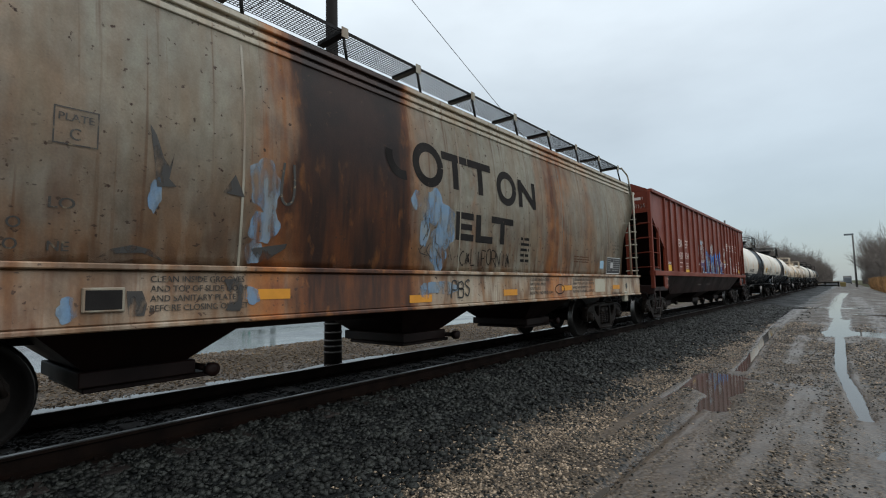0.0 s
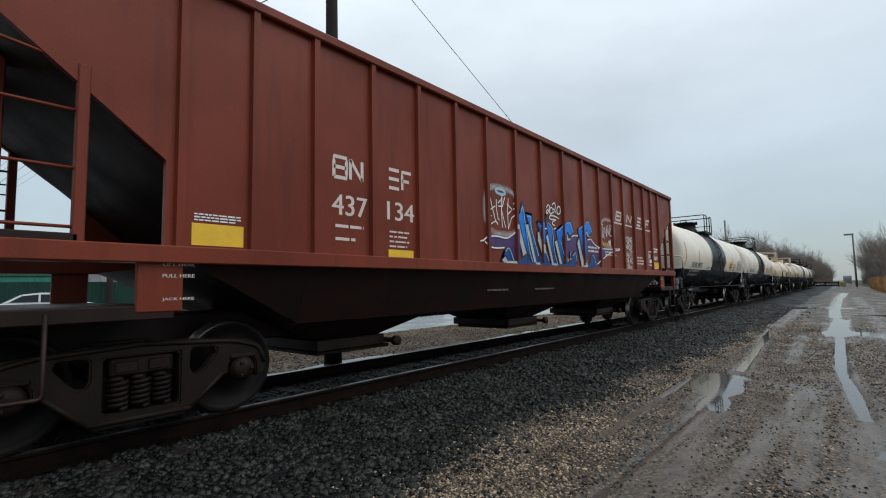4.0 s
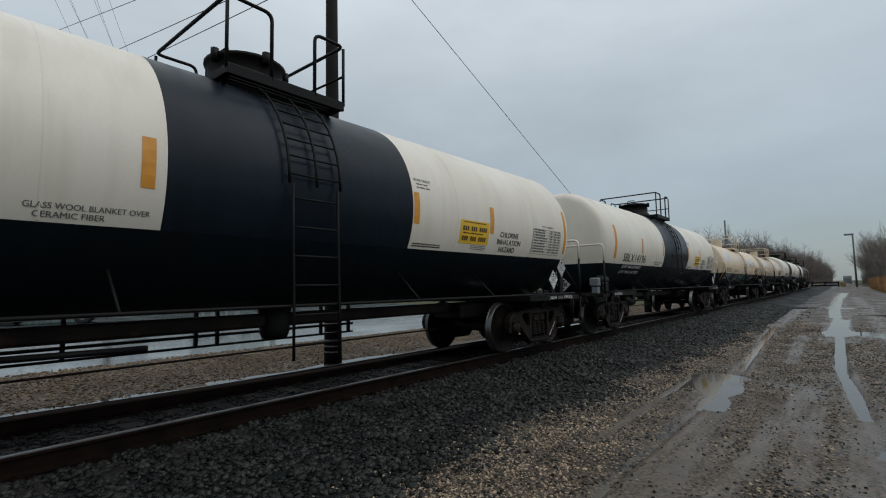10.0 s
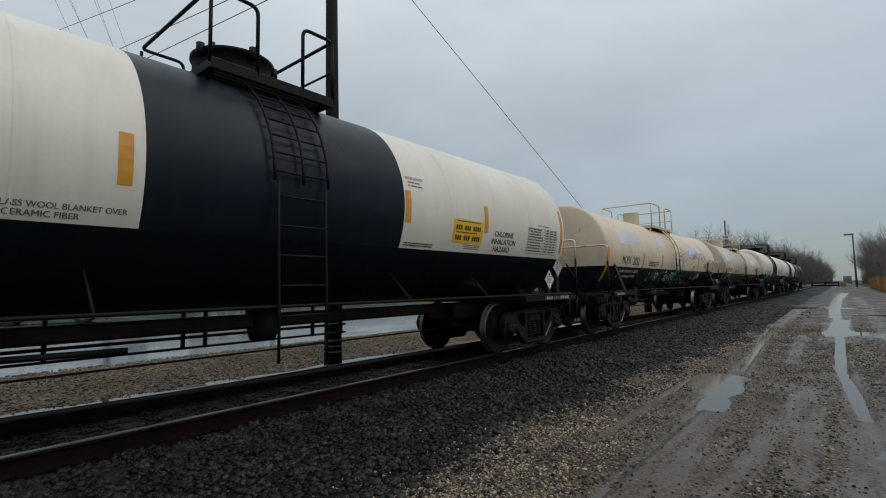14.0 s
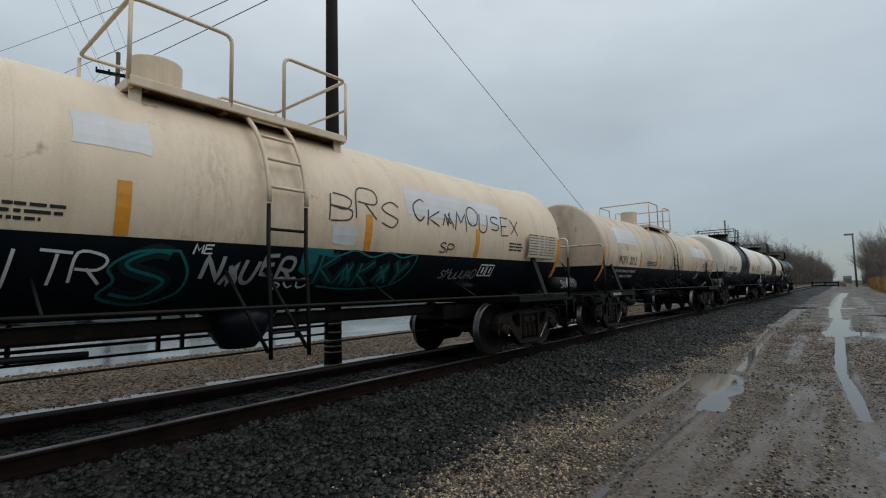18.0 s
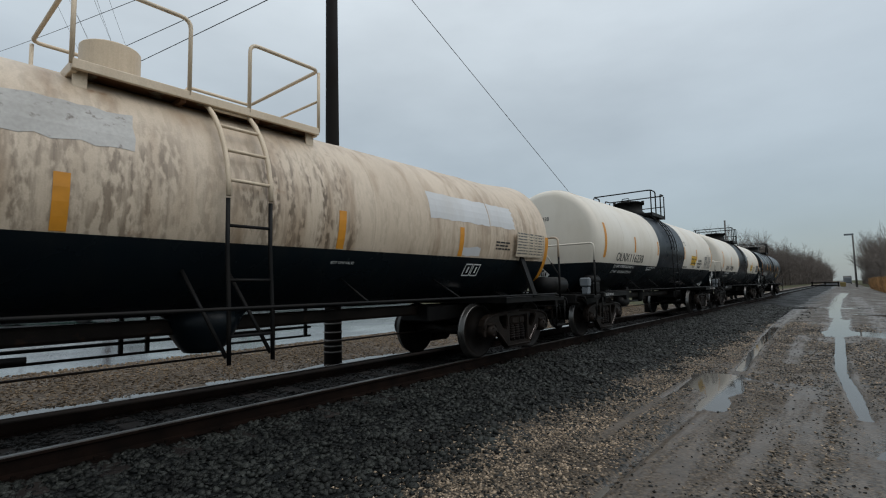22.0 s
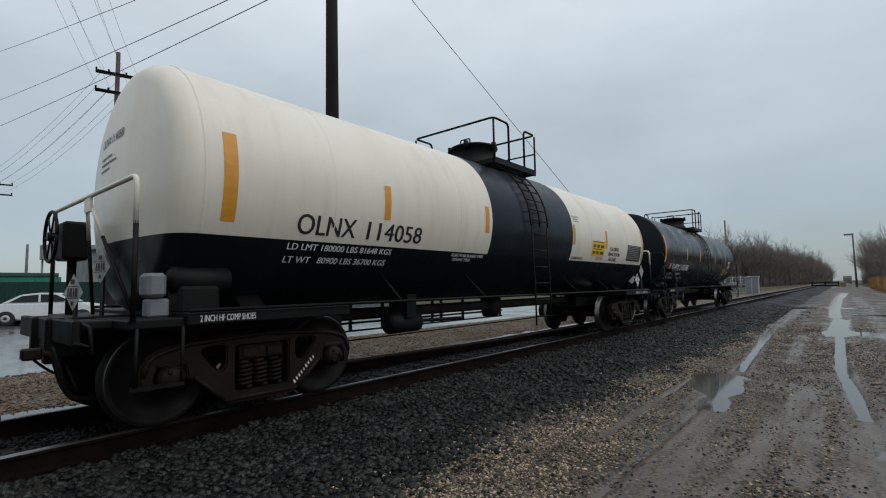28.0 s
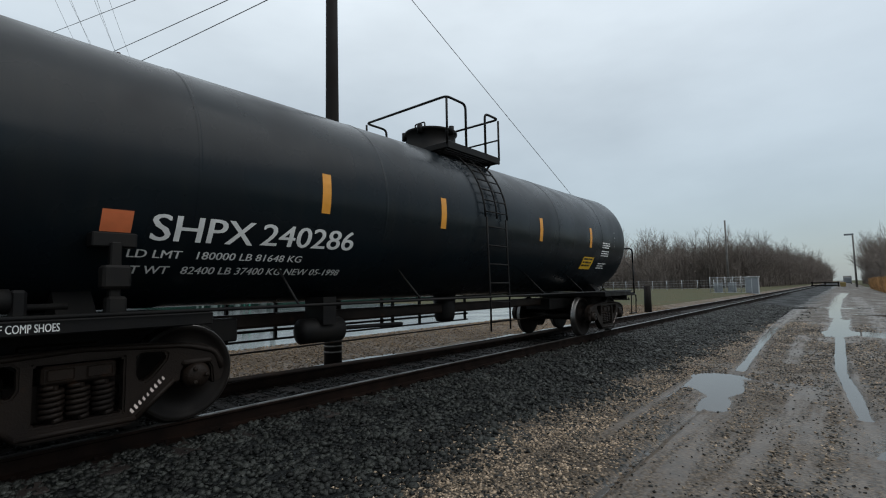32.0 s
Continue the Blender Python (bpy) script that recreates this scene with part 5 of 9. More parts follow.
def bolster_mesh():
    q = BM()
    box(q, -1.06, 1.06, -0.25, 0.25, 0.535, 0.685, 0.02)
    for s in (-1, 1):
        for y in (-0.13, 0.13):
            box(q, s * 1.06, s * 1.075, y - 0.09, y + 0.09, 0.565, 0.66, 0.012)
    box(q, -0.35, 0.35, -0.3, 0.3, 0.69, 0.80, 0.02)
    for s in (-1, 1):
        box(q, -0.75, 0.75, s * 0.36 - 0.05, s * 0.36 + 0.05, 0.34, 0.42, 0.01)
        box(q, -0.80, -0.62, s * 0.40 - 0.04, s * 0.40 + 0.04, 0.28, 0.52, 0.01)
        box(q, 0.62, 0.80, s * 0.40 - 0.04, s * 0.40 + 0.04, 0.28, 0.52, 0.01)
    return mesh_of(q, TRUCK, name="truck")


WHEELSETS = []


def frame_mark_mesh():
    q = BM()
    rng = random.Random(6)
    for k in range(9):
        t = k / 8
        y, z = 0.36 + 0.24 * t, 0.24 + 0.24 * t
        w = rng.uniform(0.012, 0.02)
        q.faces.new([q.verts.new((1.104, y + a, z + b_)) for a, b_ in ((-w, w * 1.6 - 0.02), (w * 0.6 - 0.008, -0.02), (w, -0.006), (-w * 0.5, w * 1.6))])
    for f in q.faces:
        f.normal_update()
        if f.normal.x < 0:
            f.normal_flip()
    return mesh_of(q, LETTER_PINK, name="frame_mark")


def truck(car, y, marked=True):
    t = part("truck", shared("bolster", bolster_mesh), None, car, "dark rusty cast-steel truck", at=pose(0, y, 0))
    for s in (-1, 1):
        turn = pose(0, 0, 0, 0, 0, 0 if s > 0 else 180)
        part("side_frame", shared("frame", side_frame_mesh), None, t, at=turn)
        part("spring_nest", shared("spring", spring_mesh), None, t, at=turn)
        for k in (-0.9, 0.9):
            part("bearing", shared("bearing", bearing_mesh), None, t, at=pose(0, k, 0.465, 0, 0, 0 if s > 0 else 180))
    if marked:
        part("stencil_mark", shared("mark", frame_mark_mesh), None, t, "worn pale stencil on the frame")
    for k in (-0.9, 0.9):
        w = part("wheelset", shared("wheelset", wheelset_mesh), None, t, at=pose(0, k, 0.465))
        WHEELSETS.append((w, k))
    return t


def coupler(car, y0, y1):
    """From the end of the sill to the pulling face, with its hose."""
    s = 1 if y1 > y0 else -1
    q = BM()
    box(q, -0.085, 0.085, min(y0, y1 - s * 0.2), max(y0, y1 - s * 0.2), 0.77, 0.95, 0.02)
    prism(q, [(-0.13, y1 - s * 0.36), (0.13, y1 - s * 0.36), (0.21, y1 - s * 0.26), (0.25, y1 - s * 0.10), (0.19, y1 + s * 0.01), (0.08, y1 + s * 0.03), (0.04, y1 - s * 0.06), (-0.08, y1 - s * 0.07), (-0.19, y1 + s * 0.04), (-0.25, y1), (-0.24, y1 - s * 0.22)], "z", 0.70, 1.02)
    bmesh.ops.bevel(q, geom=q.edges[:], offset=0.015, segments=1, affect="EDGES")
    sweep(q, [(0.12, y1 - s * 0.10, 0.66), (0.12, y1 - s * 0.10, 1.07)], 0.035, 8)
    part("coupler", q, TRUCK, car, "dark rusty knuckle coupler")
    q = BM()
    for x in (-0.27, 0.27):
        box(q, x - 0.05, x + 0.05, min(y0 - s * 0.05, y0 + s * 0.10), max(y0 - s * 0.05, y0 + s * 0.10), 0.62, 1.03, 0.015)
    box(q, -0.22, 0.22, min(y0, y0 + s * 0.10), max(y0, y0 + s * 0.10), 0.62, 0.75, 0.015)
    part("striker", q, IRON, car, "black striker casting round the coupler")
    q = BM()
    sweep(q, rounded([(0.14, y1 - s * 0.12, 1.06), (0.20, y1 - s * 0.14, 1.12), (0.45, y0 + s * 0.08, 1.02), (1.22, y0 + s * 0.06, 0.98), (1.26, y0 + s * 0.07, 0.76)], 0.05), 0.015, 6)
    part("operating_rod", q, IRON, car, "bent rod that lifts the coupler pin")
    q = BM()
    pts = [(0.38, y0 - s * 0.15, 0.74), (0.38, y0 + s * 0.0, 0.72), (0.37, y0 + s * 0.06, 0.50), (0.34, y0 + s * 0.16, 0.27), (0.30, (y0 + y1) / 2 + s * 0.10, 0.15), (0.26, y1 - s * 0.03, 0.15), (0.24, y1 + s * 0.02, 0.19)]
    sweep(q, rounded(pts, 0.15), 0.027, 8)
    hose = part("air_hose", q, HOSE, car, "hanging black rubber brake hose")
    q = BM()
    lathe(q, [(-0.05, 0.02), (-0.04, 0.034), (0.03, 0.038), (0.045, 0.02)], 10, "y", centre=(0.24, y1 + s * 0.01, 0.20))
    part("glad_hand", q, TRUCK, hose)
    q = BM()
    box(q, 0.33, 0.43, y0 - s * 0.22, y0 - s * 0.08, 0.68, 0.78, 0.015)
    part("angle_cock", q, TRUCK, car)
    q = BM()
    sweep(q, rounded([(-0.30, y0 - s * 0.10, 0.72), (-0.30, y0 + s * 0.04, 0.55), (-0.26, y0 + s * 0.20, 0.42), (-0.10, y1 - s * 0.05, 0.48), (-0.02, y1, 0.62)], 0.1), 0.014, 6)
    part("chain", q, TRUCK, car, "thin hanging chain")
    q = BM()
    sweep(q, rounded([(0.62, y0 - s * 0.05, 0.80), (0.60, y0 + s * 0.06, 0.45), (0.45, y0 + s * 0.18, 0.36), (0.30, y0 + s * 0.12, 0.62)], 0.08), 0.012, 6)
    part("lift_rod", q, IRON, car)
    q = BM()
    sweep(q, rounded([(1.05, y0, 0.85), (1.05, y0 + s * 0.12, 0.80), (0.3, y0 + s * 0.16, 0.80), (0.3, y0 + s * 0.10, 0.9)], 0.06), 0.016, 6)
    part("uncoupling_lever", q, IRON, car)


def flat_side(x):
    return lambda z: x


def barrel(r, zc):
    return lambda z: math.sqrt(max(r * r - (z - zc) ** 2, 0.0))


def lay(q, surface, lift, cut=0.0):
    """Lays a mesh of (0, along, up) on a side surface."""
    if cut:
        zs = [v.co.z for v in q.verts]
        z = min(zs) + cut
        while z < max(zs):
            bmesh.ops.bisect_plane(q, geom=q.verts[:] + q.edges[:] + q.faces[:], plane_co=(0, 0, z), plane_no=(0, 0, 1))
            z += cut
    for v in q.verts:
        v.co.x = surface(v.co.z) + lift + v.co.x


def text_part(parent, text, y0, y1, z0, z1, mat, surface, lift=0.004, cut=0.12, name="lettering", slant=0.0, label="", bold=0.014):
    def glyphs(offset):
        cu = bpy.data.curves.new("lettering", "FONT")
        cu.body, cu.resolution_u, cu.offset = text, 3, offset
        ob = bpy.data.objects.new("lettering", cu)
        me = bpy.data.meshes.new_from_object(ob)
        q_ = BM()
        q_.from_mesh(me)
        bpy.data.objects.remove(ob), bpy.data.curves.remove(cu), bpy.data.meshes.remove(me)
        return q_
    q = BM()
    for k, shift in enumerate((0.0, -bold, bold)):
        one = glyphs(0.0)
        for v in one.verts:
            v.co.x, v.co.z = v.co.x + shift, 0.0004 * k
        me = bpy.data.meshes.new("lettering")
        one.to_mesh(me)
        one.free()
        q.from_mesh(me)
        bpy.data.meshes.remove(me)
    xs, ys = [v.co.x for v in q.verts], [v.co.y for v in q.verts]
    ax, bx, ay, by = min(xs), max(xs), min(ys), max(ys)
    for v in q.verts:
        fx, fy = (v.co.x - ax) / (bx - ax), (v.co.y - ay) / (by - ay)
        v.co = (v.co.z, y0 + fx * (y1 - y0), z0 + fy * (z1 - z0) + slant * fx)
    lay(q, surface, lift, cut if z1 - z0 > cut * 1.3 else 0)
    if z1 - z0 < 0.15:
        return part(name, q, mat, parent, label)
    # large characters are pieces of their own
    spans = sorted((min(v.co.y for v in f.verts), max(v.co.y for v in f.verts)) for f in q.faces)
    ends = []
    for a, b_ in spans:
        if ends and a < ends[-1] + 0.001:
            ends[-1] = max(ends[-1], b_)
        else:
            ends.append(b_)
    ob = None
    for k, e_ in enumerate(ends):
        one = q.copy()
        lo_ = ends[k - 1] if k else -1e9
        bmesh.ops.delete(one, geom=[f for f in one.faces if not lo_ < f.calc_center_median().y <= e_ + 1e-4], context="FACES")
        ob = part("character", one, mat, parent, label)
    q.free()
    return ob


def patch(parent, y0, y1, z0, z1, mat, surface, lift=0.003, name="decal", label="", rows=0, ragged=0.0, seed=0):
    """A flat patch laid on the side; ragged: how far its outline wanders."""
    q = BM()
    nz = rows or max(1, int((z1 - z0) / 0.10))
    ny = max(1, int((y1 - y0) / 0.10)) if ragged else 1
    rng = random.Random(seed)
    grid = []
    for i in range(nz + 1):
        row = []
        for j in range(ny + 1):
            y, z = y0 + (y1 - y0) * j / ny, z0 + (z1 - z0) * i / nz
            if ragged:
                if j in (0, ny):
                    y += rng.uniform(-1, 1) * ragged
                if i in (0, nz):
                    z += rng.uniform(-1, 1) * ragged
            row.append(q.verts.new((surface(z) + lift, y, z)))
        grid.append(row)
    for a, b_ in zip(grid, grid[1:]):
        for j in range(ny):
            q.faces.new((a[j], a[j + 1], b_[j + 1], b_[j]))
    bmesh.ops.recalc_face_normals(q, faces=q.faces[:])
    return part(name, q, mat, parent, label)


def bars(parent, y0, y1, z0, z1, n, mat, surface, seed=0, lift=0.005, name="small_print", gap=0.5, label=""):
    """Lines of small print as plain broken bars."""
    rng = random.Random(seed)
    q = BM()
    dz = (z1 - z0) / n
    for i in range(n):
        a, b_ = z1 - i * dz - dz * gap, z1 - i * dz
        y, end = y0, y1 - rng.random() * (y1 - y0) * 0.2
        while y < end:
            w = min(dz * rng.uniform(0.8, 3.0), end - y)
            vs = [q.verts.new((surface(z) + lift, yy, z)) for yy, z in ((y, a), (y + w, a), (y + w, b_), (y, b_))]
            q.faces.new(vs)
            y += w + dz * 0.35
    return part(name, q, mat, parent, label)


def digits(parent, y0, y1, z0, z1, n, mat, surface, lift=0.007):
    """A row of figures as n plain upright blocks."""
    w = (y1 - y0) / n
    for k in range(n):
        if k in (3, 7):
            continue
        patch(parent, y0 + w * k, y0 + w * (k + 0.72), z0, z1, mat, surface, lift, "figure_block", rows=1)


def stroke(parent, lines, width, mat, surface, lift=0.006, name="graffiti", label=""):
    """Sprayed lines of (along, up) points."""
    q = BM()
    for n_, pts in enumerate(lines):
        if n_:
            part(name, q, mat, parent)
            q = BM()
        p = []
        for (a, b_), (c, d_) in zip(pts, pts[1:]):
            m_ = max(1, int(abs(d_ - b_) / 0.05))
            p += [Vector((a + (c - a) * k / m_, b_ + (d_ - b_) * k / m_)) for k in range(m_)]
        p.append(Vector(pts[-1]))
        left, right = [], []
        for i in range(len(p)):
            d = (p[min(i + 1, len(p) - 1)] - p[max(i - 1, 0)])
            d = d.normalized() if d.length else Vector((1, 0))
            nrm = Vector((-d.y, d.x)) * width / 2
            for side, o in ((left, nrm), (right, -nrm)):
                z = p[i].y + o.y
                side.append(q.verts.new((surface(z) + lift, p[i].x + o.x, z)))
        for i in range(len(p) - 1):
            f = q.faces.new((right[i], right[i + 1], left[i + 1], left[i]))
            f.normal_update()
            if f.normal.x < 0:
                f.normal_flip()
    return part(name, q, mat, parent, label)


def smooth_line(pts, n=5):
    """A flowing line through the points."""
    p = [Vector((*a, 0)) for a in pts]
    p = [p[0]] + p + [p[-1]]
    out = []
    for a, b_, c, d in zip(p, p[1:], p[2:], p[3:]):
        for i in range(n):
            t = i / n
            v = 0.5 * (2 * b_ + (c - a) * t + (2 * a - 5 * b_ + 4 * c - d) * t * t + (3 * b_ - a - 3 * c + d) * t ** 3)
            out.append((v.x, v.y))
    return out + [(p[-2].x, p[-2].y)]


def tag(rng, y, z, w, h, n, lean=0.15):
    """Strokes of an illegible sprayed signature: loops, hooks and slanted stems."""
    out = []
    step = w / n
    for k in range(n):
        a, c = y + step * k, step * 0.92
        g = h * rng.uniform(0.75, 1.1)
        o = z + rng.uniform(-0.08, 0.08) * h
        kind = rng.randrange(5)
        if kind == 0:
            pts = [(a + c * (0.5 + 0.48 * math.cos(j * 0.785 + 1.2)), o + g * (0.5 + 0.5 * math.sin(j * 0.785 + 1.2))) for j in range(9)]
        elif kind == 1:
            pts = [(a, o), (a + c * 0.45, o + g), (a + c * 0.55, o + g * 0.95), (a + c, o - g * 0.05)]
            out.append([(a + c * 0.2 + lean * g * 0.4, o + g * 0.42), (a + c * 0.8 + lean * g * 0.4, o + g * 0.4)])
        elif kind == 2:
            pts = [(a + c * 0.9, o + g * 0.9), (a + c * 0.4, o + g), (a + c * 0.15, o + g * 0.7), (a + c * 0.8, o + g * 0.4), (a + c * 0.6, o + g * 0.05), (a, o + g * 0.1)]
        elif kind == 3:
            pts = [(a, o + g), (a + c * 0.1, o + g * 0.2), (a + c * 0.5, o), (a + c * 0.9, o + g * 0.3), (a + c, o + g)]
        else:
            pts = [(a, o), (a + c * 0.1, o + g), (a + c * 0.5, o + g * 0.45), (a + c * 0.85, o + g), (a + c, o)]
        pts = [(p + lean * (q_ - o), q_) for p, q_ in pts]
        out.append(smooth_line(pts, 4) if kind in (0, 2, 3) else pts)
    return out


def blob(parent, poly, mat, surface, lift, name="graffiti", label="", cut=0.15):
    q = BM()
    f = q.faces.new([q.verts.new((0, a, b_)) for a, b_ in poly])
    f.normal_update()
    bmesh.ops.triangulate(q, faces=[f])
    lay(q, surface, lift, cut)
    bmesh.ops.recalc_face_normals(q, faces=q.faces[:])
    for f in q.faces:
        if f.normal.x < 0:
            f.normal_flip()
    return part(name, q, mat, parent, label)


# the domed ends, by the tank's radius: depth, knuckle radius, and how far the end ring stands proud of the barrel
HEADS = {1.37: (0.34, 0.24, 0.0), 1.19: (0.24, 0.10, 0.07), 1.31: (0.23, 0.07, 0.02)}


def head_profile(r, n=9):
    """From the middle of the head to the barrel: (beyond the seam, radius); a shallow crown and a rounded knuckle."""
    depth, k, flare = HEADS[r]
    r = r + flare
    a = r - k
    crown = (depth ** 2 + a * a - k * k) / (2 * (depth - k))
    turn = math.atan2(a, crown - depth)
    out = [(depth - crown + crown * math.cos(turn * j / n), max(crown * math.sin(turn * j / n), 0.02)) for j in range(n + 1)]
    return out + [(k * math.cos(turn + (math.pi / 2 - turn) * j / 7), a + k * math.sin(turn + (math.pi / 2 - turn) * j / 7)) for j in range(1, 8)]


def on_head(r, zc, seam, lift=0.006):
    """The domed end that faces down the line: where (across, up) meets it."""
    rho, y = zip(*((b_, a) for a, b_ in head_profile(r)))
    return lambda x, z: -(seam + float(np.interp(math.hypot(x, z - zc), rho, y))) - lift


def head_text(car, text, x0, x1, z0, z1, mat, r, zc, seam):
    ob = text_part(car, text, x0, x1, z0, z1, mat, flat_side(0), 0.0, cut=1, bold=0.02)
    face = on_head(r, zc, seam)
    for v in ob.data.vertices:
        x, z = v.co.y, v.co.z
        v.co = (x, face(x, z), z)


def head_bars(car, x0, x1, z0, z1, mat, r, zc, seam, seed):
    ob = bars(car, x0, x1, z0, z1, 1, mat, flat_side(0), seed, 0.0, gap=0.8)
    face = on_head(r, zc, seam)
    for v in ob.data.vertices:
        x, z = v.co.y, v.co.z
        v.co = (x, face(x, z), z)


# sprayed capitals, each of a few strokes in a unit box
GLYPHS = {"A": ["00 37 50 79 57 92 a0", "28 82"], "B": ["00 0a", "0a 6a 98 75 05", "05 85 a3 80 00"], "C": ["99 6a 28 05 22 60 92"], "D": ["00 0a 6a a7 a3 60 00"], "E": ["90 00 0a 9a", "05 75"],
          "F": ["00 0a 9a", "05 75"], "G": ["99 6a 28 05 22 60 92 95 65"], "H": ["00 0a", "90 9a", "05 95"], "I": ["50 5a"], "J": ["8a 82 50 12"], "K": ["00 0a", "9a 05 a0"], "L": ["0a 00 90"], "M": ["00 1a 54 9a a0"],
          "N": ["00 0a 90 9a"], "O": ["50 12 08 3a 7a a7 92 50"], "P": ["00 0a 7a a8 85 05"], "R": ["00 0a 7a a8 85 05", "45 a0"], "2": ["07 3a 79 96 41 10 90"], "S": ["99 6a 18 26 84 92 60 11"], "T": ["0a aa", "5a 50"],
          "U": ["0a 02 30 71 9a"], "W": ["0a 20 57 70 aa"], "X": ["00 9a", "0a 90"], "Y": ["0a 55 aa", "55 40"]}


def sprayed(text, y0, y1, z0, z1, seed, lean=0.10, wild=0.05):
    """Hand-sprayed capitals as lines of (along, up)."""
    rng = random.Random(seed)
    w = (y1 - y0) / len(text)
    out = []
    for k, ch in enumerate(text):
        dz, sc = rng.uniform(-wild, wild), rng.uniform(0.85, 1.12)
        for g in GLYPHS.get(ch, []):
            pts = []
            for code in g.split():
                a, b_ = int(code[0], 16) / 10 + rng.uniform(-0.06, 0.06), int(code[1], 16) / 10 + rng.uniform(-0.06, 0.06)
                pts.append((y0 + w * (k + 0.84 * a) + lean * b_ * (z1 - z0), z0 + dz * (z1 - z0) * 2 + b_ * sc * (z1 - z0)))
            out.append(smooth_line(pts, 4) if ch in "BCDGOPRSU2" else pts)
    return out


def ladder(parent, ys, path, rungs, r=0.016, mat=None, label="black steel ladder", name="ladder"):
    """Stiles at each y along a path of (x, z), with rungs at even steps."""
    mat = mat or IRON
    q = BM()
    for y in ys:
        sweep(q, [(x, y, z) for x, z in path], r, 6)
    lad = part(name, q, mat, parent, label)
    seg = [(Vector(a), Vector(b_)) for a, b_ in zip(path, path[1:])]
    total = sum((b_ - a).length for a, b_ in seg)
    for k in range(rungs):
        d = total * (k + 0.5) / rungs
        for a, b_ in seg:
            if d <= (b_ - a).length:
                p = a.lerp(b_, d / (b_ - a).length)
                break
            d -= (b_ - a).length
        q = BM()
        sweep(q, [(p.x, ys[0], p.y), (p.x, ys[-1], p.y)], r * 0.8, 6)
        part("rung", q, mat, lad)
    return lad


def brake_wheel(parent, x, y, z, mat):
    q = BM()
    pts = [(x + 0.28 * math.cos(a * math.pi / 12), y, z + 0.28 * math.sin(a * math.pi / 12)) for a in range(25)]
    sweep(q, pts, 0.018, 6)
    for k in range(6):
        a = k * math.pi / 3
        sweep(q, [(x, y, z), (x + 0.28 * math.cos(a), y, z + 0.28 * math.sin(a))], 0.010, 5)
    lathe(q, [(-0.03, 0.02), (-0.03, 0.05), (0.03, 0.05), (0.03, 0.02)], 10, "y", centre=(x, y, z))
    return part("brake_wheel", q, mat, parent, "spoked iron hand brake wheel")


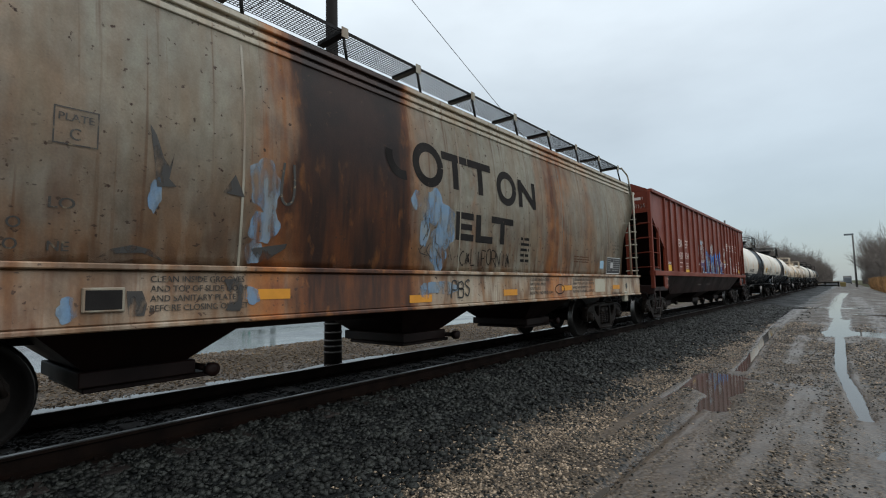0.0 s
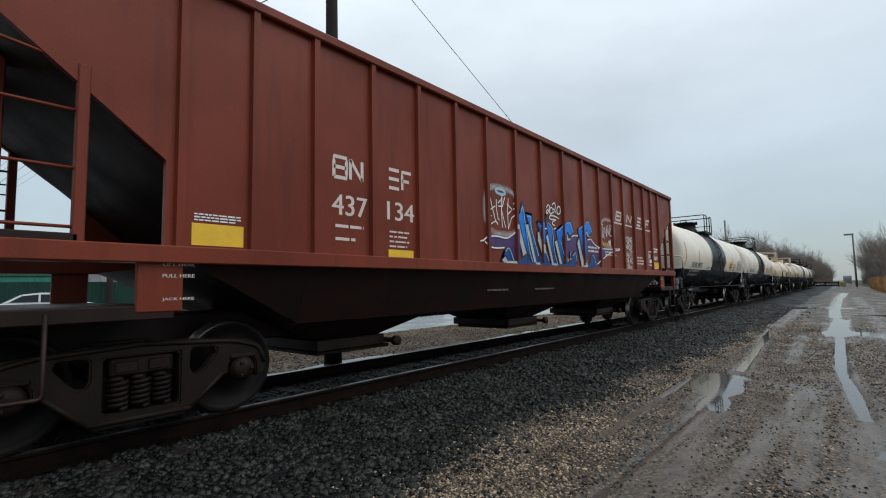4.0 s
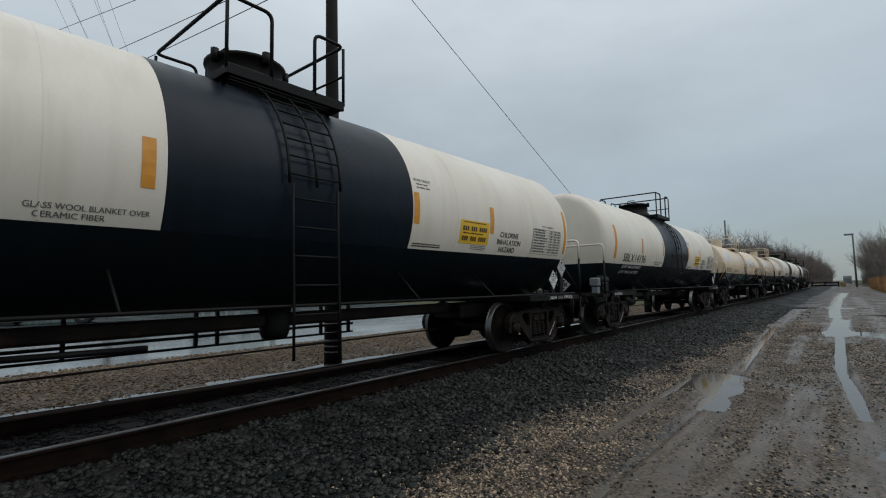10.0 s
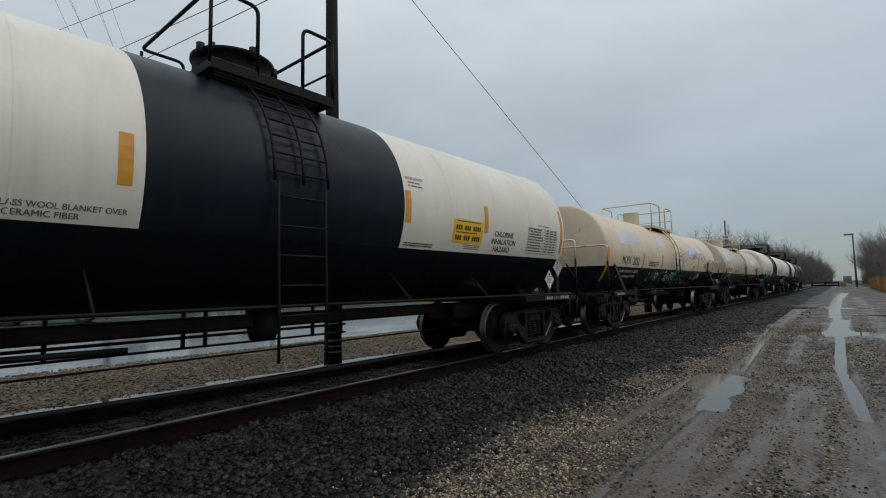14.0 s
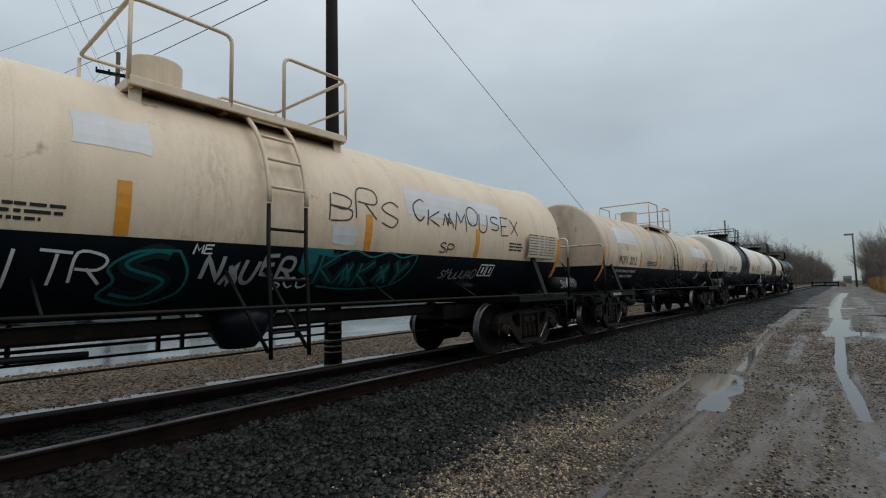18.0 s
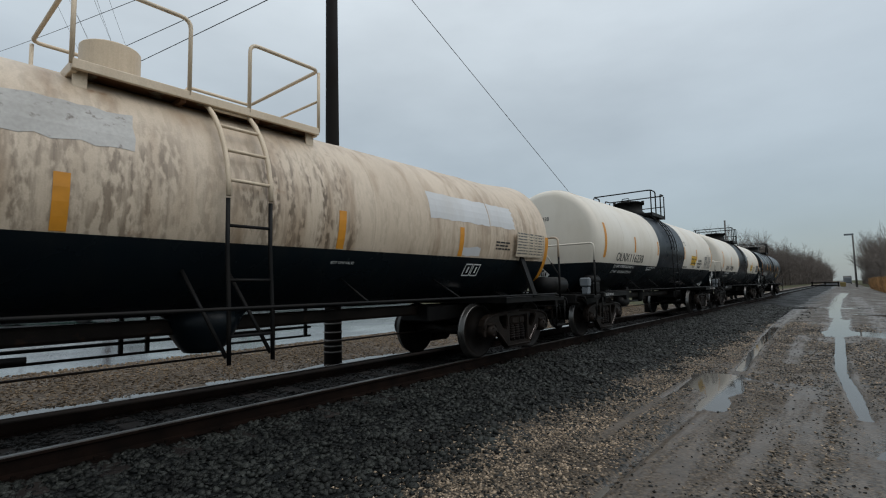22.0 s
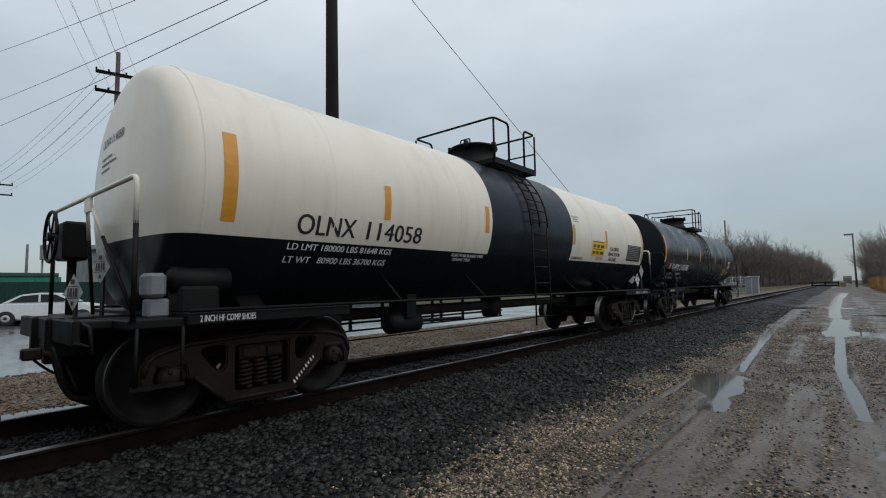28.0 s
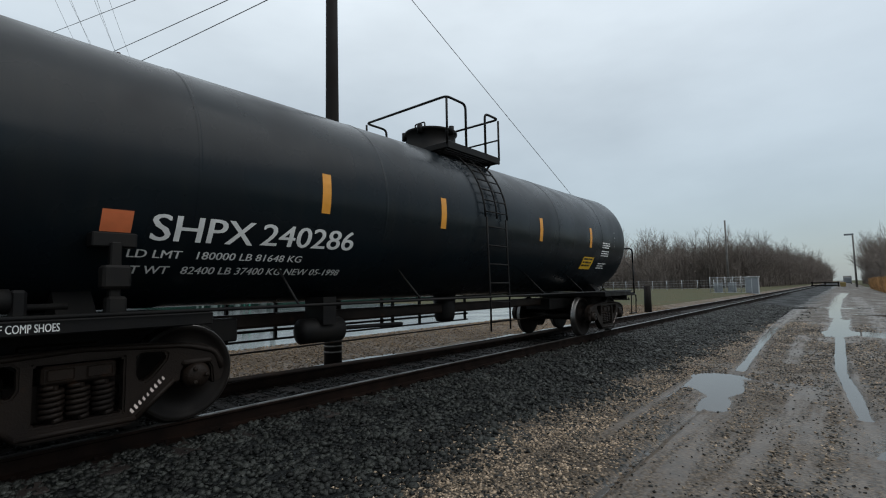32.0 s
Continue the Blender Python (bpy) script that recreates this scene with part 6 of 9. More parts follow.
# ---- tank cars ----
def tank_car(at, label, r, zc, seam, split, upper, band, tc, half, pull0, pull1, metal, rail_in=0.31, group="tank cars"):
    car = thing("tank_car", label, "tank car", at, group)
    # the shell, its paint parted along a level line and at the dark middle band
    q = BM()
    prof = [(-seam - a, b_) for a, b_ in head_profile(r)]
    if HEADS[r][2]:
        prof += [(-seam + 0.30 * k, r + HEADS[r][2] * (1 - k / 4) ** 1.6) for k in range(1, 4)]
    prof += [(-seam + 1.2, r), (0, r)]
    prof += [(-a, b_) for a, b_ in prof[-2::-1]]
    lathe(q, prof, 72, "y", centre=(0, 0, zc))
    bmesh.ops.bisect_plane(q, geom=q.verts[:] + q.edges[:] + q.faces[:], plane_co=(0, 0, split), plane_no=(0, 0, 1))
    if band:
        for y in (-band, band):
            bmesh.ops.bisect_plane(q, geom=q.verts[:] + q.edges[:] + q.faces[:], plane_co=(0, y, 0), plane_no=(0, 1, 0))
    for f in q.faces:
        c = f.calc_center_median()
        f.material_index = 1 if c.z < split else (2 if band and abs(c.y) < band else 0)
        f.smooth = True
    shell = part("tank_shell", q, [upper, BLACK, BAND], car, "jacketed cylindrical tank with domed ends")
    # jacket seams stand slightly proud
    for y in (-seam, -4.78, -2.4, 2.57, 4.9, seam) if metal is IRON else (-4.75, -2.05, 1.95, 4.6):
        q = BM()
        n = 60
        low_ = -24 if split < 0.5 else math.degrees(math.asin((split - zc) / r)) + 0.6
        for k in range(n + 1):
            a = radians(low_ + (180 - 2 * low_) * k / n)
            for rr, yy in ((r + 0.001, y - 0.018), (r + 0.006, y), (r + 0.001, y + 0.018)):
                q.verts.new((rr * math.cos(a), yy, zc + rr * math.sin(a)))
        q.verts.ensure_lookup_table()
        for k in range(n):
            for j in range(2):
                f = q.faces.new((q.verts[3 * k + j], q.verts[3 * k + j + 1], q.verts[3 * k + j + 4], q.verts[3 * k + j + 3]))
                f.smooth = True
        part("jacket_seam", q, upper, shell)
    q = BM()
    prism(q, [(-0.10, r + zc - 0.02), (0.10, r + zc - 0.02), (0.07, r + zc + 0.012), (-0.07, r + zc + 0.012)], "y", -seam + 0.1, -1.4)
    prism(q, [(-0.10, r + zc - 0.02), (0.10, r + zc - 0.02), (0.07, r + zc + 0.012), (-0.07, r + zc + 0.012)], "y", 1.4, seam - 0.1)
    part("ridge_strip", q, upper, shell)
    # frame: stub sills, bolsters and end decks
    for s in (-1, 1):
        q = BM()
        box(q, -0.33, 0.33, s * 3.9, s * half, 0.66, 0.93, 0.02)
        part("stub_sill", q, IRON, car)
        q = BM()
        box(q, -1.34, 1.34, s * (tc + 0.90), s * (half - 0.28), 0.94, 1.02, 0.01)
        box(q, -1.0, 1.0, s * (half - 0.28), s * half, 0.945, 1.015, 0.01)
        box(q, -1.02, 1.02, s * (half - 0.05), s * (half + 0.01), 0.82, 1.025, 0.01)
        part("end_deck", q, IRON, car, "black steel end platform")
        q = BM()
        box(q, -1.40, 1.40, s * (tc - 0.9), s * (tc + 0.90), 0.95, 1.06, 0.01)
        for k in (-1, 1):
            prism(q, [(k * 0.5, 0.9), (k * 0.95, 0.95), (k * 0.95, 1.0), (k * r * 0.50, zc - 0.84 * r), (k * r * 0.4, zc - 0.90 * r)], "y", s * (tc - 0.14), s * (tc + 0.14))
        part("bolster", q, IRON, car, "black body bolster and saddle under the tank")
        for k in ((-1, 1) if metal is not IRON else ()):
            q = BM()
            prism(q, [(k * 1.36, 1.03), (k * 1.42, 1.03), (k * (r * 0.93 + 0.03), zc - 0.30 * r), (k * (r * 0.93 - 0.03), zc - 0.30 * r)], "y", s * (tc + 0.02), s * (tc + 0.16))
            part("gusset", q, IRON, car)
        for k in (-1, 1):
            q = BM()
            box(q, k * 1.30, k * 1.38, s * (half - 0.72), s * (half - 0.32), 0.44, 0.47)
            step = part("step", q, IRON, car)
            for yy in (half - 0.70, half - 0.34):
                q = BM()
                sweep(q, [(k * 1.36, s * yy, 0.46), (k * 1.38, s * yy, 0.95)], 0.016, 6)
                part("step_strap", q, IRON, step)
        truck(car, s * tc)
        coupler(car, s * half, s * (pull0 if s < 0 else pull1))
        # end railing of bent pipe
        q = BM()
        ze = 2.23
        yh = s * (half - rail_in)
        sweep(q, rounded([(1.37, yh, 1.82), (1.37, yh, ze), (-1.37, yh, ze), (-1.37, yh, 1.82)], 0.10), 0.022, 8)
        box(q, -0.10, 0.10, yh - 0.012, yh + 0.012, ze - 0.16, ze)
        for k in (-1, 1):
            sweep(q, [(k * 0.05, yh, ze - 0.06), (k * 0.23, yh - s * 0.07, ze - 0.42)], 0.020, 6)
        hoop = part("end_railing", q, upper, car, "bent pipe end railing")
        for k in (-1, 1):
            q = BM()
            sweep(q, [(k * 1.37, yh, 1.84), (k * 1.37, yh, 1.0)], 0.022, 7)
            part("railing_leg", q, IRON, hoop)
            q = BM()
            sweep(q, [(k * 0.23, yh - s * 0.07, ze - 0.42), (k * 0.66, yh - s * 0.24, 1.0)], 0.020, 6)
            part("railing_brace", q, IRON, hoop)
    # handrails along both sides
    for k in (-1, 1):
        q = BM()
        sweep(q, [(k * 1.43, -tc - 0.9, 1.08), (k * 1.43, tc + 0.9, 1.08)], 0.018, 7)
        rail = part("side_handrail", q, IRON, car, "thin black pipe handrail along the tank")
        for y in (-3.8, -1.9, 1.6, 3.4):
            q = BM()
            sweep(q, [(k * 1.43, y, 1.08), (k * (r * 0.72), y + 0.02, zc - r * 0.66)], 0.014, 6)
            part("bracket", q, IRON, rail)
    q = BM()
    sweep(q, [(-1.2, -3.9, 0.62), (-1.2, 2.6, 0.62)], 0.022, 6)
    sweep(q, [(-1.2, -3.9, 0.475), (-1.2, 2.6, 0.475)], 0.018, 6)
    low = part("brake_rigging", q, IRON, car, "low black pipes and hangers under the far side")
    for y in (-3.3, -2.5, -1.7, -0.2, 0.1, 0.9, 1.9, 2.5):
        q = BM()
        box(q, -1.225, -1.175, y - 0.022, y + 0.022, 0.46, zc - r * 0.62)
        part("hanger", q, IRON, low)
    q = BM()
    lathe(q, [(-0.35, 0.05), (-0.3, 0.16), (0.3, 0.16), (0.35, 0.05)], 16, "y", centre=(0.55, -2.9, 0.72))
    sweep(q, [(0.55, -2.5, 0.72), (0.55, -1.4, 0.70)], 0.03, 6)
    box(q, 0.35, 0.75, -3.0, -2.8, 0.80, 1.15)
    part("brake_cylinder", q, IRON, car)
    q = BM()
    lathe(q, [(0.62, 0.10), (0.62, 0.16), (0.70, 0.19), (zc - r + 0.05, 0.22)], 16, "z", centre=(0, 0.3, 0))
    part("bottom_outlet", q, IRON, car)
    return car


def dome(car, r, zc, metal, bonnet_mat, tall, along=0.0, up=0.0):
    """Manway bonnet, platform and its railings."""
    z0 = zc + r + up
    before = set(car.children)
    q = BM()
    drum = [(-0.25, 0.52), (0.05, 0.52), (0.10, 0.46), (0.36, 0.46), (0.37, 0.50), (0.41, 0.50), (0.44, 0.42), (0.47, 0.10)]
    if not tall:
        drum = [(-0.40, 0.38), (-0.20, 0.38), (-0.185, 0.37), (-0.18, 0.275), (0.445, 0.275), (0.455, 0.268), (0.46, 0.05)]
    lathe(q, drum, 28 if tall else 40, "z", centre=(0, -0.15 if tall else -0.74, z0), smooth=tall)
    bon = part("manway_bonnet", q, bonnet_mat, car, "round manway bonnet with a hinged lid", smooth=tall)
    if tall:
        q = BM()
        sweep(q, rounded([(0.12, -0.45, z0 + 0.42), (0.12, -0.45, z0 + 0.55), (-0.12, -0.45, z0 + 0.55), (-0.12, -0.45, z0 + 0.42)], 0.04), 0.014, 6)
        part("lid_handle", q, metal, bon)
        for k in range(5):
            a = k * 1.256
            q = BM()
            lathe(q, [(0.30, 0.01), (0.30, 0.05), (0.45, 0.05), (0.45, 0.01)], 8, "z", centre=(0.5 * math.cos(a), -0.15 + 0.5 * math.sin(a), z0))
            part("lid_bolt", q, metal, bon)
    if tall:
        edge, y0, y1, l0, l1, zp, ht, mid = 0.97, -0.88, 0.66, -0.36, 0.22, z0 - 0.13, 0.80, 0.60
    else:
        edge, y0, y1, l0, l1, zp, ht, mid = 0.84, -1.25, 1.28, -0.28, 0.36, z0 - 0.13, 0.80, 0.34
    q = BM()
    for s in (-1, 1):
        box(q, s * edge, s * (edge + 0.04), y0, y1, zp - (0.07 if tall else 0.045), zp + (0.05 if tall else 0.045), 0.006)
        box(q, s * mid, s * (mid + 0.04), y0 + 0.02, y1 - 0.02, zp - 0.05, zp + 0.03)
    for y in (y0, y1 - 0.05):
        box(q, -edge, edge, y, y + 0.05, zp - 0.06, zp + 0.04, 0.006)
    plat = part("platform", q, metal, car, "steel platform frame round the manway")
    n = int((edge - mid) / 0.075)
    for s in (-1, 1):
        for k in range(n):
            x = s * (mid + 0.055 + 0.075 * k)
            q = BM()
            box(q, x, x + 0.045, y0 + 0.05, y1 - 0.05, zp, zp + 0.028)
            part("slat", q, metal, plat)
    for x in (-edge + 0.06, edge - 0.06):
        for y in (y0 + 0.08, y1 - 0.08):
            q = BM()
            if tall:
                sweep(q, [(x, y, zp), (x * 0.82, y, zc + math.sqrt(r * r - (0.82 * x) ** 2) - 0.01)], 0.022, 6)
            else:
                box(q, x - 0.012, x + 0.012, y - 0.055, y + 0.055, zc + math.sqrt(r * r - x * x) - 0.02, zp + 0.02, 0.004)
            part("platform_leg", q, metal, plat)
    if not tall:
        # rusty deck sheet, its cross angles, and a second nozzle under it
        for s in (-1, 1):
            q = BM()
            box(q, s * 0.30, s * (edge - 0.002), y0 + 0.05, y1 - 0.05, zp - 0.016, zp - 0.006)
            part("deck_sheet", q, RUSTEDGE, plat, "rusty underside of the deck")
        for y in (-0.35, 0.45):
            q = BM()
            box(q, -edge + 0.01, edge - 0.01, y, y + 0.05, zp - 0.07, zp - 0.018)
            part("deck_angle", q, RUSTEDGE, plat)
        q = BM()
        lathe(q, [(-0.40, 0.33), (-0.20, 0.33), (-0.19, 0.31), (-0.185, 0.05)], 32, "z", centre=(0, 0.12, z0))
        part("nozzle", q, metal, car, "short round nozzle under the deck")
    for s, y, leg in ((-1, y0, l0), (1, y1, l1)):
        q = BM()
        x = edge + 0.02
        sweep(q, rounded([(-x, leg, zp), (-x, leg, zp + ht), (-x, y, zp + ht), (x, y, zp + ht), (x, leg, zp + ht), (x, leg, zp)], 0.10), 0.022, 8)
        rail = part("railing", q, metal, plat, "bent pipe safety railing")
        for k in (-1, 1):
            q = BM()
            sweep(q, [(k * x, y, zp), (k * x, y, zp + ht - 0.03)], 0.020, 7)
            part("post", q, metal, rail)
        if s > 0:
            q = BM()
            sweep(q, [(-x, y, zp + ht * 0.5), (x, y, zp + ht * 0.5)], 0.016, 6)
            part("mid_bar", q, metal, rail)
    # ladder over the side
    path = []
    off = 0.07 if tall else 0.11
    for k in range(8):
        a = radians(58 - 58 * k / 7)
        path.append(((r + off) * math.cos(a), zc + (r + off) * math.sin(a)))
    if tall:
        ladder(car, (-0.40, -0.06, 0.26), path, 7)
        ladder(car, (-0.36, 0.22), [path[-1], (r + 0.08, zc - 0.6), (r + 0.10, 1.1), (r + 0.10, 0.52)], 6)
    else:
        ladder(car, (-0.07, 0.38), path, 4, 0.026, CREAM, "cream painted ladder")
        ladder(car, (-0.07, 0.38), [(r + 0.10, zc - 0.02), (r + 0.10, zc - 0.5), (r + 0.15, 1.1), (r + 0.17, 0.55)], 3, 0.022)
        for y in (-0.07, 0.38):
            q = BM()
            sweep(q, [(r * 0.80, y - 0.28, zc - r * 0.60), (r + 0.16, y - 0.02, 0.62)], 0.020, 6)
            part("ladder_brace", q, IRON, car)
    for ob in car.children:
        if ob not in before:
            ob.matrix_basis = pose(0, along, 0)
    return plat


def chlorine_car(u, name_text, load, light, pull0, pull1, at_mark, at_num, first, second):
    r, zc, seam, split = 1.37, 2.37, 6.27, 1.79
    car = tank_car(pose(XT, u, ZR), "white tank car with black belly and black middle band", r, zc, seam, split, WHITE, 1.56, 5.52, 7.15, pull0, pull1, IRON)
    dome(car, r, zc, IRON, IRON, True)
    side = barrel(r, zc)
    patch(car, first, first + 0.14, 1.92, 2.79, AMBER, side, 0.004, "reflector_stripe", "amber reflective stripe")
    for y in (second, -1.71, 1.63, 3.48):
        patch(car, y - 0.05, y + 0.06, 2.13, 2.57, AMBER, side, 0.004, "reflector_stripe", "amber reflective stripe")
    mark, num = name_text
    text_part(car, mark, *at_mark, 1.86, 2.08, LETTER_BLACK, side)
    text_part(car, num, *at_num, 1.86, 2.08, LETTER_BLACK, side)
    shift = -0.15 if num == "114058" else 0.0
    text_part(car, load, -5.18 + shift, -3.62 + shift, 1.69, 1.76, LETTER_WHITE, side, cut=1)
    text_part(car, light, -5.18 + shift, -3.66 + shift, 1.55, 1.62, LETTER_WHITE, side, cut=1)
    low_print = num.startswith("11")
    zp_, ink = (1.72, LETTER_WHITE) if low_print else (1.89, PRINTGREY)
    text_part(car, "GLASS WOOL BLANKET OVER", -2.50, -1.66, zp_, zp_ + 0.045, ink, side, cut=1)
    text_part(car, "CERAMIC FIBER", -2.44, -1.98, zp_ - 0.065, zp_ - 0.02, ink, side, cut=1)
    bars(car, 1.62, 2.25, 1.81, 1.87, 2, LETTER_BLACK, side, 13)
    text_part(car, "2 INCH HF COMP SHOES", -6.32, -5.79, 0.975, 1.035, LETTER_WHITE, flat_side(1.402), cut=1)
    text_part(car, "2 INCH HF", 5.36, 5.65, 0.975, 1.035, LETTER_WHITE, flat_side(1.402), cut=1)
    text_part(car, "COMP SHOES", 5.98, 6.36, 0.975, 1.035, LETTER_WHITE, flat_side(1.402), cut=1)
    patch(car, 5.71, 5.94, 0.97, 1.035, DIMPRINT, flat_side(1.402), 0.004, "name_plate", "small dull plate on the deck edge", rows=1)
    patch(car, 2.63, 3.40, 1.93, 2.29, YELLOW, side, 0.004, "emergency_decal", "yellow decal with dark print")
    digits(car, 2.69, 3.34, 2.13, 2.20, 12, DECALINK, side), digits(car, 2.69, 3.34, 1.975, 2.045, 12, DECALINK, side)
    bars(car, 2.70, 3.33, 2.245, 2.27, 1, DECALINK, side, 4, 0.007, gap=0.6), bars(car, 2.70, 3.33, 2.072, 2.10, 1, DECALINK, side, 6, 0.007, gap=0.6)
    for k, word in enumerate(("CHLORINE", "INHALATION", "HAZARD")):
        text_part(car, word, 3.68 + (0.07, 0, 0.09)[k], 3.68 + (0.66, 0.76, 0.60)[k], 2.09 - 0.125 * k, 2.18 - 0.125 * k, LETTER_BLACK, side, cut=1)
    patch(car, 6.17, 6.28, 1.91, 2.80, AMBER, side, 0.004, "reflector_stripe", "amber reflective stripe")
    dark_table = num == "114058"
    if dark_table:
        patch(car, 5.0, 6.08, 1.88, 2.31, LETTER_BLACK, side, 0.004, "data_decal", "black data panel with rows of pale print", rows=6)
        bars(car, 5.03, 6.05, 1.90, 2.29, 8, PRINTMID, side, 5, 0.007, gap=0.32)
    else:
        # a ruled table of small print
        cols, rows_ = (4.86, 5.52, 5.70, 5.86, 6.0), [1.86 + 0.053 * k for k in range(10)]
        for z in rows_:
            patch(car, cols[0], cols[-1], z - 0.003, z + 0.003, PRINTGREY, side, 0.004, "table_rule", rows=1)
        for y in cols:
            patch(car, y - 0.004, y + 0.004, rows_[0], rows_[-1], PRINTGREY, side, 0.0045, "table_rule", rows=6)
        for y0, y1, seed in ((4.88, 5.44, 5), (5.555, 5.665, 6), (5.725, 5.835, 7), (5.885, 5.975, 8)):
            bars(car, y0, y1, 1.872, 2.33, 9, PRINTGREY, side, seed, 0.004, gap=0.5)
        text_part(car, "DOT 105J500W", 5.22, 5.68, 2.37, 2.41, PRINTGREY, side, cut=1)
    bars(car, 2.95, 3.4, 1.83, 1.91, 3, PRINTGREY, side, 25, gap=0.35)
    text_part(car, "WATER CAPACITY", 1.62, 1.98, 2.74, 2.78, PRINTGREY, side, cut=1, bold=0.008)
    bars(car, 1.66, 1.96, 2.61, 2.71, 2, PRINTGREY, side, 6, gap=0.3)
    head_text(car, f"{mark} {num}", -0.68, 0.12, 2.90, 3.00, PRINTGREY, r, zc, seam)
    for k, (za, w) in enumerate(((2.74, 0.5), (2.67, 0.6), (2.60, 0.45))):
        head_bars(car, -0.62, -0.62 + w, za, za + 0.028, PRINTGREY, r, zc, seam, k)
    for y, z, pm in ((5.55, 1.36, LETTER_WHITE), (5.92, 1.60, DECAL_GREY)):
        blob(car, [(y - 0.19, z), (y, z - 0.19), (y + 0.19, z), (y, z + 0.19)], pm, flat_side(1.40), 0.0, "placard", "diamond hazard placard")
        q = BM()
        box(q, 1.33, 1.392, y - 0.07, y + 0.07, 1.0, z + 0.05, 0.01)
        part("placard_holder", q, IRON, car)
        text_part(car, "1017", y - 0.085, y + 0.085, z - 0.035, z + 0.04, LETTER_BLACK, flat_side(1.403), cut=1)
        face_ = flat_side(1.4035)
        stroke(car, [[(y - 0.165, z), (y, z - 0.165), (y + 0.165, z), (y, z + 0.165), (y - 0.165, z), (y - 0.15, z - 0.015)]], 0.008, LETTER_BLACK, face_, 0.0, "placard_border")
        for zb in (z - 0.052, z + 0.058):
            w_ = 0.158 - abs(zb - z)
            patch(car, y - w_, y + w_, zb - 0.005, zb + 0.005, LETTER_BLACK, face_, 0.0, "placard_rule", rows=1)
        text_part(car, "2", y - 0.016, y + 0.016, z - 0.125, z - 0.075, LETTER_BLACK, face_, 0.0, cut=1)
        blob(car, [(y + 0.036 * math.cos(a * math.pi / 6), z + 0.10 + 0.028 * math.sin(a * math.pi / 6)) for a in range(12)], LETTER_BLACK, face_, 0.0, "placard_symbol", cut=0)
    for x, y, z in ((0.38, -7.02, 1.26), (-0.05, -6.70, 1.52)):
        q = BM()
        q.faces.new([q.verts.new((x + a, y + 0.2 * a, z + b_)) for a, b_ in ((-0.17, 0), (0, -0.17), (0.17, 0), (0, 0.17))])
        bmesh.ops.solidify(q, geom=q.faces[:], thickness=0.006)
        card = part("placard", q, LETTER_WHITE, car, "diamond hazard placard")
        q = BM()
        for x0, x1, z0, z1 in ((-0.085, -0.06, -0.04, 0.04), (-0.045, -0.005, -0.04, 0.04), (0.015, 0.035, -0.04, 0.04), (0.05, 0.085, -0.04, 0.04), (-0.115, 0.115, -0.056, -0.050), (-0.115, 0.115, 0.052, 0.058), (-0.02, 0.02, -0.12, -0.08), (-0.035, 0.035, 0.075, 0.12)):
            q.faces.new([q.verts.new((x + a, y + 0.2 * a - 0.009, z + b_)) for a, b_ in ((x0, z0), (x1, z0), (x1, z1), (x0, z1))])
        part("placard_print", q, LETTER_BLACK, card)
        q = BM()
        box(q, x - 0.05, x + 0.05, y + 0.012, y + 0.03, 1.0, z + 0.02, 0.004)
        part("placard_holder", q, IRON, car)
    q = BM()
    box(q, 0.86, 1.16, -6.40, -6.02, 1.04, 1.30, 0.03)
    lathe(q, [(-0.34, 0.05), (-0.30, 0.13), (0.22, 0.13), (0.26, 0.05)], 12, "y", centre=(1.0, -6.12, 1.36))
    valve = part("brake_valve", q, IRON, car, "black brake valve on the end deck")
    q = BM()
    box(q, 0.90, 1.14, -6.66, -6.50, 1.20, 1.42, 0.03)
    box(q, 0.94, 1.10, -6.64, -6.46, 1.02, 1.19, 0.02)
    part("valve_body", q, STEELGREY, valve, "pale worn valve body")
    return car


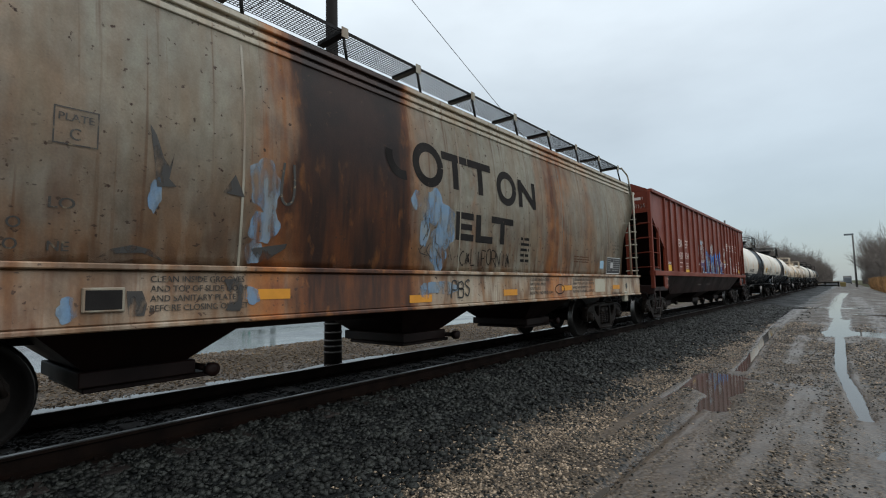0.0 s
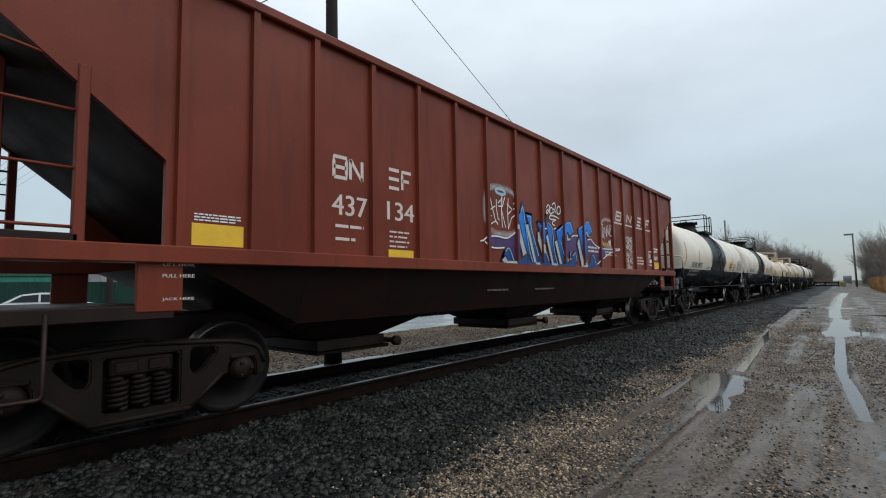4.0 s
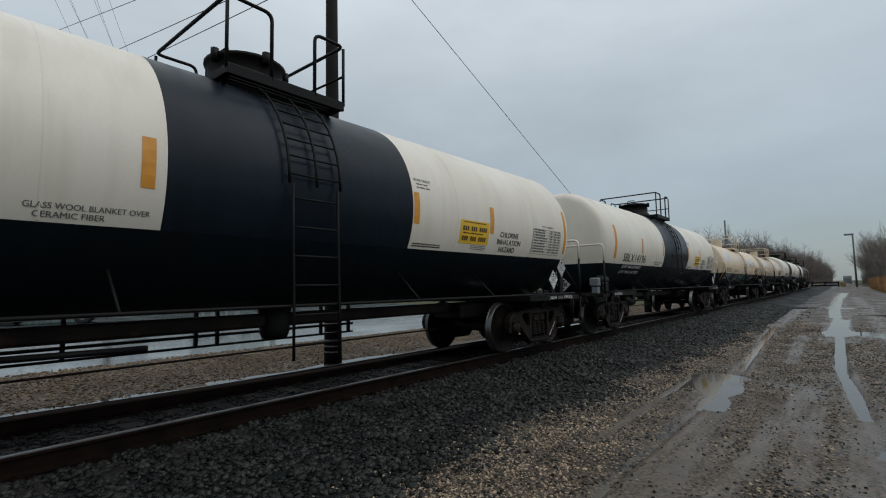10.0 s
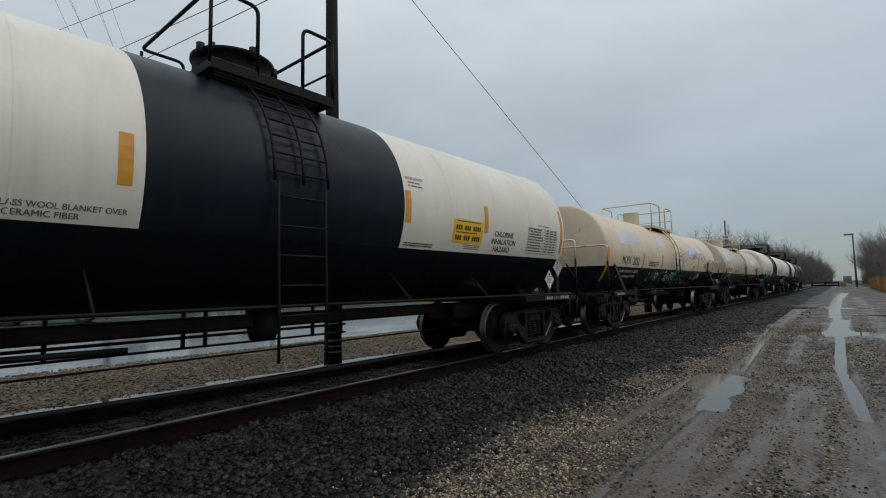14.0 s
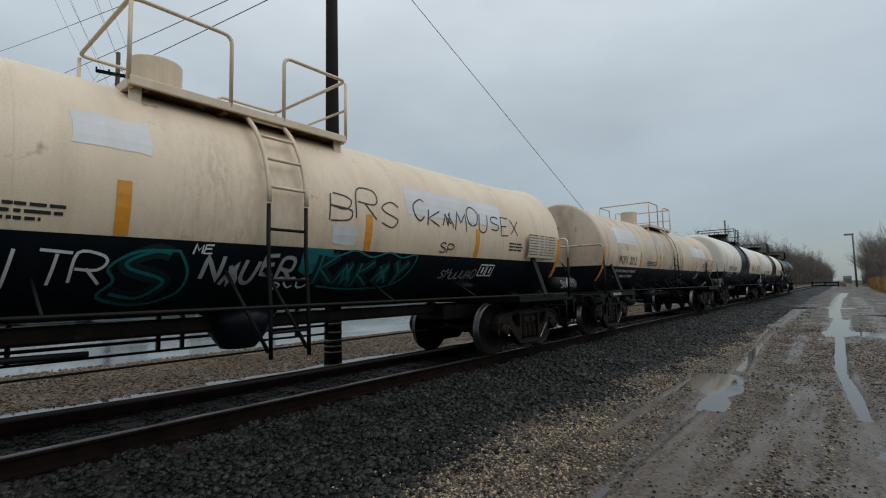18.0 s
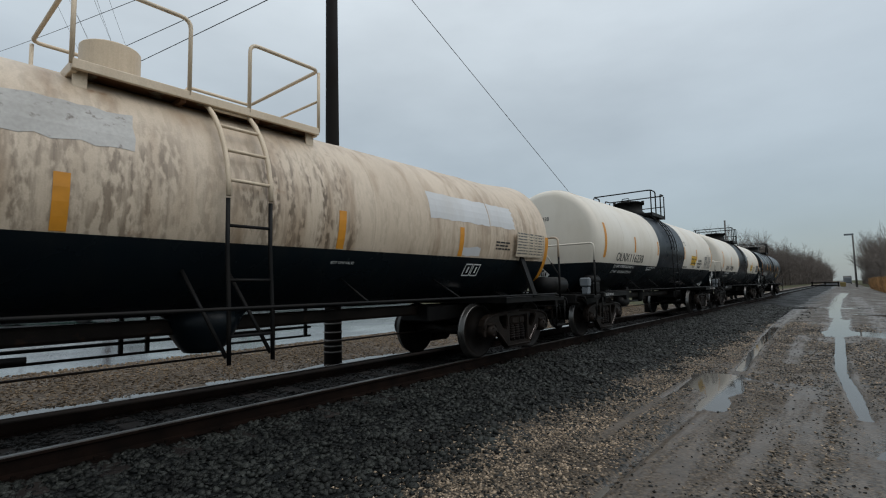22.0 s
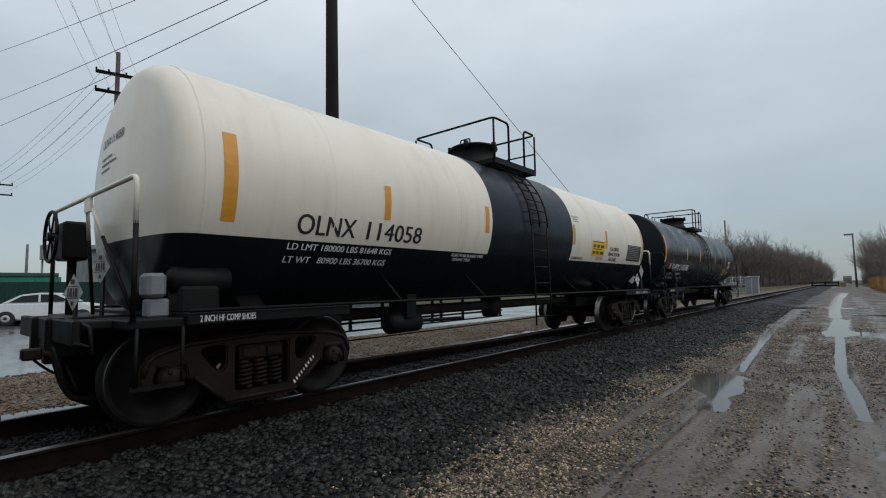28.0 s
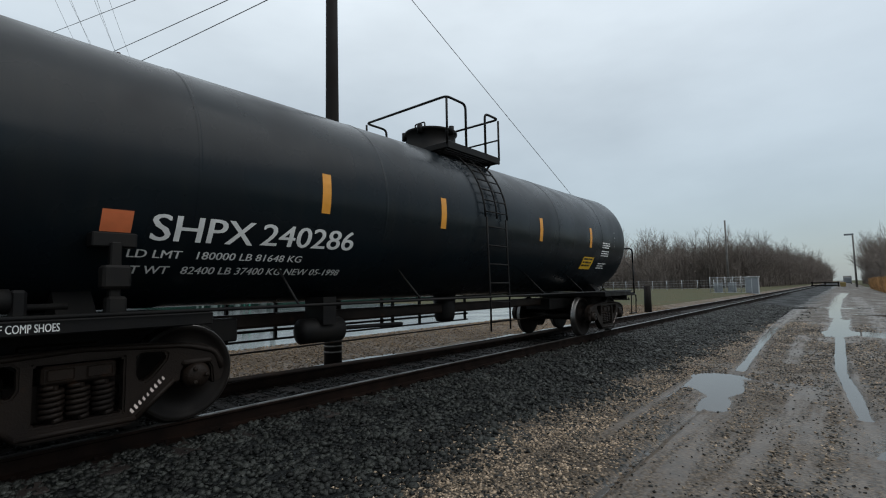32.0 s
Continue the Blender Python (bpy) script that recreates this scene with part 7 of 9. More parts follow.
def cream_car(u, num, load, light, pull0, pull1, seed, paint, primer, tail):
    r, zc, seam, split = 1.19, 2.17, 6.36, 1.73
    car = tank_car(pose(XT, u, ZR), "stained cream tank car with black belly and grey primer patches", r, zc, seam, split, paint, 0, 5.62, 7.30, pull0, pull1, CREAM, 0.52)
    # the barrel reaches further over the trailing deck
    for ob in car.children:
        if ob.name.startswith("tank_shell"):
            for v in ob.data.vertices:
                if v.co.y > 5.1:
                    v.co.y += tail
    dome(car, r, zc, CREAM, CREAM, False)
    side = barrel(r, zc)
    q = BM()
    lathe(q, [(0.54, 0.05), (0.55, 0.20), (0.62, 0.26), (0.74, 0.34), (zc - r + 0.05, 0.48)], 24, "z", centre=(0, 0.28, 0))
    part("sump", q, BLACK, car, "black sump and outlet housing under the tank", smooth=True)
    patch(car, -5.64, -3.55, 2.38, 2.83, GREYPATCH, side, 0.003, "primer_patch", "pale grey primer patch", ragged=0.012, seed=seed)
    patch(car, primer, primer + 2.5, 2.29, 2.70, GREYPATCH, side, 0.003, "primer_patch", "pale grey primer patch", ragged=0.012, seed=seed + 1)
    patch(car, -5.0, -3.4, 1.74, 2.20, CREAM, side, 0.002, "cream_patch", "paler repainted panel")
    text_part(car, "MQPX", -5.13, -4.45, 1.79, 2.03, LETTER_BLACK, side)
    text_part(car, num, -4.29, -3.70, 1.80, 2.03, LETTER_BLACK, side)
    text_part(car, load, -5.17, -3.60, 1.58, 1.65, LETTER_WHITE, side, cut=1)
    text_part(car, light, -5.17, -3.68, 1.44, 1.51, LETTER_WHITE, side, cut=1)
    patch(car, -6.42, -6.30, 1.34, 2.21, AMBER, barrel(r + 0.066, zc), 0.005, "reflector_stripe", "amber reflective stripe")
    patch(car, 6.31 + tail, 6.43 + tail, 1.34, 2.21, AMBER, barrel(r + 0.066, zc), 0.005, "reflector_stripe", "amber reflective stripe")
    for y in (-3.32, -1.35, 1.40, 3.79):
        patch(car, y - 0.05, y + 0.06, 1.74, 2.20, AMBER, side, 0.005, "reflector_stripe", "amber reflective stripe")
    bars(car, -2.75, -1.70, 1.78, 1.94, 3, LETTER_BLACK, side, seed)
    flared = barrel(r + 0.076, zc)
    patch(car, 5.36, 6.24 + tail, 1.79, 2.24, TABLE, flared, 0.0, "data_decal", "pale data panel with small print")
    cols = (5.37, 5.80, 6.0, 6.12, 6.23 + tail)
    for k in range(9):
        patch(car, cols[0], cols[-1], 1.797 + 0.054 * k, 1.802 + 0.054 * k, PRINTGREY, flared, 0.003, "table_rule", rows=1)
    for k, y in enumerate(cols):
        patch(car, y - 0.003, y + 0.003, 1.80, 2.234, PRINTGREY, flared, 0.0035, "table_rule", rows=6)
        if k:
            bars(car, cols[k - 1] + 0.03, y - 0.03, 1.81, 2.23, 8, PRINTGREY, flared, seed + k, 0.003, gap=0.4)
    head_text(car, "MQPX  " + num, -0.62, 0.12, 2.70, 2.79, PRINTGREY, r, zc, seam)
    for k, (za, w) in enumerate(((2.58, 0.4), (2.50, 0.5), (2.42, 0.35))):
        head_bars(car, -0.55, -0.55 + w, za, za + 0.03, PRINTGREY, r, zc, seam, k)
    bars(car, 4.78, 5.28, 1.87, 2.04, 3, LETTER_BLACK, side, seed + 3)
    for y in (4.05,):
        for a in (0, 0.22):
            q = BM()
            for w0, w1, h0, h1 in ((0, 0.20, 0, 0.02), (0, 0.20, 0.18, 0.20), (0, 0.02, 0, 0.2), (0.18, 0.20, 0, 0.2), (0.08, 0.12, 0.05, 0.15)):
                vs = [q.verts.new((side(1.43 + z) + 0.006, y + a + yy, 1.43 + z)) for yy, z in ((w0, h0), (w1, h0), (w1, h1), (w0, h1))]
                q.faces.new(vs)
            part("label_frame", q, LETTER_WHITE, car)
    text_part(car, "2 INCH HF COMP SHOES", -6.35, -5.80, 0.975, 1.035, LETTER_WHITE, flat_side(1.402), cut=1)
    q = BM()
    lathe(q, [(-0.5, 0.05), (-0.45, 0.17), (0.45, 0.17), (0.5, 0.05)], 16, "y", centre=(1.15, 6.85, 1.25))
    part("air_reservoir", q, IRON, car, "black cylindrical air reservoir on the end deck", smooth=True)
    if paint is CREAM:
        stroke(car, [smooth_line(l_, 5) for l_ in sprayed("SNARTS", 6.50, 7.22, 1.20, 1.36, 51)], 0.014, SPRAYGREY, lambda z: 1.15 + math.sqrt(max(0.0289 - (z - 1.25) ** 2, 0.0004)), 0.006, label="pale sprayed scribble")
    return car


def build_train():
    b = chlorine_car(40.71, ("OLNX", "8092"), "LD LMT 179200 LBS 81300 KGS", "LT WT   83800 LBS 38000 KGS", -7.87, 7.58, (-5.16, -4.27), (-4.14, -3.39), -6.26, -4.06)
    c = chlorine_car(55.83, ("SBLX", "14196"), "LD LMT 180000 LBS 81648 KGS", "LT WT   79900 LBS 36250 KGS", -7.58, 7.64, (-5.29, -4.42), (-4.33, -3.40), -6.0, -3.80)
    d = cream_car(71.31, "2032", "LD LMT 225200 LB 102 200 KG", "LT WT   60800 LB 27 500 KG", -7.80, 7.77, 21, CREAM, 2.10, 0.24)
    e = cream_car(86.86, "2012", "LD LMT 225000 LB 102 300 KG", "LT WT   60900 LB 27 400 KG", -7.77, 7.80, 31, CREAMDIRTY, 3.05, 0.13)
    i = chlorine_car(102.305, ("OLNX", "116238"), "LD LMT 179900 LB 81600 KG", "LT WT   83100 LB 37700 KG", -7.645, 7.58, (-5.20, -4.24), (-4.14, -3.05), -6.11, -3.86)
    f = chlorine_car(117.46, ("OLNX", "114058"), "LD LMT 180000 LBS 81648 KGS", "LT WT   80900 LBS 36700 KGS", -7.575, 7.51, (-5.27, -4.45), (-4.27, -3.27), -6.11, -3.97)
    # black tank car at the end of the train
    r, zc = 1.31, 2.39
    g = tank_car(pose(XT, 132.6, ZR), "all-black tank car with white lettering, last of the train", r, zc, 6.36, 0.0, BLACK, 0, 5.58, 7.28, -7.63, 7.75, IRON, 0.45)
    dome(g, r, zc, IRON, IRON, True, 0.14, 0.03)
    side = barrel(r, zc)
    patch(g, -6.36, -6.22, 1.96, 2.86, AMBER, barrel(r + 0.018, zc), 0.004, "reflector_stripe", "amber reflective stripe")
    for y in (-3.36, -1.24, 1.78, 4.2, 6.2):
        patch(g, y - 0.06, y + 0.06, 2.12, 2.58, AMBER, side, 0.004, "reflector_stripe", "amber reflective stripe")
    text_part(g, "SHPX", -5.14, -4.17, 1.71, 1.94, LETTER_WHITE, side)
    text_part(g, "240286", -4.09, -2.86, 1.72, 1.94, LETTER_WHITE, side)
    text_part(g, "LD LMT   180000 LB 81648 KG", -5.28, -3.52, 1.56, 1.63, LETTER_WHITE, side, cut=1)
    text_part(g, "LT WT   82400 LB 37400 KG NEW 05-1998", -5.28, -2.9, 1.42, 1.49, LETTER_WHITE, side, cut=1)
    patch(g, -5.52, -5.29, 1.76, 1.94, ORANGE, side, 0.004, "orange_decal", "orange decal", rows=5)
    patch(g, 3.95, 4.55, 1.62, 1.90, YELLOW, side, 0.004, "emergency_decal", "yellow decal")
    bars(g, 4.0, 4.5, 1.65, 1.87, 3, LETTER_BLACK, side, 8, 0.007)
    for z in (1.62, 1.92, 2.12):
        bars(g, 4.9, 5.4, z, z + 0.16, 3, LETTER_WHITE, side, int(z * 100))
    bars(g, 5.7, 6.4, 2.1, 2.6, 7, DECAL_GREY, side, 11)
    text_part(g, "2 INCH HF COMP SHOES", -6.35, -5.80, 0.975, 1.035, LETTER_WHITE, flat_side(1.402), cut=1)
    q = BM()
    box(q, 1.14, 1.30, -5.60, -5.28, 1.62, 1.74, 0.01)
    box(q, 1.26, 1.34, -5.48, -5.40, 1.02, 1.66, 0.01)
    box(q, 1.24, 1.39, -5.54, -5.34, 1.28, 1.47, 0.02)
    box(q, 1.24, 1.37, -5.50, -5.36, 1.04, 1.22, 0.02)
    part("valve_stand", q, IRON, g, "dark valve stand on the tank side")
    q = BM()
    lathe(q, [(-0.22, 0.03), (-0.2, 0.09), (0.2, 0.09), (0.22, 0.03)], 12, "y", centre=(1.12, -6.25, 1.20))
    box(q, 1.02, 1.20, -6.34, -6.20, 1.02, 1.20, 0.02)
    box(q, 1.05, 1.17, -6.05, -5.95, 1.02, 1.28, 0.02)
    sweep(q, [(1.12, -6.9, 1.15), (1.12, -5.7, 1.15)], 0.025, 8)
    part("brake_valve", q, IRON, g, "black brake valve and pipe on the end deck")
    for x, z, pm in ((0.42, 1.42, LETTER_WHITE),):
        q = BM()
        q.faces.new([q.verts.new((x + a, -7.12 + 0.2 * a, z + b_)) for a, b_ in ((-0.17, 0), (0, -0.17), (0.17, 0), (0, 0.17))])
        bmesh.ops.solidify(q, geom=q.faces[:], thickness=0.006)
        part("placard", q, pm, g, "diamond hazard placard")
    for car, u in ((b, -6.35), (f, -6.35), (i, -6.35), (d, -6.3), (e, -6.3), (g, -6.32)):
        q = BM()
        box(q, -1.05, -0.65, u - 0.55, u - 0.30, 1.62, 2.05, 0.03)
        sweep(q, [(-0.85, u - 0.42, 1.0), (-0.85, u - 0.42, 1.7)], 0.05, 6)
        hb = part("brake_housing", q, IRON, car, "black hand brake gear housing")
        brake_wheel(hb, -0.85, u - 0.62, 1.88, IRON)
    # sprayed tags on the cream cars
    rng = random.Random(3)
    side = barrel(1.19, 2.17)

    def lowered(lines):
        return [[(y - 0.06, z - 0.09) for y, z in line_] for line_ in lines]
    patch(d, -1.72, -1.12, 2.46, 2.78, GREYPATCH, side, 0.003, "primer_patch", "pale grey primer patch", ragged=0.02, seed=5)
    patch(d, 0.84, 1.22, 1.79, 2.02, GREYPATCH, side, 0.003, "primer_patch", "pale grey primer patch", ragged=0.02, seed=6)
    patch(e, -1.72, -0.82, 2.48, 2.84, STAINPATCH, side, 0.003, "primer_patch", "pale grey primer patch", ragged=0.02, seed=9)
    patch(e, 3.75, 4.35, 1.76, 1.90, GREYPATCH, side, 0.003, "primer_patch", "pale grey primer patch", ragged=0.02, seed=7)
    stroke(d, lowered(sprayed("BRS", 0.84, 2.05, 2.22, 2.58, 4, wild=0.12)), 0.017, LETTER_BLACK, side, label="thin black sprayed tag")
    stroke(d, lowered(sprayed("CKAMOUSEX", 2.27, 5.2, 2.30, 2.58, 5, wild=0.10)), 0.022, LETTER_BLACK, side, label="thin black sprayed tag")
    stroke(d, lowered(sprayed("SP", 2.90, 3.26, 1.86, 2.0, 6)), 0.02, LETTER_BLACK, side, label="black sprayed tag")
    stroke(d, lowered(sprayed("LITR", -2.35, -1.32, 1.48, 1.76, 7, wild=0.15)), 0.024, LETTER_WHITE, side, label="white sprayed tag")
    for w, lift, mat in ((0.13, 0.005, TEALDARK), (0.030, 0.008, TEAL)):
        stroke(d, lowered(sprayed("S", -1.28, -0.72, 1.32, 1.70, 8)), w, mat, side, lift, label="teal sprayed letter")
    stroke(d, lowered([smooth_line([(-0.78, 1.72), (-1.12, 1.70), (-1.32, 1.56), (-1.26, 1.44), (-1.34, 1.30), (-1.0, 1.22), (-0.70, 1.32), (-0.66, 1.52), (-0.78, 1.72)])]), 0.026, TEAL, side, 0.009, label="teal sprayed outline")
    stroke(d, lowered(sprayed("NAUER", -0.52, 0.50, 1.46, 1.70, 9, wild=0.12)), 0.042, SPRAYGREY, side, 0.010, label="white sprayed tag")
    stroke(d, lowered(sprayed("ME", -0.66, -0.46, 1.70, 1.79, 10)), 0.018, LETTER_WHITE, side, 0.010, label="white sprayed tag")
    stroke(d, lowered(sprayed("SCO", 0.28, 0.76, 1.36, 1.48, 11)), 0.020, LETTER_WHITE, side, 0.010, label="white sprayed tag")
    blob(d, [(0.49, 1.73), (0.89, 1.73), (0.94, 1.65), (0.80, 1.57), (0.76, 1.46), (0.62, 1.41), (0.49, 1.47)], TEAL, side, 0.005, label="teal sprayed fill")
    for w, lift, mat in ((0.13, 0.006, TEALDARK), (0.026, 0.0085, TEAL)):
        stroke(d, lowered(sprayed("KAKAY", 0.82, 2.36, 1.42, 1.74, 12, wild=0.08)), w, mat, side, lift, label="teal sprayed letters")
    stroke(d, lowered([smooth_line([(0.6, 1.80), (1.0, 1.74), (1.3, 1.82), (1.6, 1.75), (1.9, 1.82), (2.15, 1.76), (2.45, 1.80), (2.34, 1.50), (2.05, 1.36), (1.4, 1.34), (0.9, 1.38)])]), 0.022, TEAL, side, 0.009, label="teal sprayed outline")
    stroke(d, lowered(tag(rng, 3.1, 1.48, 0.95, 0.14, 7)), 0.012, SPRAYGREY, side, label="faint sprayed tag")
    stroke(d, lowered(sprayed("BREZ", -6.4, -5.62, 2.02, 2.22, 61)), 0.012, PRINTGREY, side, label="thin dark sprayed tag")
    stroke(d, lowered(sprayed("SOLO", -5.95, -5.40, 1.68, 1.78, 62)), 0.010, SPRAYGREY, side, label="faint sprayed tag")
    text_part(e, "BOT OPN VALVE", 1.34, 1.70, 1.56, 1.59, LETTER_WHITE, side, cut=1)
    return [(40.71, b), (55.83, c), (71.31, d), (86.86, e), (102.305, i), (117.46, f), (132.6, g)]


# ---- covered hopper cars ----
def hopper_bay(parent, y, z_top, z_out, top_half, out_half, width, mat, label):
    """A pyramid bay with its discharge gate."""
    q = BM()
    a = [(-width, y - top_half, z_top), (width, y - top_half, z_top), (width, y + top_half, z_top), (-width, y + top_half, z_top)]
    b_ = [(-0.62, y - out_half, z_out), (0.62, y - out_half, z_out), (0.62, y + out_half, z_out), (-0.62, y + out_half, z_out)]
    va, vb = [q.verts.new(p) for p in a], [q.verts.new(p) for p in b_]
    q.faces.new(va), q.faces.new(vb[::-1])
    for k in range(4):
        q.faces.new((va[k], vb[k], vb[(k + 1) % 4], va[(k + 1) % 4]))
    bmesh.ops.recalc_face_normals(q, faces=q.faces[:])
    bay = part("hopper_bay", q, mat, parent, label)
    q = BM()
    box(q, -0.70, 0.70, y - out_half - 0.05, y + out_half + 0.05, z_out - 0.14, z_out, 0.01)
    box(q, -0.62, 0.62, y - out_half, y + out_half + 0.22, z_out - 0.20, z_out - 0.15, 0.01)
    sweep(q, [(-0.85, y + out_half + 0.15, z_out - 0.10), (0.85, y + out_half + 0.15, z_out - 0.10)], 0.035, 8)
    lathe(q, [(0.80, 0.02), (0.80, 0.07), (0.88, 0.07), (0.88, 0.02)], 10, "x", centre=(0, y + out_half + 0.15, z_out - 0.10))
    part("discharge_gate", q, mat, bay)
    return bay


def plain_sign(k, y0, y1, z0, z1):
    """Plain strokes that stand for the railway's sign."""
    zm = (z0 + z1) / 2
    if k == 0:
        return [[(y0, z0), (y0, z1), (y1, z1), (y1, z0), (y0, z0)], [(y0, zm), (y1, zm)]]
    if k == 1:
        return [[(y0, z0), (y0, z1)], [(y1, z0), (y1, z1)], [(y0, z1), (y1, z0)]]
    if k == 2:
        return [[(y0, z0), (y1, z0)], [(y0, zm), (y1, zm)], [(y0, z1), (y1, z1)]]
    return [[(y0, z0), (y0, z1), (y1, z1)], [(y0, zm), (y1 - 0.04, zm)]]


def red_hopper(u):
    half, ze, zs, lat = 8.56, 4.08, 1.58, 1.42
    car = thing("covered_hopper", "red-brown ribbed covered hopper car with blue graffiti", "hopper car", pose(XT, u, ZR), "hopper cars")
    yb = 7.24
    RIBS = (-7.13, -6.45, -5.73, -4.89, -4.05, -3.22, -2.40, -1.50, -0.56, 0.38, 1.35, 2.29, 3.12, 3.92, 4.76, 5.61, 6.31, 7.04)
    outline = [(-yb, zs), (-yb, 2.38), (-half + 0.05, 3.36), (-half, ze), (half, ze), (half - 0.05, 3.36), (yb, 2.38), (yb, zs)]
    for s in (-1, 1):
        q = BM()
        prism(q, outline, "x", s * (lat - 0.06), s * lat)
        wall = part("side_wall", q, OXIDE, car, "red-brown steel side with vertical ribs")
        for y in RIBS:
            q = BM()
            prism(q, [(s * lat, y - 0.045), (s * (lat + 0.055), y - 0.035), (s * (lat + 0.055), y + 0.035), (s * lat, y + 0.045)], "z", zs + 0.06, ze - 0.02)
            part("rib", q, OXIDE, wall)
        q = BM()
        box(q, s * (lat - 0.05), s * (lat + 0.075), -half, half, ze - 0.03, ze + 0.08, 0.015)
        part("top_chord", q, OXIDE, car)
        q = BM()
        box(q, s * (lat - 0.10), s * (lat + 0.07), -yb - 1.35, yb + 1.35, zs - 0.09, zs + 0.06, 0.01)
        part("side_sill", q, OXIDE, car)
    q = BM()
    prism(q, [(-lat, ze + 0.05), (lat, ze + 0.05), (0.9, ze + 0.30), (-0.9, ze + 0.30)], "y", -half, half)
    part("roof", q, OXIDE, car)
    for s in (-1, 1):
        q = BM()
        for k in range(14):
            yy = s * half + s * 0.042 * k
            box(q, -0.72, 0.72, yy, yy + 0.012, ze + 0.29, ze + 0.302)
        for k in range(30):
            box(q, -0.72 + 0.049 * k, -0.708 + 0.049 * k, min(s * half, s * (half + 0.56)), max(s * half, s * (half + 0.56)), ze + 0.303, ze + 0.313)
        for x in (-0.73, 0.72):
            box(q, x, x + 0.014, min(s * half, s * (half + 0.57)), max(s * half, s * (half + 0.57)), ze + 0.24, ze + 0.315)
        part("roof_walk_end", q, IRON, car, "dark grating step over the end of the roof")
        # end slope sheet and its framing
        q = BM()
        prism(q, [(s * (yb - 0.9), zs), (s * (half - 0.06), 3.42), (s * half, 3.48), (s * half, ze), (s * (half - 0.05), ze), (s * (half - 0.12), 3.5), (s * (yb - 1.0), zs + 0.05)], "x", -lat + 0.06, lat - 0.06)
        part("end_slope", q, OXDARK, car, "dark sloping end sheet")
        q = BM()
        box(q, -lat + 0.07, lat - 0.07, s * half - 0.012, s * half + 0.012, 3.44, ze + 0.04)
        part("end_panel", q, OXIDE, car, "red-brown upper end panel")
        for x in (-lat + 0.02, lat - 0.02):
            q = BM()
            box(q, x - 0.05, x + 0.05, s * half - 0.06, s * half + 0.06, 1.1, ze + 0.02, 0.01)
            part("corner_post", q, OXIDE, car)
            q = BM()
            box(q, x - 0.04, x + 0.04, s * (half - 0.72) - 0.04, s * (half - 0.72) + 0.04, zs, 3.02, 0.008)
            part("grab_post", q, OXIDE, car)
        for x in (-0.62, 0.62, 0.0):
            q = BM()
            box(q, x - 0.07, x + 0.07, s * (half - 0.30) - 0.06, s * (half - 0.30) + 0.06, 1.05, 3.35, 0.01)
            part("end_post", q, OXIDE, car)
        for z in (1.75, 2.2, 2.65, 3.1):
            for k in (-1, 1):
                q = BM()
                sweep(q, [(k * (lat - 0.02), s * half, z), (k * (lat - 0.02), s * (half - 0.72), z - (0.1 if z > 2.9 else 0))], 0.014, 6)
                part("rung", q, OXIDE, car)
                q = BM()
                sweep(q, rounded([(k * (lat - 0.02), s * (half + 0.03), z), (k * (lat - 0.02), s * (half + 0.14), z), (k * (lat - 0.34), s * (half + 0.14), z), (k * (lat - 0.34), s * (half + 0.02), z)], 0.05), 0.013, 6)
                part("grab_iron", q, OXIDE, car)
            q = BM()
            sweep(q, [(lat - 0.02, s * (half + 0.03), z), (0.62, s * (half - 0.25), z)], 0.014, 6)
            part("rung", q, OXIDE, car)
        q = BM()
        box(q, -lat, lat, s * (yb - 0.1), s * (half + 0.02), 1.02, 1.14, 0.01)
        box(q, -0.34, 0.34, s * 4.8, s * half, 0.66, 1.02, 0.02)
        box(q, -lat, lat, s * (half - 0.05), s * (half + 0.05), 0.92, 1.2, 0.01)
        part("end_platform", q, OXDARK, car)
        for k in (-1, 1):
            q = BM()
            box(q, k * (lat - 0.06), k * (lat + 0.02), s * (half - 0.75) - 0.03, s * half + 0.03, 1.56, 1.70, 0.01)
            part("step_plate", q, OXDARK, car)
            q = BM()
            sweep(q, rounded([(k * lat, s * (half - 0.02), 1.1), (k * lat, s * (half - 0.02), 0.5), (k * lat, s * (half - 0.55), 0.5), (k * lat, s * (half - 0.55), 1.1)], 0.04), 0.018, 6)
            part("side_step", q, OXDARK, car)
            q = BM()
            box(q, k * (lat - 0.04), k * (lat + 0.01), s * (yb + 0.02) - 0.18, s * (yb + 0.02) + 0.18, 1.08, 1.55, 0.01)
            part("jacking_pad", q, OXIDE, car)
        truck(car, s * 7.25, False)
    coupler(car, -half - 0.05, -half - 0.68), coupler(car, half + 0.05, half + 0.49)
    q = BM()
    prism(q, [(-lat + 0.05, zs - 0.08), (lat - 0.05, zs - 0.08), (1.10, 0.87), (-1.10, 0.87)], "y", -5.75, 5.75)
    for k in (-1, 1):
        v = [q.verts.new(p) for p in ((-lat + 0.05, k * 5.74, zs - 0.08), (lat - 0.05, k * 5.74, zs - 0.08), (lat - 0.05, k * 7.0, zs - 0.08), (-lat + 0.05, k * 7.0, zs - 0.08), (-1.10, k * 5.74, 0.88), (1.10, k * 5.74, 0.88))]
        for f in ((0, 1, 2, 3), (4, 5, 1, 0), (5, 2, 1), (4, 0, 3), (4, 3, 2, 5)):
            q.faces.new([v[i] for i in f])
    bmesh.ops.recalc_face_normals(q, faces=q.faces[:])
    part("slope_sheet", q, OXDARK, car, "dark brown lower slope sheet")
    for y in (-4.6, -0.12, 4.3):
        hopper_bay(car, y, 0.89, 0.60, 1.18, 0.52, 1.08, OXDARK, "dark brown discharge hopper")
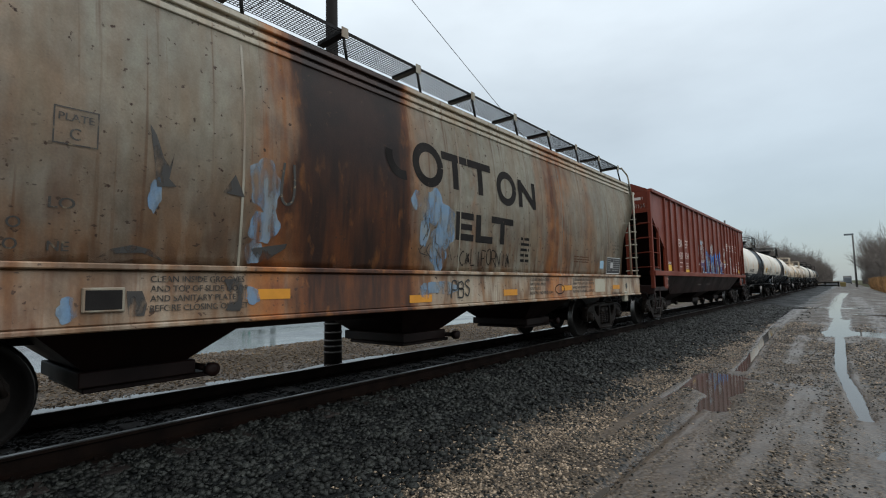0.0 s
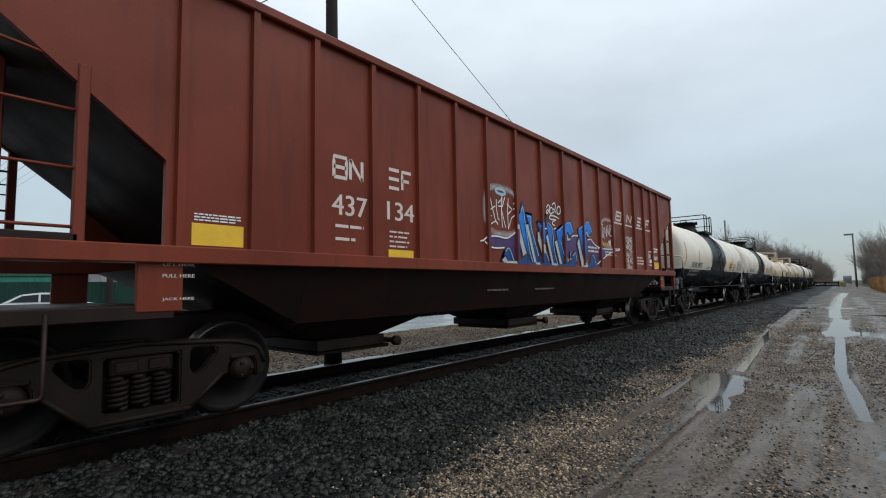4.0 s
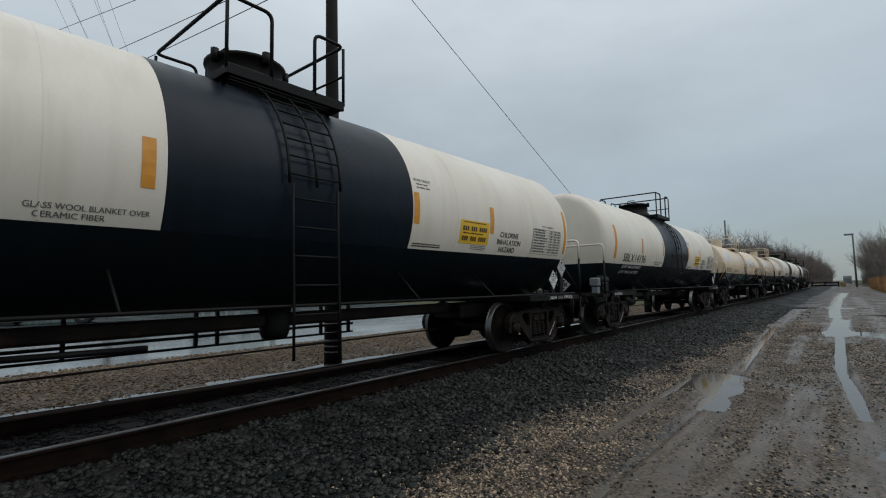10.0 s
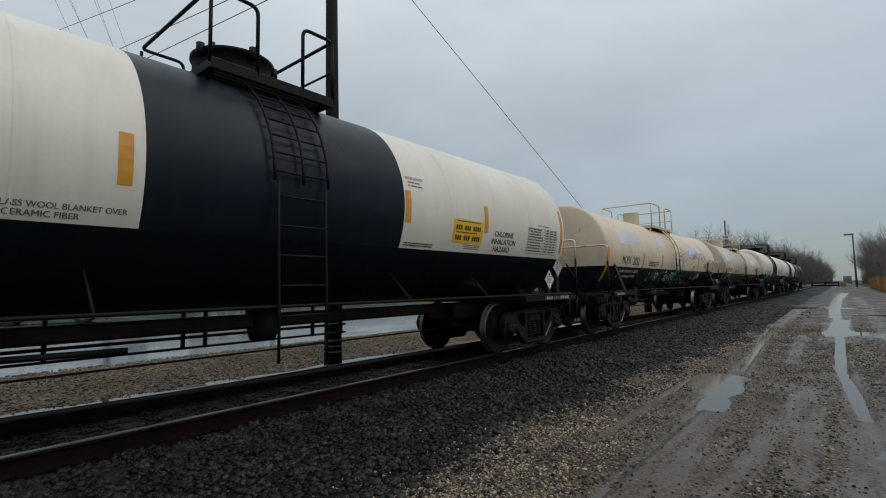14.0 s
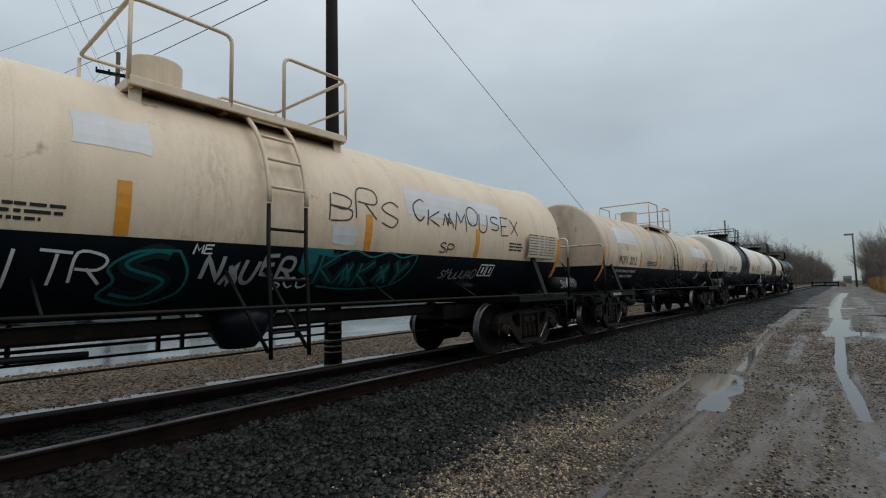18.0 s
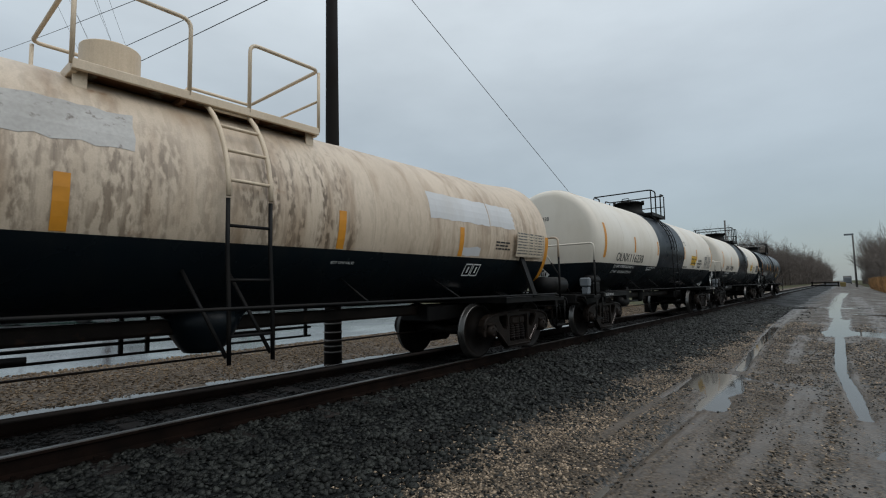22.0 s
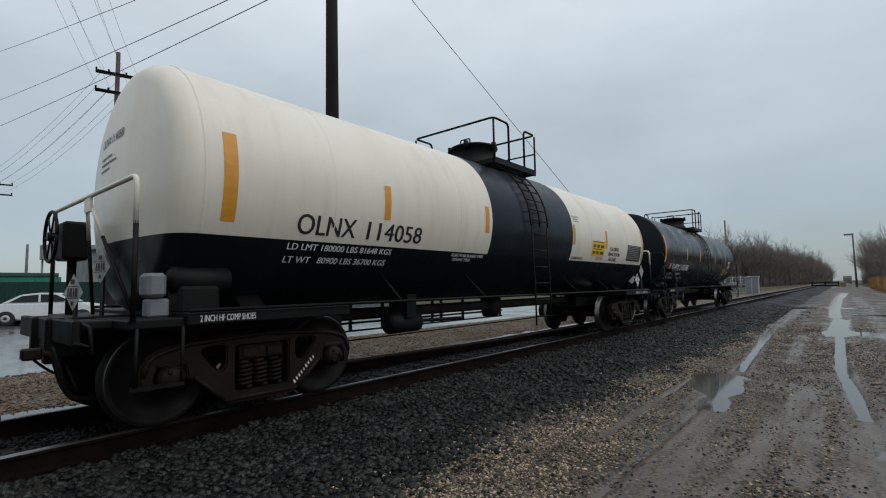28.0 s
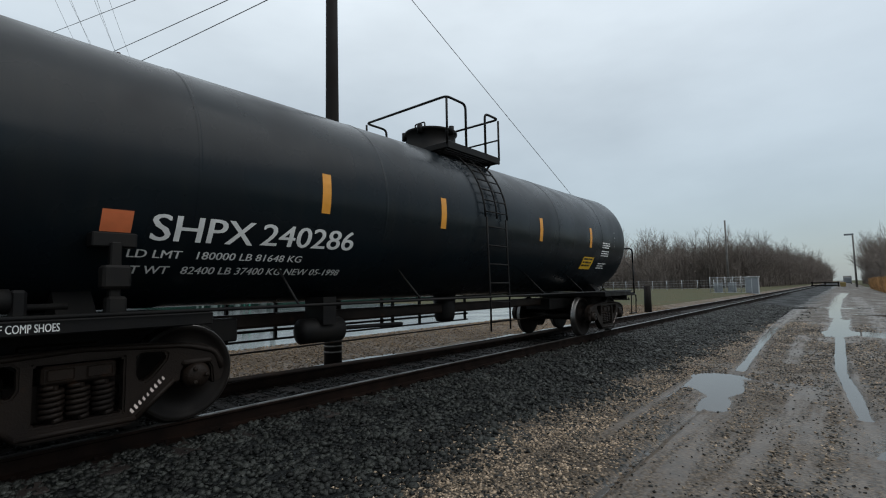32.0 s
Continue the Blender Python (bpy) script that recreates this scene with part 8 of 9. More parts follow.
    bars(car, -2.2, -1.5, 1.15, 1.20, 1, DIMPRINT, lambda z: 1.25, 41, gap=0.6), bars(car, -0.6, 0.3, 1.15, 1.20, 1, DIMPRINT, lambda z: 1.25, 42, gap=0.6)
    q = BM()
    box(q, -0.2, 0.2, -6.9, 6.9, 0.75, 1.0)
    part("centre_sill", q, OXDARK, car)
    stroke(car, [p for line_ in sprayed("JORK", -0.45, 0.45, 3.62, 3.98, 71, 0.15, 0.12) for p in [line_]], 0.022, SPRAYGREY, flat_side(0), 0.0, label="pale sprayed tag on the end")
    for ob in [c for c in car.children if c.name.startswith("graffiti")]:
        for v in ob.data.vertices:
            v.co = (v.co.y, -half - 0.018, v.co.z)
    ends = [bars(car, 0.92, 1.24, 3.80, 3.92, 1, LETTER_PINK, flat_side(0), 44, 0.0, gap=0.7), text_part(car, "437134", 0.84, 1.27, 3.58, 3.71, LETTER_PINK, flat_side(0), 0.0, cut=1, bold=0.02)]
    for ob in ends:
        for v in ob.data.vertices:
            v.co = (v.co.y, -half - 0.016, v.co.z)
    q = BM()
    box(q, -0.95, -0.55, -half + 0.05, -half + 0.3, 2.2, 2.7, 0.03)
    hb = part("brake_housing", q, IRON, car, "black hand brake gear housing")
    brake_wheel(hb, -0.75, -half - 0.05, 2.42, IRON)
    side = flat_side(lat)
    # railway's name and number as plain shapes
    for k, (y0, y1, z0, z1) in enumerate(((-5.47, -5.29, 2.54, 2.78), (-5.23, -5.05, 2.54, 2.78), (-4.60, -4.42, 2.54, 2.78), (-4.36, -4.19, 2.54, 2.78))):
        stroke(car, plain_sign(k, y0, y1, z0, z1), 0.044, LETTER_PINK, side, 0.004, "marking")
    text_part(car, "437", -5.50, -4.97, 2.10, 2.34, LETTER_PINK, side, 0.004), text_part(car, "134", -4.64, -4.14, 2.12, 2.36, LETTER_PINK, side, 0.004)
    bars(car, -5.45, -5.02, 1.92, 1.99, 1, LETTER_PINK, side, 1), bars(car, -5.45, -5.08, 1.77, 1.84, 1, LETTER_PINK, side, 2)
    bars(car, -4.60, -4.22, 1.73, 1.98, 4, LETTER_PINK, side, 3, gap=0.35)
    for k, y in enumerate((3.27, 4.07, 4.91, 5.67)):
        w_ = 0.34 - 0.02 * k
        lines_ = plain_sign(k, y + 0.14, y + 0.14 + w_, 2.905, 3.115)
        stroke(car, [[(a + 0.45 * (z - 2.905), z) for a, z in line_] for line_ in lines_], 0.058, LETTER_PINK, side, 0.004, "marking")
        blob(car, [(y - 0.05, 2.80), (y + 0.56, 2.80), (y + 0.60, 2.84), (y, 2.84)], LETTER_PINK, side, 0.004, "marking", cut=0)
    patch(car, -7.02, -6.54, 1.66, 1.86, YELLOW, side, 0.004, "reflector_patch", "yellow reflective patch")
    bars(car, -7.0, -6.55, 1.87, 1.95, 3, LETTER_WHITE, side, 4)
    for y, w, z0, z1 in ((-4.62, 0.46, 1.62, 1.74), (0.2, 0.5, 1.66, 1.80), (6.46, 0.5, 1.70, 1.89)):
        patch(car, y, y + w, z0, z1, YELLOW, side, 0.004, "reflector_patch", "yellow reflective patch")
    bars(car, 6.40, 6.94, 2.16, 2.32, 2, LETTER_WHITE, side, 71, gap=0.6), bars(car, 6.42, 6.90, 1.95, 2.07, 3, LETTER_WHITE, side, 72, gap=0.6), bars(car, 6.40, 6.86, 1.69, 1.72, 1, LETTER_WHITE, side, 73, gap=0.8)
    pad_face = flat_side(lat + 0.012)
    for s_ in (-1, 1):
        for words, z in (("LIFT HERE", 1.47), ("PULL HERE", 1.37), ("JACK HERE", 1.17)):
            text_part(car, words, s_ * 7.12 - 0.13, s_ * 7.12 + 0.13, z, z + 0.03, LETTER_PINK, pad_face, cut=1)
    blob(car, [(7.72 + 0.05 * math.cos(a * math.pi / 8), 1.63 + 0.05 * math.sin(a * math.pi / 8)) for a in range(16)], LETTER_PINK, flat_side(lat + 0.022), 0.003, "sticker", "round pale sticker", cut=0)
    bars(car, 2.6, 3.4, 1.92, 2.12, 3, LETTER_PINK, side, 5), bars(car, 4.9, 5.5, 1.75, 2.0, 3, LETTER_PINK, side, 6), bars(car, 1.6, 2.3, 1.95, 2.12, 2, LETTER_PINK, side, 16)
    q = BM()
    for a0, a1, b0, b1 in ((0, 0.36, 0, 0.03), (0, 0.36, 0.4, 0.43), (0, 0.03, 0, 0.43), (0.33, 0.36, 0, 0.43), (0.08, 0.28, 0.08, 0.18), (0.08, 0.16, 0.22, 0.34)):
        q.faces.new([q.verts.new((lat + 0.004, 5.98 + y, 1.78 + z)) for y, z in ((a0, b0), (a1, b0), (a1, b1), (a0, b1))])
    part("label_frame", q, LETTER_WHITE, car)
    # sprayed piece: outlined letter blocks, arrows and tags
    GROUND = [[(-2.52, 1.99), (-2.39, 2.06), (-2.12, 2.08), (-1.83, 2.05), (-1.52, 2.21), (-1.34, 1.77), (-1.59, 1.7), (-1.77, 1.93), (-1.95, 1.89), (-2.29, 1.88), (-2.39, 1.95)],
              [(-0.47, 1.62), (-0.39, 1.64), (-0.26, 1.74), (-0.2, 1.62)],
              [(-0.49, 2.32), (-0.36, 2.36), (-0.33, 2.27), (-0.45, 2.21)],
              [(-0.09, 2.37), (0.02, 2.4), (0.05, 2.19), (-0.07, 2.13)],
              [(0.29, 2.21), (0.47, 2.34), (0.56, 2.35), (0.68, 2.27), (1.05, 2.31), (0.99, 2.17), (1.08, 1.88), (1.01, 1.74), (0.89, 1.97), (0.83, 1.95), (0.7, 1.78), (0.48, 1.69), (0.36, 1.82), (0.28, 2.08)],
              [(1.55, 2.25), (1.73, 2.28), (1.99, 2.16), (2.48, 2.14), (3.05, 2.11), (3.21, 2.09), (2.95, 2.01), (2.48, 1.86), (2.06, 1.72), (1.91, 1.95), (1.69, 1.96), (1.52, 1.8), (1.47, 1.97), (1.59, 2.06)]]
    for poly in GROUND:
        blob(car, poly, PURPLE, side, 0.003, label="purple sprayed ground of the graffiti")
    LET = [[(-2.04, 1.66), (-1.91, 1.85), (-1.77, 1.91), (-1.61, 1.67), (-1.34, 1.74), (-1.14, 1.84), (-0.91, 1.62), (-1.84, 1.62)],
           [(-1.43, 2.52), (-1.35, 2.59), (-1.27, 2.77), (-1.22, 2.71), (-1.21, 2.57), (-1.09, 2.23), (-0.88, 1.62), (-1.13, 1.62), (-1.14, 1.84), (-1.35, 2.19)],
           [(-1.16, 2.58), (-0.93, 2.57), (-0.93, 2.25), (-0.72, 1.89), (-0.71, 1.62), (-0.79, 1.62), (-1.07, 2.39)],
           [(-0.74, 2.43), (-0.69, 2.48), (-0.53, 2.42), (-0.5, 2.37), (-0.48, 2.01), (-0.42, 1.87), (-0.32, 1.73), (-0.39, 1.67), (-0.55, 1.62), (-0.73, 1.62), (-0.74, 1.78), (-0.5, 1.89), (-0.62, 2.22)],
           [(-0.42, 2.65), (-0.36, 2.58), (-0.28, 2.46), (-0.13, 2.4), (-0.13, 2.22), (-0.06, 1.92), (0.09, 1.62), (-0.1, 1.62), (-0.23, 1.98), (-0.31, 2.23)],
           [(0.03, 2.36), (0.32, 2.49), (0.74, 2.62), (0.86, 2.37), (0.68, 2.27), (0.56, 2.35), (0.47, 2.34), (0.29, 2.21), (0.28, 2.08), (0.36, 1.82), (0.48, 1.69), (0.7, 1.78), (0.83, 1.95), (0.89, 1.97), (1.01, 1.74), (0.73, 1.64), (0.48, 1.62), (0.28, 1.62), (0.14, 1.94)],
           [(1.07, 2.45), (1.41, 2.59), (1.69, 2.73), (1.85, 2.44), (1.62, 2.35), (1.55, 2.45), (1.45, 2.44), (1.35, 2.34), (1.37, 2.2), (1.48, 2.12), (1.57, 2.15), (1.59, 2.06), (1.45, 2), (1.47, 1.79), (1.56, 1.68), (1.66, 1.75), (1.76, 1.94), (1.87, 1.94), (2.03, 1.67), (1.84, 1.62), (1.42, 1.62), (1.26, 1.98), (1.17, 2.23)]]
    SLABS = [[(-2.02, 1.69), (-1.9, 1.77), (-1.76, 1.62), (-1.91, 1.62)],
             [(-1.52, 2.3), (-1.41, 2.37), (-1.17, 1.83), (-1.31, 1.77)],
             [(-1.2, 2.37), (-1.08, 2.39), (-0.79, 1.62), (-0.9, 1.62)],
             [(-0.76, 2.26), (-0.68, 2.29), (-0.5, 1.9), (-0.61, 1.84), (-0.75, 2.09)],
             [(-0.43, 2.2), (-0.33, 2.27), (-0.1, 1.62), (-0.2, 1.62)],
             [(-0.07, 2.12), (0.05, 2.17), (0.27, 1.62), (0.15, 1.62)],
             [(0.99, 2.15), (1.11, 2.3), (1.23, 1.95), (1.41, 1.62), (1.18, 1.62), (1.1, 1.88)],
             [(0.49, 2.31), (0.54, 2.32), (0.58, 2.24), (0.69, 2.24), (0.68, 2.18), (0.5, 2.16)],
             [(0.59, 1.74), (0.63, 1.94), (0.71, 1.98), (0.64, 1.83), (0.71, 1.8)],
             [(1.45, 2.42), (1.56, 2.47), (1.63, 2.36), (1.78, 2.36), (1.75, 2.32), (1.59, 2.32)]]

    for k, poly in enumerate(LET):
        blob(car, poly, BLUE, side, 0.0075 + 0.0004 * k, label="blue sprayed letter block")
        stroke(car, [[*poly, poly[0], poly[1]]], 0.042, SPRAYBLACK, side, 0.0105 + 0.0003 * k)
    for k, poly in enumerate(SLABS):
        blob(car, poly, SILVER, side, 0.0135 + 0.0003 * k, label="silver sprayed slab")
        stroke(car, [[*poly, poly[0], poly[1]]], 0.024, SPRAYBLACK, side, 0.0170 + 0.0003 * k)
    # the same paint where it crosses the ribs
    def inside(poly, y, z):
        hit = False
        for (ya, za), (yb_, zb) in zip(poly, poly[1:] + poly[:1]):
            if (za > z) != (zb > z) and y < (yb_ - ya) * (z - za) / (zb - za) + ya:
                hit = not hit
        return hit
    for yr in RIBS:
        if -2.6 < yr < 3.6:
            def paint_at(z):
                for polys, mat in ((SLABS, SILVER), (LET, BLUE), (GROUND, PURPLE)):
                    if any(inside(p, yr, z) for p in polys):
                        return mat
                return None
            zz, z = 1.65, 1.67
            while z < 2.85:
                if paint_at(z) is not paint_at(zz + 0.01):
                    if paint_at(zz + 0.01):
                        patch(car, yr - 0.034, yr + 0.034, zz, z, paint_at(zz + 0.01), flat_side(lat + 0.055), 0.003, "graffiti", rows=1)
                    zz = z
                z += 0.02
    for ya, yb_, mat in ((-1.96, -1.61, SILVER), (-1.57, -0.96, BLUE), (-0.93, -0.79, SILVER), (-0.75, -0.31, BLUE), (-0.25, -0.09, SILVER), (-0.05, 0.79, BLUE), (1.19, 1.39, SILVER), (1.41, 2.03, BLUE)):
        patch(car, ya, yb_, 1.635, 1.674, mat, flat_side(lat + 0.071), 0.003, "graffiti", rows=1)
    patch(car, 0.81, 1.16, 1.64, 1.64, YELLOW, side, 0.0155, "reflector_patch")

    def ring(y, z, ry, rz, boxy=0.0):
        out = []
        for k in range(41):
            c, s_ = math.cos(k * math.pi / 20), math.sin(k * math.pi / 20)
            e = 1 - 0.35 * boxy
            out.append((y + ry * math.copysign(abs(c) ** e, c), z + rz * math.copysign(abs(s_) ** e, s_)))
        return out
    # sheen lines, white edges, figures and tags
    SHEEN = [[(-1.89, 1.84), (-1.77, 1.89), (-1.62, 1.67)], [(-1.35, 2.58), (-1.27, 2.67), (-1.2, 2.37), (-1.06, 1.86), (-0.93, 1.62)], [(-1.13, 2.52), (-1.01, 2.51), (-0.98, 2.3), (-0.74, 1.8)], [(-0.65, 2.37), (-0.55, 2.37), (-0.52, 2.15), (-0.49, 1.99), (-0.43, 1.87), (-0.33, 1.72)], [(-0.32, 2.48), (-0.15, 2.38), (-0.13, 2.22), (-0.08, 1.91), (0.06, 1.62)], [(0.13, 2.35), (0.32, 2.46), (0.63, 2.56), (0.82, 2.38)],
             [(0.21, 2.14), (0.31, 1.91), (0.42, 1.7)], [(1.1, 2.46), (1.41, 2.59), (1.62, 2.67), (1.8, 2.46)], [(1.3, 2.33), (1.42, 2.13)], [(0.74, 1.86), (0.88, 1.93), (0.95, 1.76)], [(1.42, 1.85), (1.52, 1.68)], [(1.79, 1.9), (1.87, 1.9), (1.99, 1.7)]]
    for line_ in SHEEN:
        stroke(car, [smooth_line(line_, 4)], 0.020, LIGHTBLUE, side, 0.0215)
    WHITES = [[(-2.63, 1.97), (-2.52, 1.99)], [(-2.52, 2), (-2.39, 2.06), (-2.12, 2.08), (-1.83, 2.07), (-1.56, 2.19)], [(-2.5, 1.97), (-2.37, 1.9), (-2.19, 1.88), (-1.93, 1.9)], [(1.55, 2.25), (1.73, 2.28), (1.99, 2.16), (2.48, 2.1), (3.58, 2.15)], [(2.06, 1.72), (2.31, 1.82), (2.95, 2.03), (3.58, 2.13)], [(-0.49, 2.32), (-0.44, 2.35), (-0.37, 2.35)], [(-0.09, 2.37), (0.02, 2.4)], [(0.72, 2.26), (0.82, 2.3), (1.05, 2.31)]]
    for line_ in WHITES:
        stroke(car, [smooth_line(line_, 4)], 0.024, LETTER_WHITE, side, 0.0225)
    FIGURES = [[(-0.34, 2.77), (-0.28, 2.83), (-0.21, 2.82), (-0.24, 2.73), (-0.32, 2.66), (-0.34, 2.69), (-0.29, 2.74), (-0.2, 2.68)], [(-0.08, 2.75), (-0.1, 2.7), (-0.14, 2.67), (-0.18, 2.67), (-0.2, 2.72), (-0.19, 2.77), (-0.15, 2.8), (-0.1, 2.8), (-0.08, 2.75)], [(-0.09, 2.86), (-0.01, 2.91), (0.05, 2.87), (0.01, 2.76), (-0.07, 2.7), (-0.09, 2.74), (-0.03, 2.78), (0.09, 2.71)], [(0.27, 2.8), (0.25, 2.74), (0.19, 2.7), (0.13, 2.71), (0.11, 2.76), (0.13, 2.82), (0.19, 2.86), (0.25, 2.85), (0.27, 2.8)], [(0.18, 2.61), (-0.02, 2.64), (-0.18, 2.63), (-0.23, 2.59), (-0.16, 2.56), (0.06, 2.57), (-0.08, 2.52), (-0.1, 2.47), (0, 2.45)]]
    for line_ in FIGURES:
        stroke(car, [smooth_line(line_, 5)], 0.045, SPRAYBLACK, side, 0.0045, label="dark shadow of the sprayed figures")
        stroke(car, [smooth_line(line_, 5)], 0.024, LETTER_WHITE, side, 0.006, label="white sprayed figures")
    TAGS = [[(-2.31, 2.74), (-2.24, 2.55), (-2.17, 2.37), (-2.09, 2.28)], [(-2.41, 2.46), (-2.33, 2.42), (-2.27, 2.41)], [(-2.41, 2.34), (-2.29, 2.34)], [(-2.16, 2.59), (-2.33, 2.5), (-2.36, 2.25), (-2.17, 2.33), (-2.09, 2.31)], [(-2.12, 2.71), (-2.12, 2.54), (-2.08, 2.39), (-2.04, 2.36)], [(-2.07, 2.65), (-1.93, 2.75), (-1.97, 2.53), (-1.95, 2.24)], [(-1.94, 2.8), (-1.97, 2.56), (-1.85, 2.25)], [(-1.85, 2.78), (-1.93, 2.61), (-2.06, 2.6)], [(-1.74, 2.77), (-1.78, 2.55), (-1.76, 2.23)], [(-1.79, 2.67), (-1.62, 2.59), (-1.78, 2.48)], [(-1.76, 2.24), (-1.65, 2.44), (-1.44, 2.54)], [(-1.59, 2.69), (-1.43, 2.77)], [(-1.58, 2.6), (-1.42, 2.68)], [(-1.49, 2.83), (-1.46, 2.58)]]
    for k, line_ in enumerate(TAGS):
        stroke(car, [line_], 0.020, LETTER_WHITE, side, 0.0060 + 0.0002 * k, label="white sprayed tag")
    for w, mat, up in ((0.11, RINGGREY, 0.0025), (0.05, HALOGREY, 0.0035)):
        stroke(car, [ring(-1.94, 2.53, 0.52, 0.40, 1.0)], w, mat, side, up, label="soft grey sprayed ring")
        stroke(car, [ring(2.85, 2.50, 0.44, 0.34, 1.0)], w * 0.8, mat, side, up, label="soft grey sprayed halo")
    stroke(car, [ring(-1.98, 2.86, 0.15, 0.045)], 0.05, LIGHTBLUE, side, 0.006, label="pale blue sprayed halo")
    NAME = [[(2.48, 2.36), (2.42, 2.66), (2.53, 2.69), (2.47, 2.54), (2.59, 2.36)], [(2.56, 2.37), (2.59, 2.63), (2.67, 2.48)], [(2.71, 2.58), (2.73, 2.41)], [(2.76, 2.42), (2.74, 2.67), (2.86, 2.47), (2.84, 2.72)], [(2.91, 2.53), (2.98, 2.71), (3.06, 2.69), (2.94, 2.49), (3.04, 2.45), (3.19, 2.58), (3.23, 2.77)]]
    for k, line_ in enumerate(NAME):
        stroke(car, [smooth_line(line_, 4)], 0.022, LETTER_WHITE, side, 0.0060 + 0.0003 * k, label="white sprayed tag")
    blob(car, [(2.95, 2.15), (2.83, 2.29), (2.87, 2.34), (2.91, 2.3), (2.96, 2.36), (2.99, 2.32)], LETTER_WHITE, side, 0.009, label="white sprayed heart")
    stroke(car, [p for k, word in enumerate(("ROYAL", "PEAK", "WAIT", "AROY", "KONG")) for p in sprayed(word, 4.08, 4.58, 1.60 + 0.19 * k, 1.75 + 0.19 * k, 30 + k)], 0.024, LETTER_WHITE, side, 0.006, label="white sprayed words")
    text_part(car, "WARNING", 2.44, 2.90, 2.17, 2.26, YELLOW, side, 0.017, cut=1)
    return car


def grey_hopper(u):
    half, ze, zs, lat = 8.08, 4.05, 1.46, 1.44
    car = thing("covered_hopper", "rust-streaked grey covered hopper car with faded lettering", "hopper car", pose(XT, u, ZR), "hopper cars")

    def bulge(z):
        t = (z - zs) / (ze - zs)
        return lat + 0.10 * math.sin(math.pi * min(max(t, 0), 1)) - 0.10 * max(t, 0) ** 3
    n = 26
    zs_ = [zs + (ze - zs) * k / n for k in range(n + 1)]

    def end(z):
        """Where the side ends at that height: a curved end cut."""
        return float(np.interp(z, [1.46, 2.1, 2.4, 2.68, 2.99, 3.4, 3.55, 4.05], [6.80, 6.81, 6.88, 7.13, 7.52, 7.90, 7.97, 7.99]))
    for s in (-1, 1):
        q = BM()
        rows = []
        for z in zs_:
            e = end(z)
            rows.append([q.verts.new((s * bulge(z), -e + 2 * e * j / 24, z)) for j in range(25)])
        for a, b_ in zip(rows, rows[1:]):
            for j in range(24):
                f = q.faces.new((a[j], a[j + 1], b_[j + 1], b_[j]) if s > 0 else (a[j + 1], a[j], b_[j], b_[j + 1]))
                f.smooth = True
        bmesh.ops.solidify(q, geom=q.faces[:], thickness=0.03)
        wall = part("side_wall", q, GREYHOP, car, "rounded grey steel side with rust streaks")
        for z, w in ((ze - 0.30, 0.025), (ze - 0.20, 0.035), (ze - 0.08, 0.05)):
            q = BM()
            box(q, s * (bulge(z) - 0.02), s * (bulge(z) + w), -7.75, 7.75, z - 0.03, z + 0.03, 0.008)
            part("eave_rib", q, GREYHOP, wall)
        for y in (-5.35, -3.36, -0.0, 3.36, 5.35):
            q = BM()
            for k in range(n):
                z0, z1 = zs_[k], zs_[k + 1]
                if z1 < ze - 0.3:
                    vs = [q.verts.new((s * (bulge(z) + 0.006), yy, z)) for yy, z in ((y - 0.012, z0), (y + 0.012, z0), (y + 0.012, z1), (y - 0.012, z1))]
                    q.faces.new(vs if s > 0 else vs[::-1])
            part("weld_seam", q, GREYSILL, wall)
        q = BM()
        box(q, s * (lat - 0.08), s * (lat + 0.05), -half, half, 1.0, zs - 0.04, 0.012)
        beam = part("side_sill", q, GREYSILL2, car, "deep grey side sill with rust")
        for ins_, za, zb in ((0.09, zs - 0.035, zs + 0.015), (0.08, 0.955, 0.998)):
            q = BM()
            box(q, s * (lat - 0.08), s * (lat + ins_), -half, half, za, zb, 0.01)
            part("sill_flange", q, GREYSILL2, beam)
    q = BM()
    prof = [(-bulge(ze), ze), (-0.9, ze + 0.22), (-0.4, ze + 0.30), (0.4, ze + 0.30), (0.9, ze + 0.22), (bulge(ze), ze)]
    prism(q, prof, "y", -7.78, 7.78)
    part("roof", q, GREYHOP, car)
    # running boards of open grating on brackets along the roof edge
    for s in (-1, 1):
        q = BM()
        x0, x1, zt = 0.80, 1.28, ze + 0.38
        for k in range(13):
            box(q, s * (x0 + 0.04 * k - 0.003), s * (x0 + 0.04 * k + 0.003), -7.6, 7.6, zt, zt + 0.008)
        for k in range(338):
            y = -7.6 + 0.045 * k
            box(q, s * x0, s * x1, y, y + 0.006, zt + 0.001, zt + 0.007)
        box(q, s * (x1 + 0.004), s * (x1 + 0.012), -7.6, 7.6, zt - 0.03, zt + 0.010)
        walk_board = part("running_board", q, IRON, car, "open steel grating walkway along the roof")
        for k in range(12):
            y = -7.3 + 1.33 * k
            q = BM()
            box(q, s * (x0 + 0.02), s * (x1 + 0.03), y - 0.05, y + 0.05, zt - 0.05, zt - 0.004)
            sweep(q, [(s * x1, y, zt - 0.03), (s * bulge(ze - 0.05), y, ze - 0.02)], 0.02, 5)
            part("bracket", q, IRON, walk_board)
            q = BM()
            box(q, s * (x1 + 0.032), s * (x1 + 0.040), y - 0.05, y + 0.05, zt - 0.10, zt + 0.03)
            part("bracket_tab", q, GREYSILL, walk_board, "pale steel bracket tab")
        q = BM()
        sweep(q, rounded([(s * 1.3, -7.6, zt + 0.02), (s * 1.35, -8.0, zt - 0.15), (s * 1.40, -8.0, ze - 0.3)], 0.1), 0.022, 6)
        part("grab_rail", q, GREYSILL, car)
        q = BM()
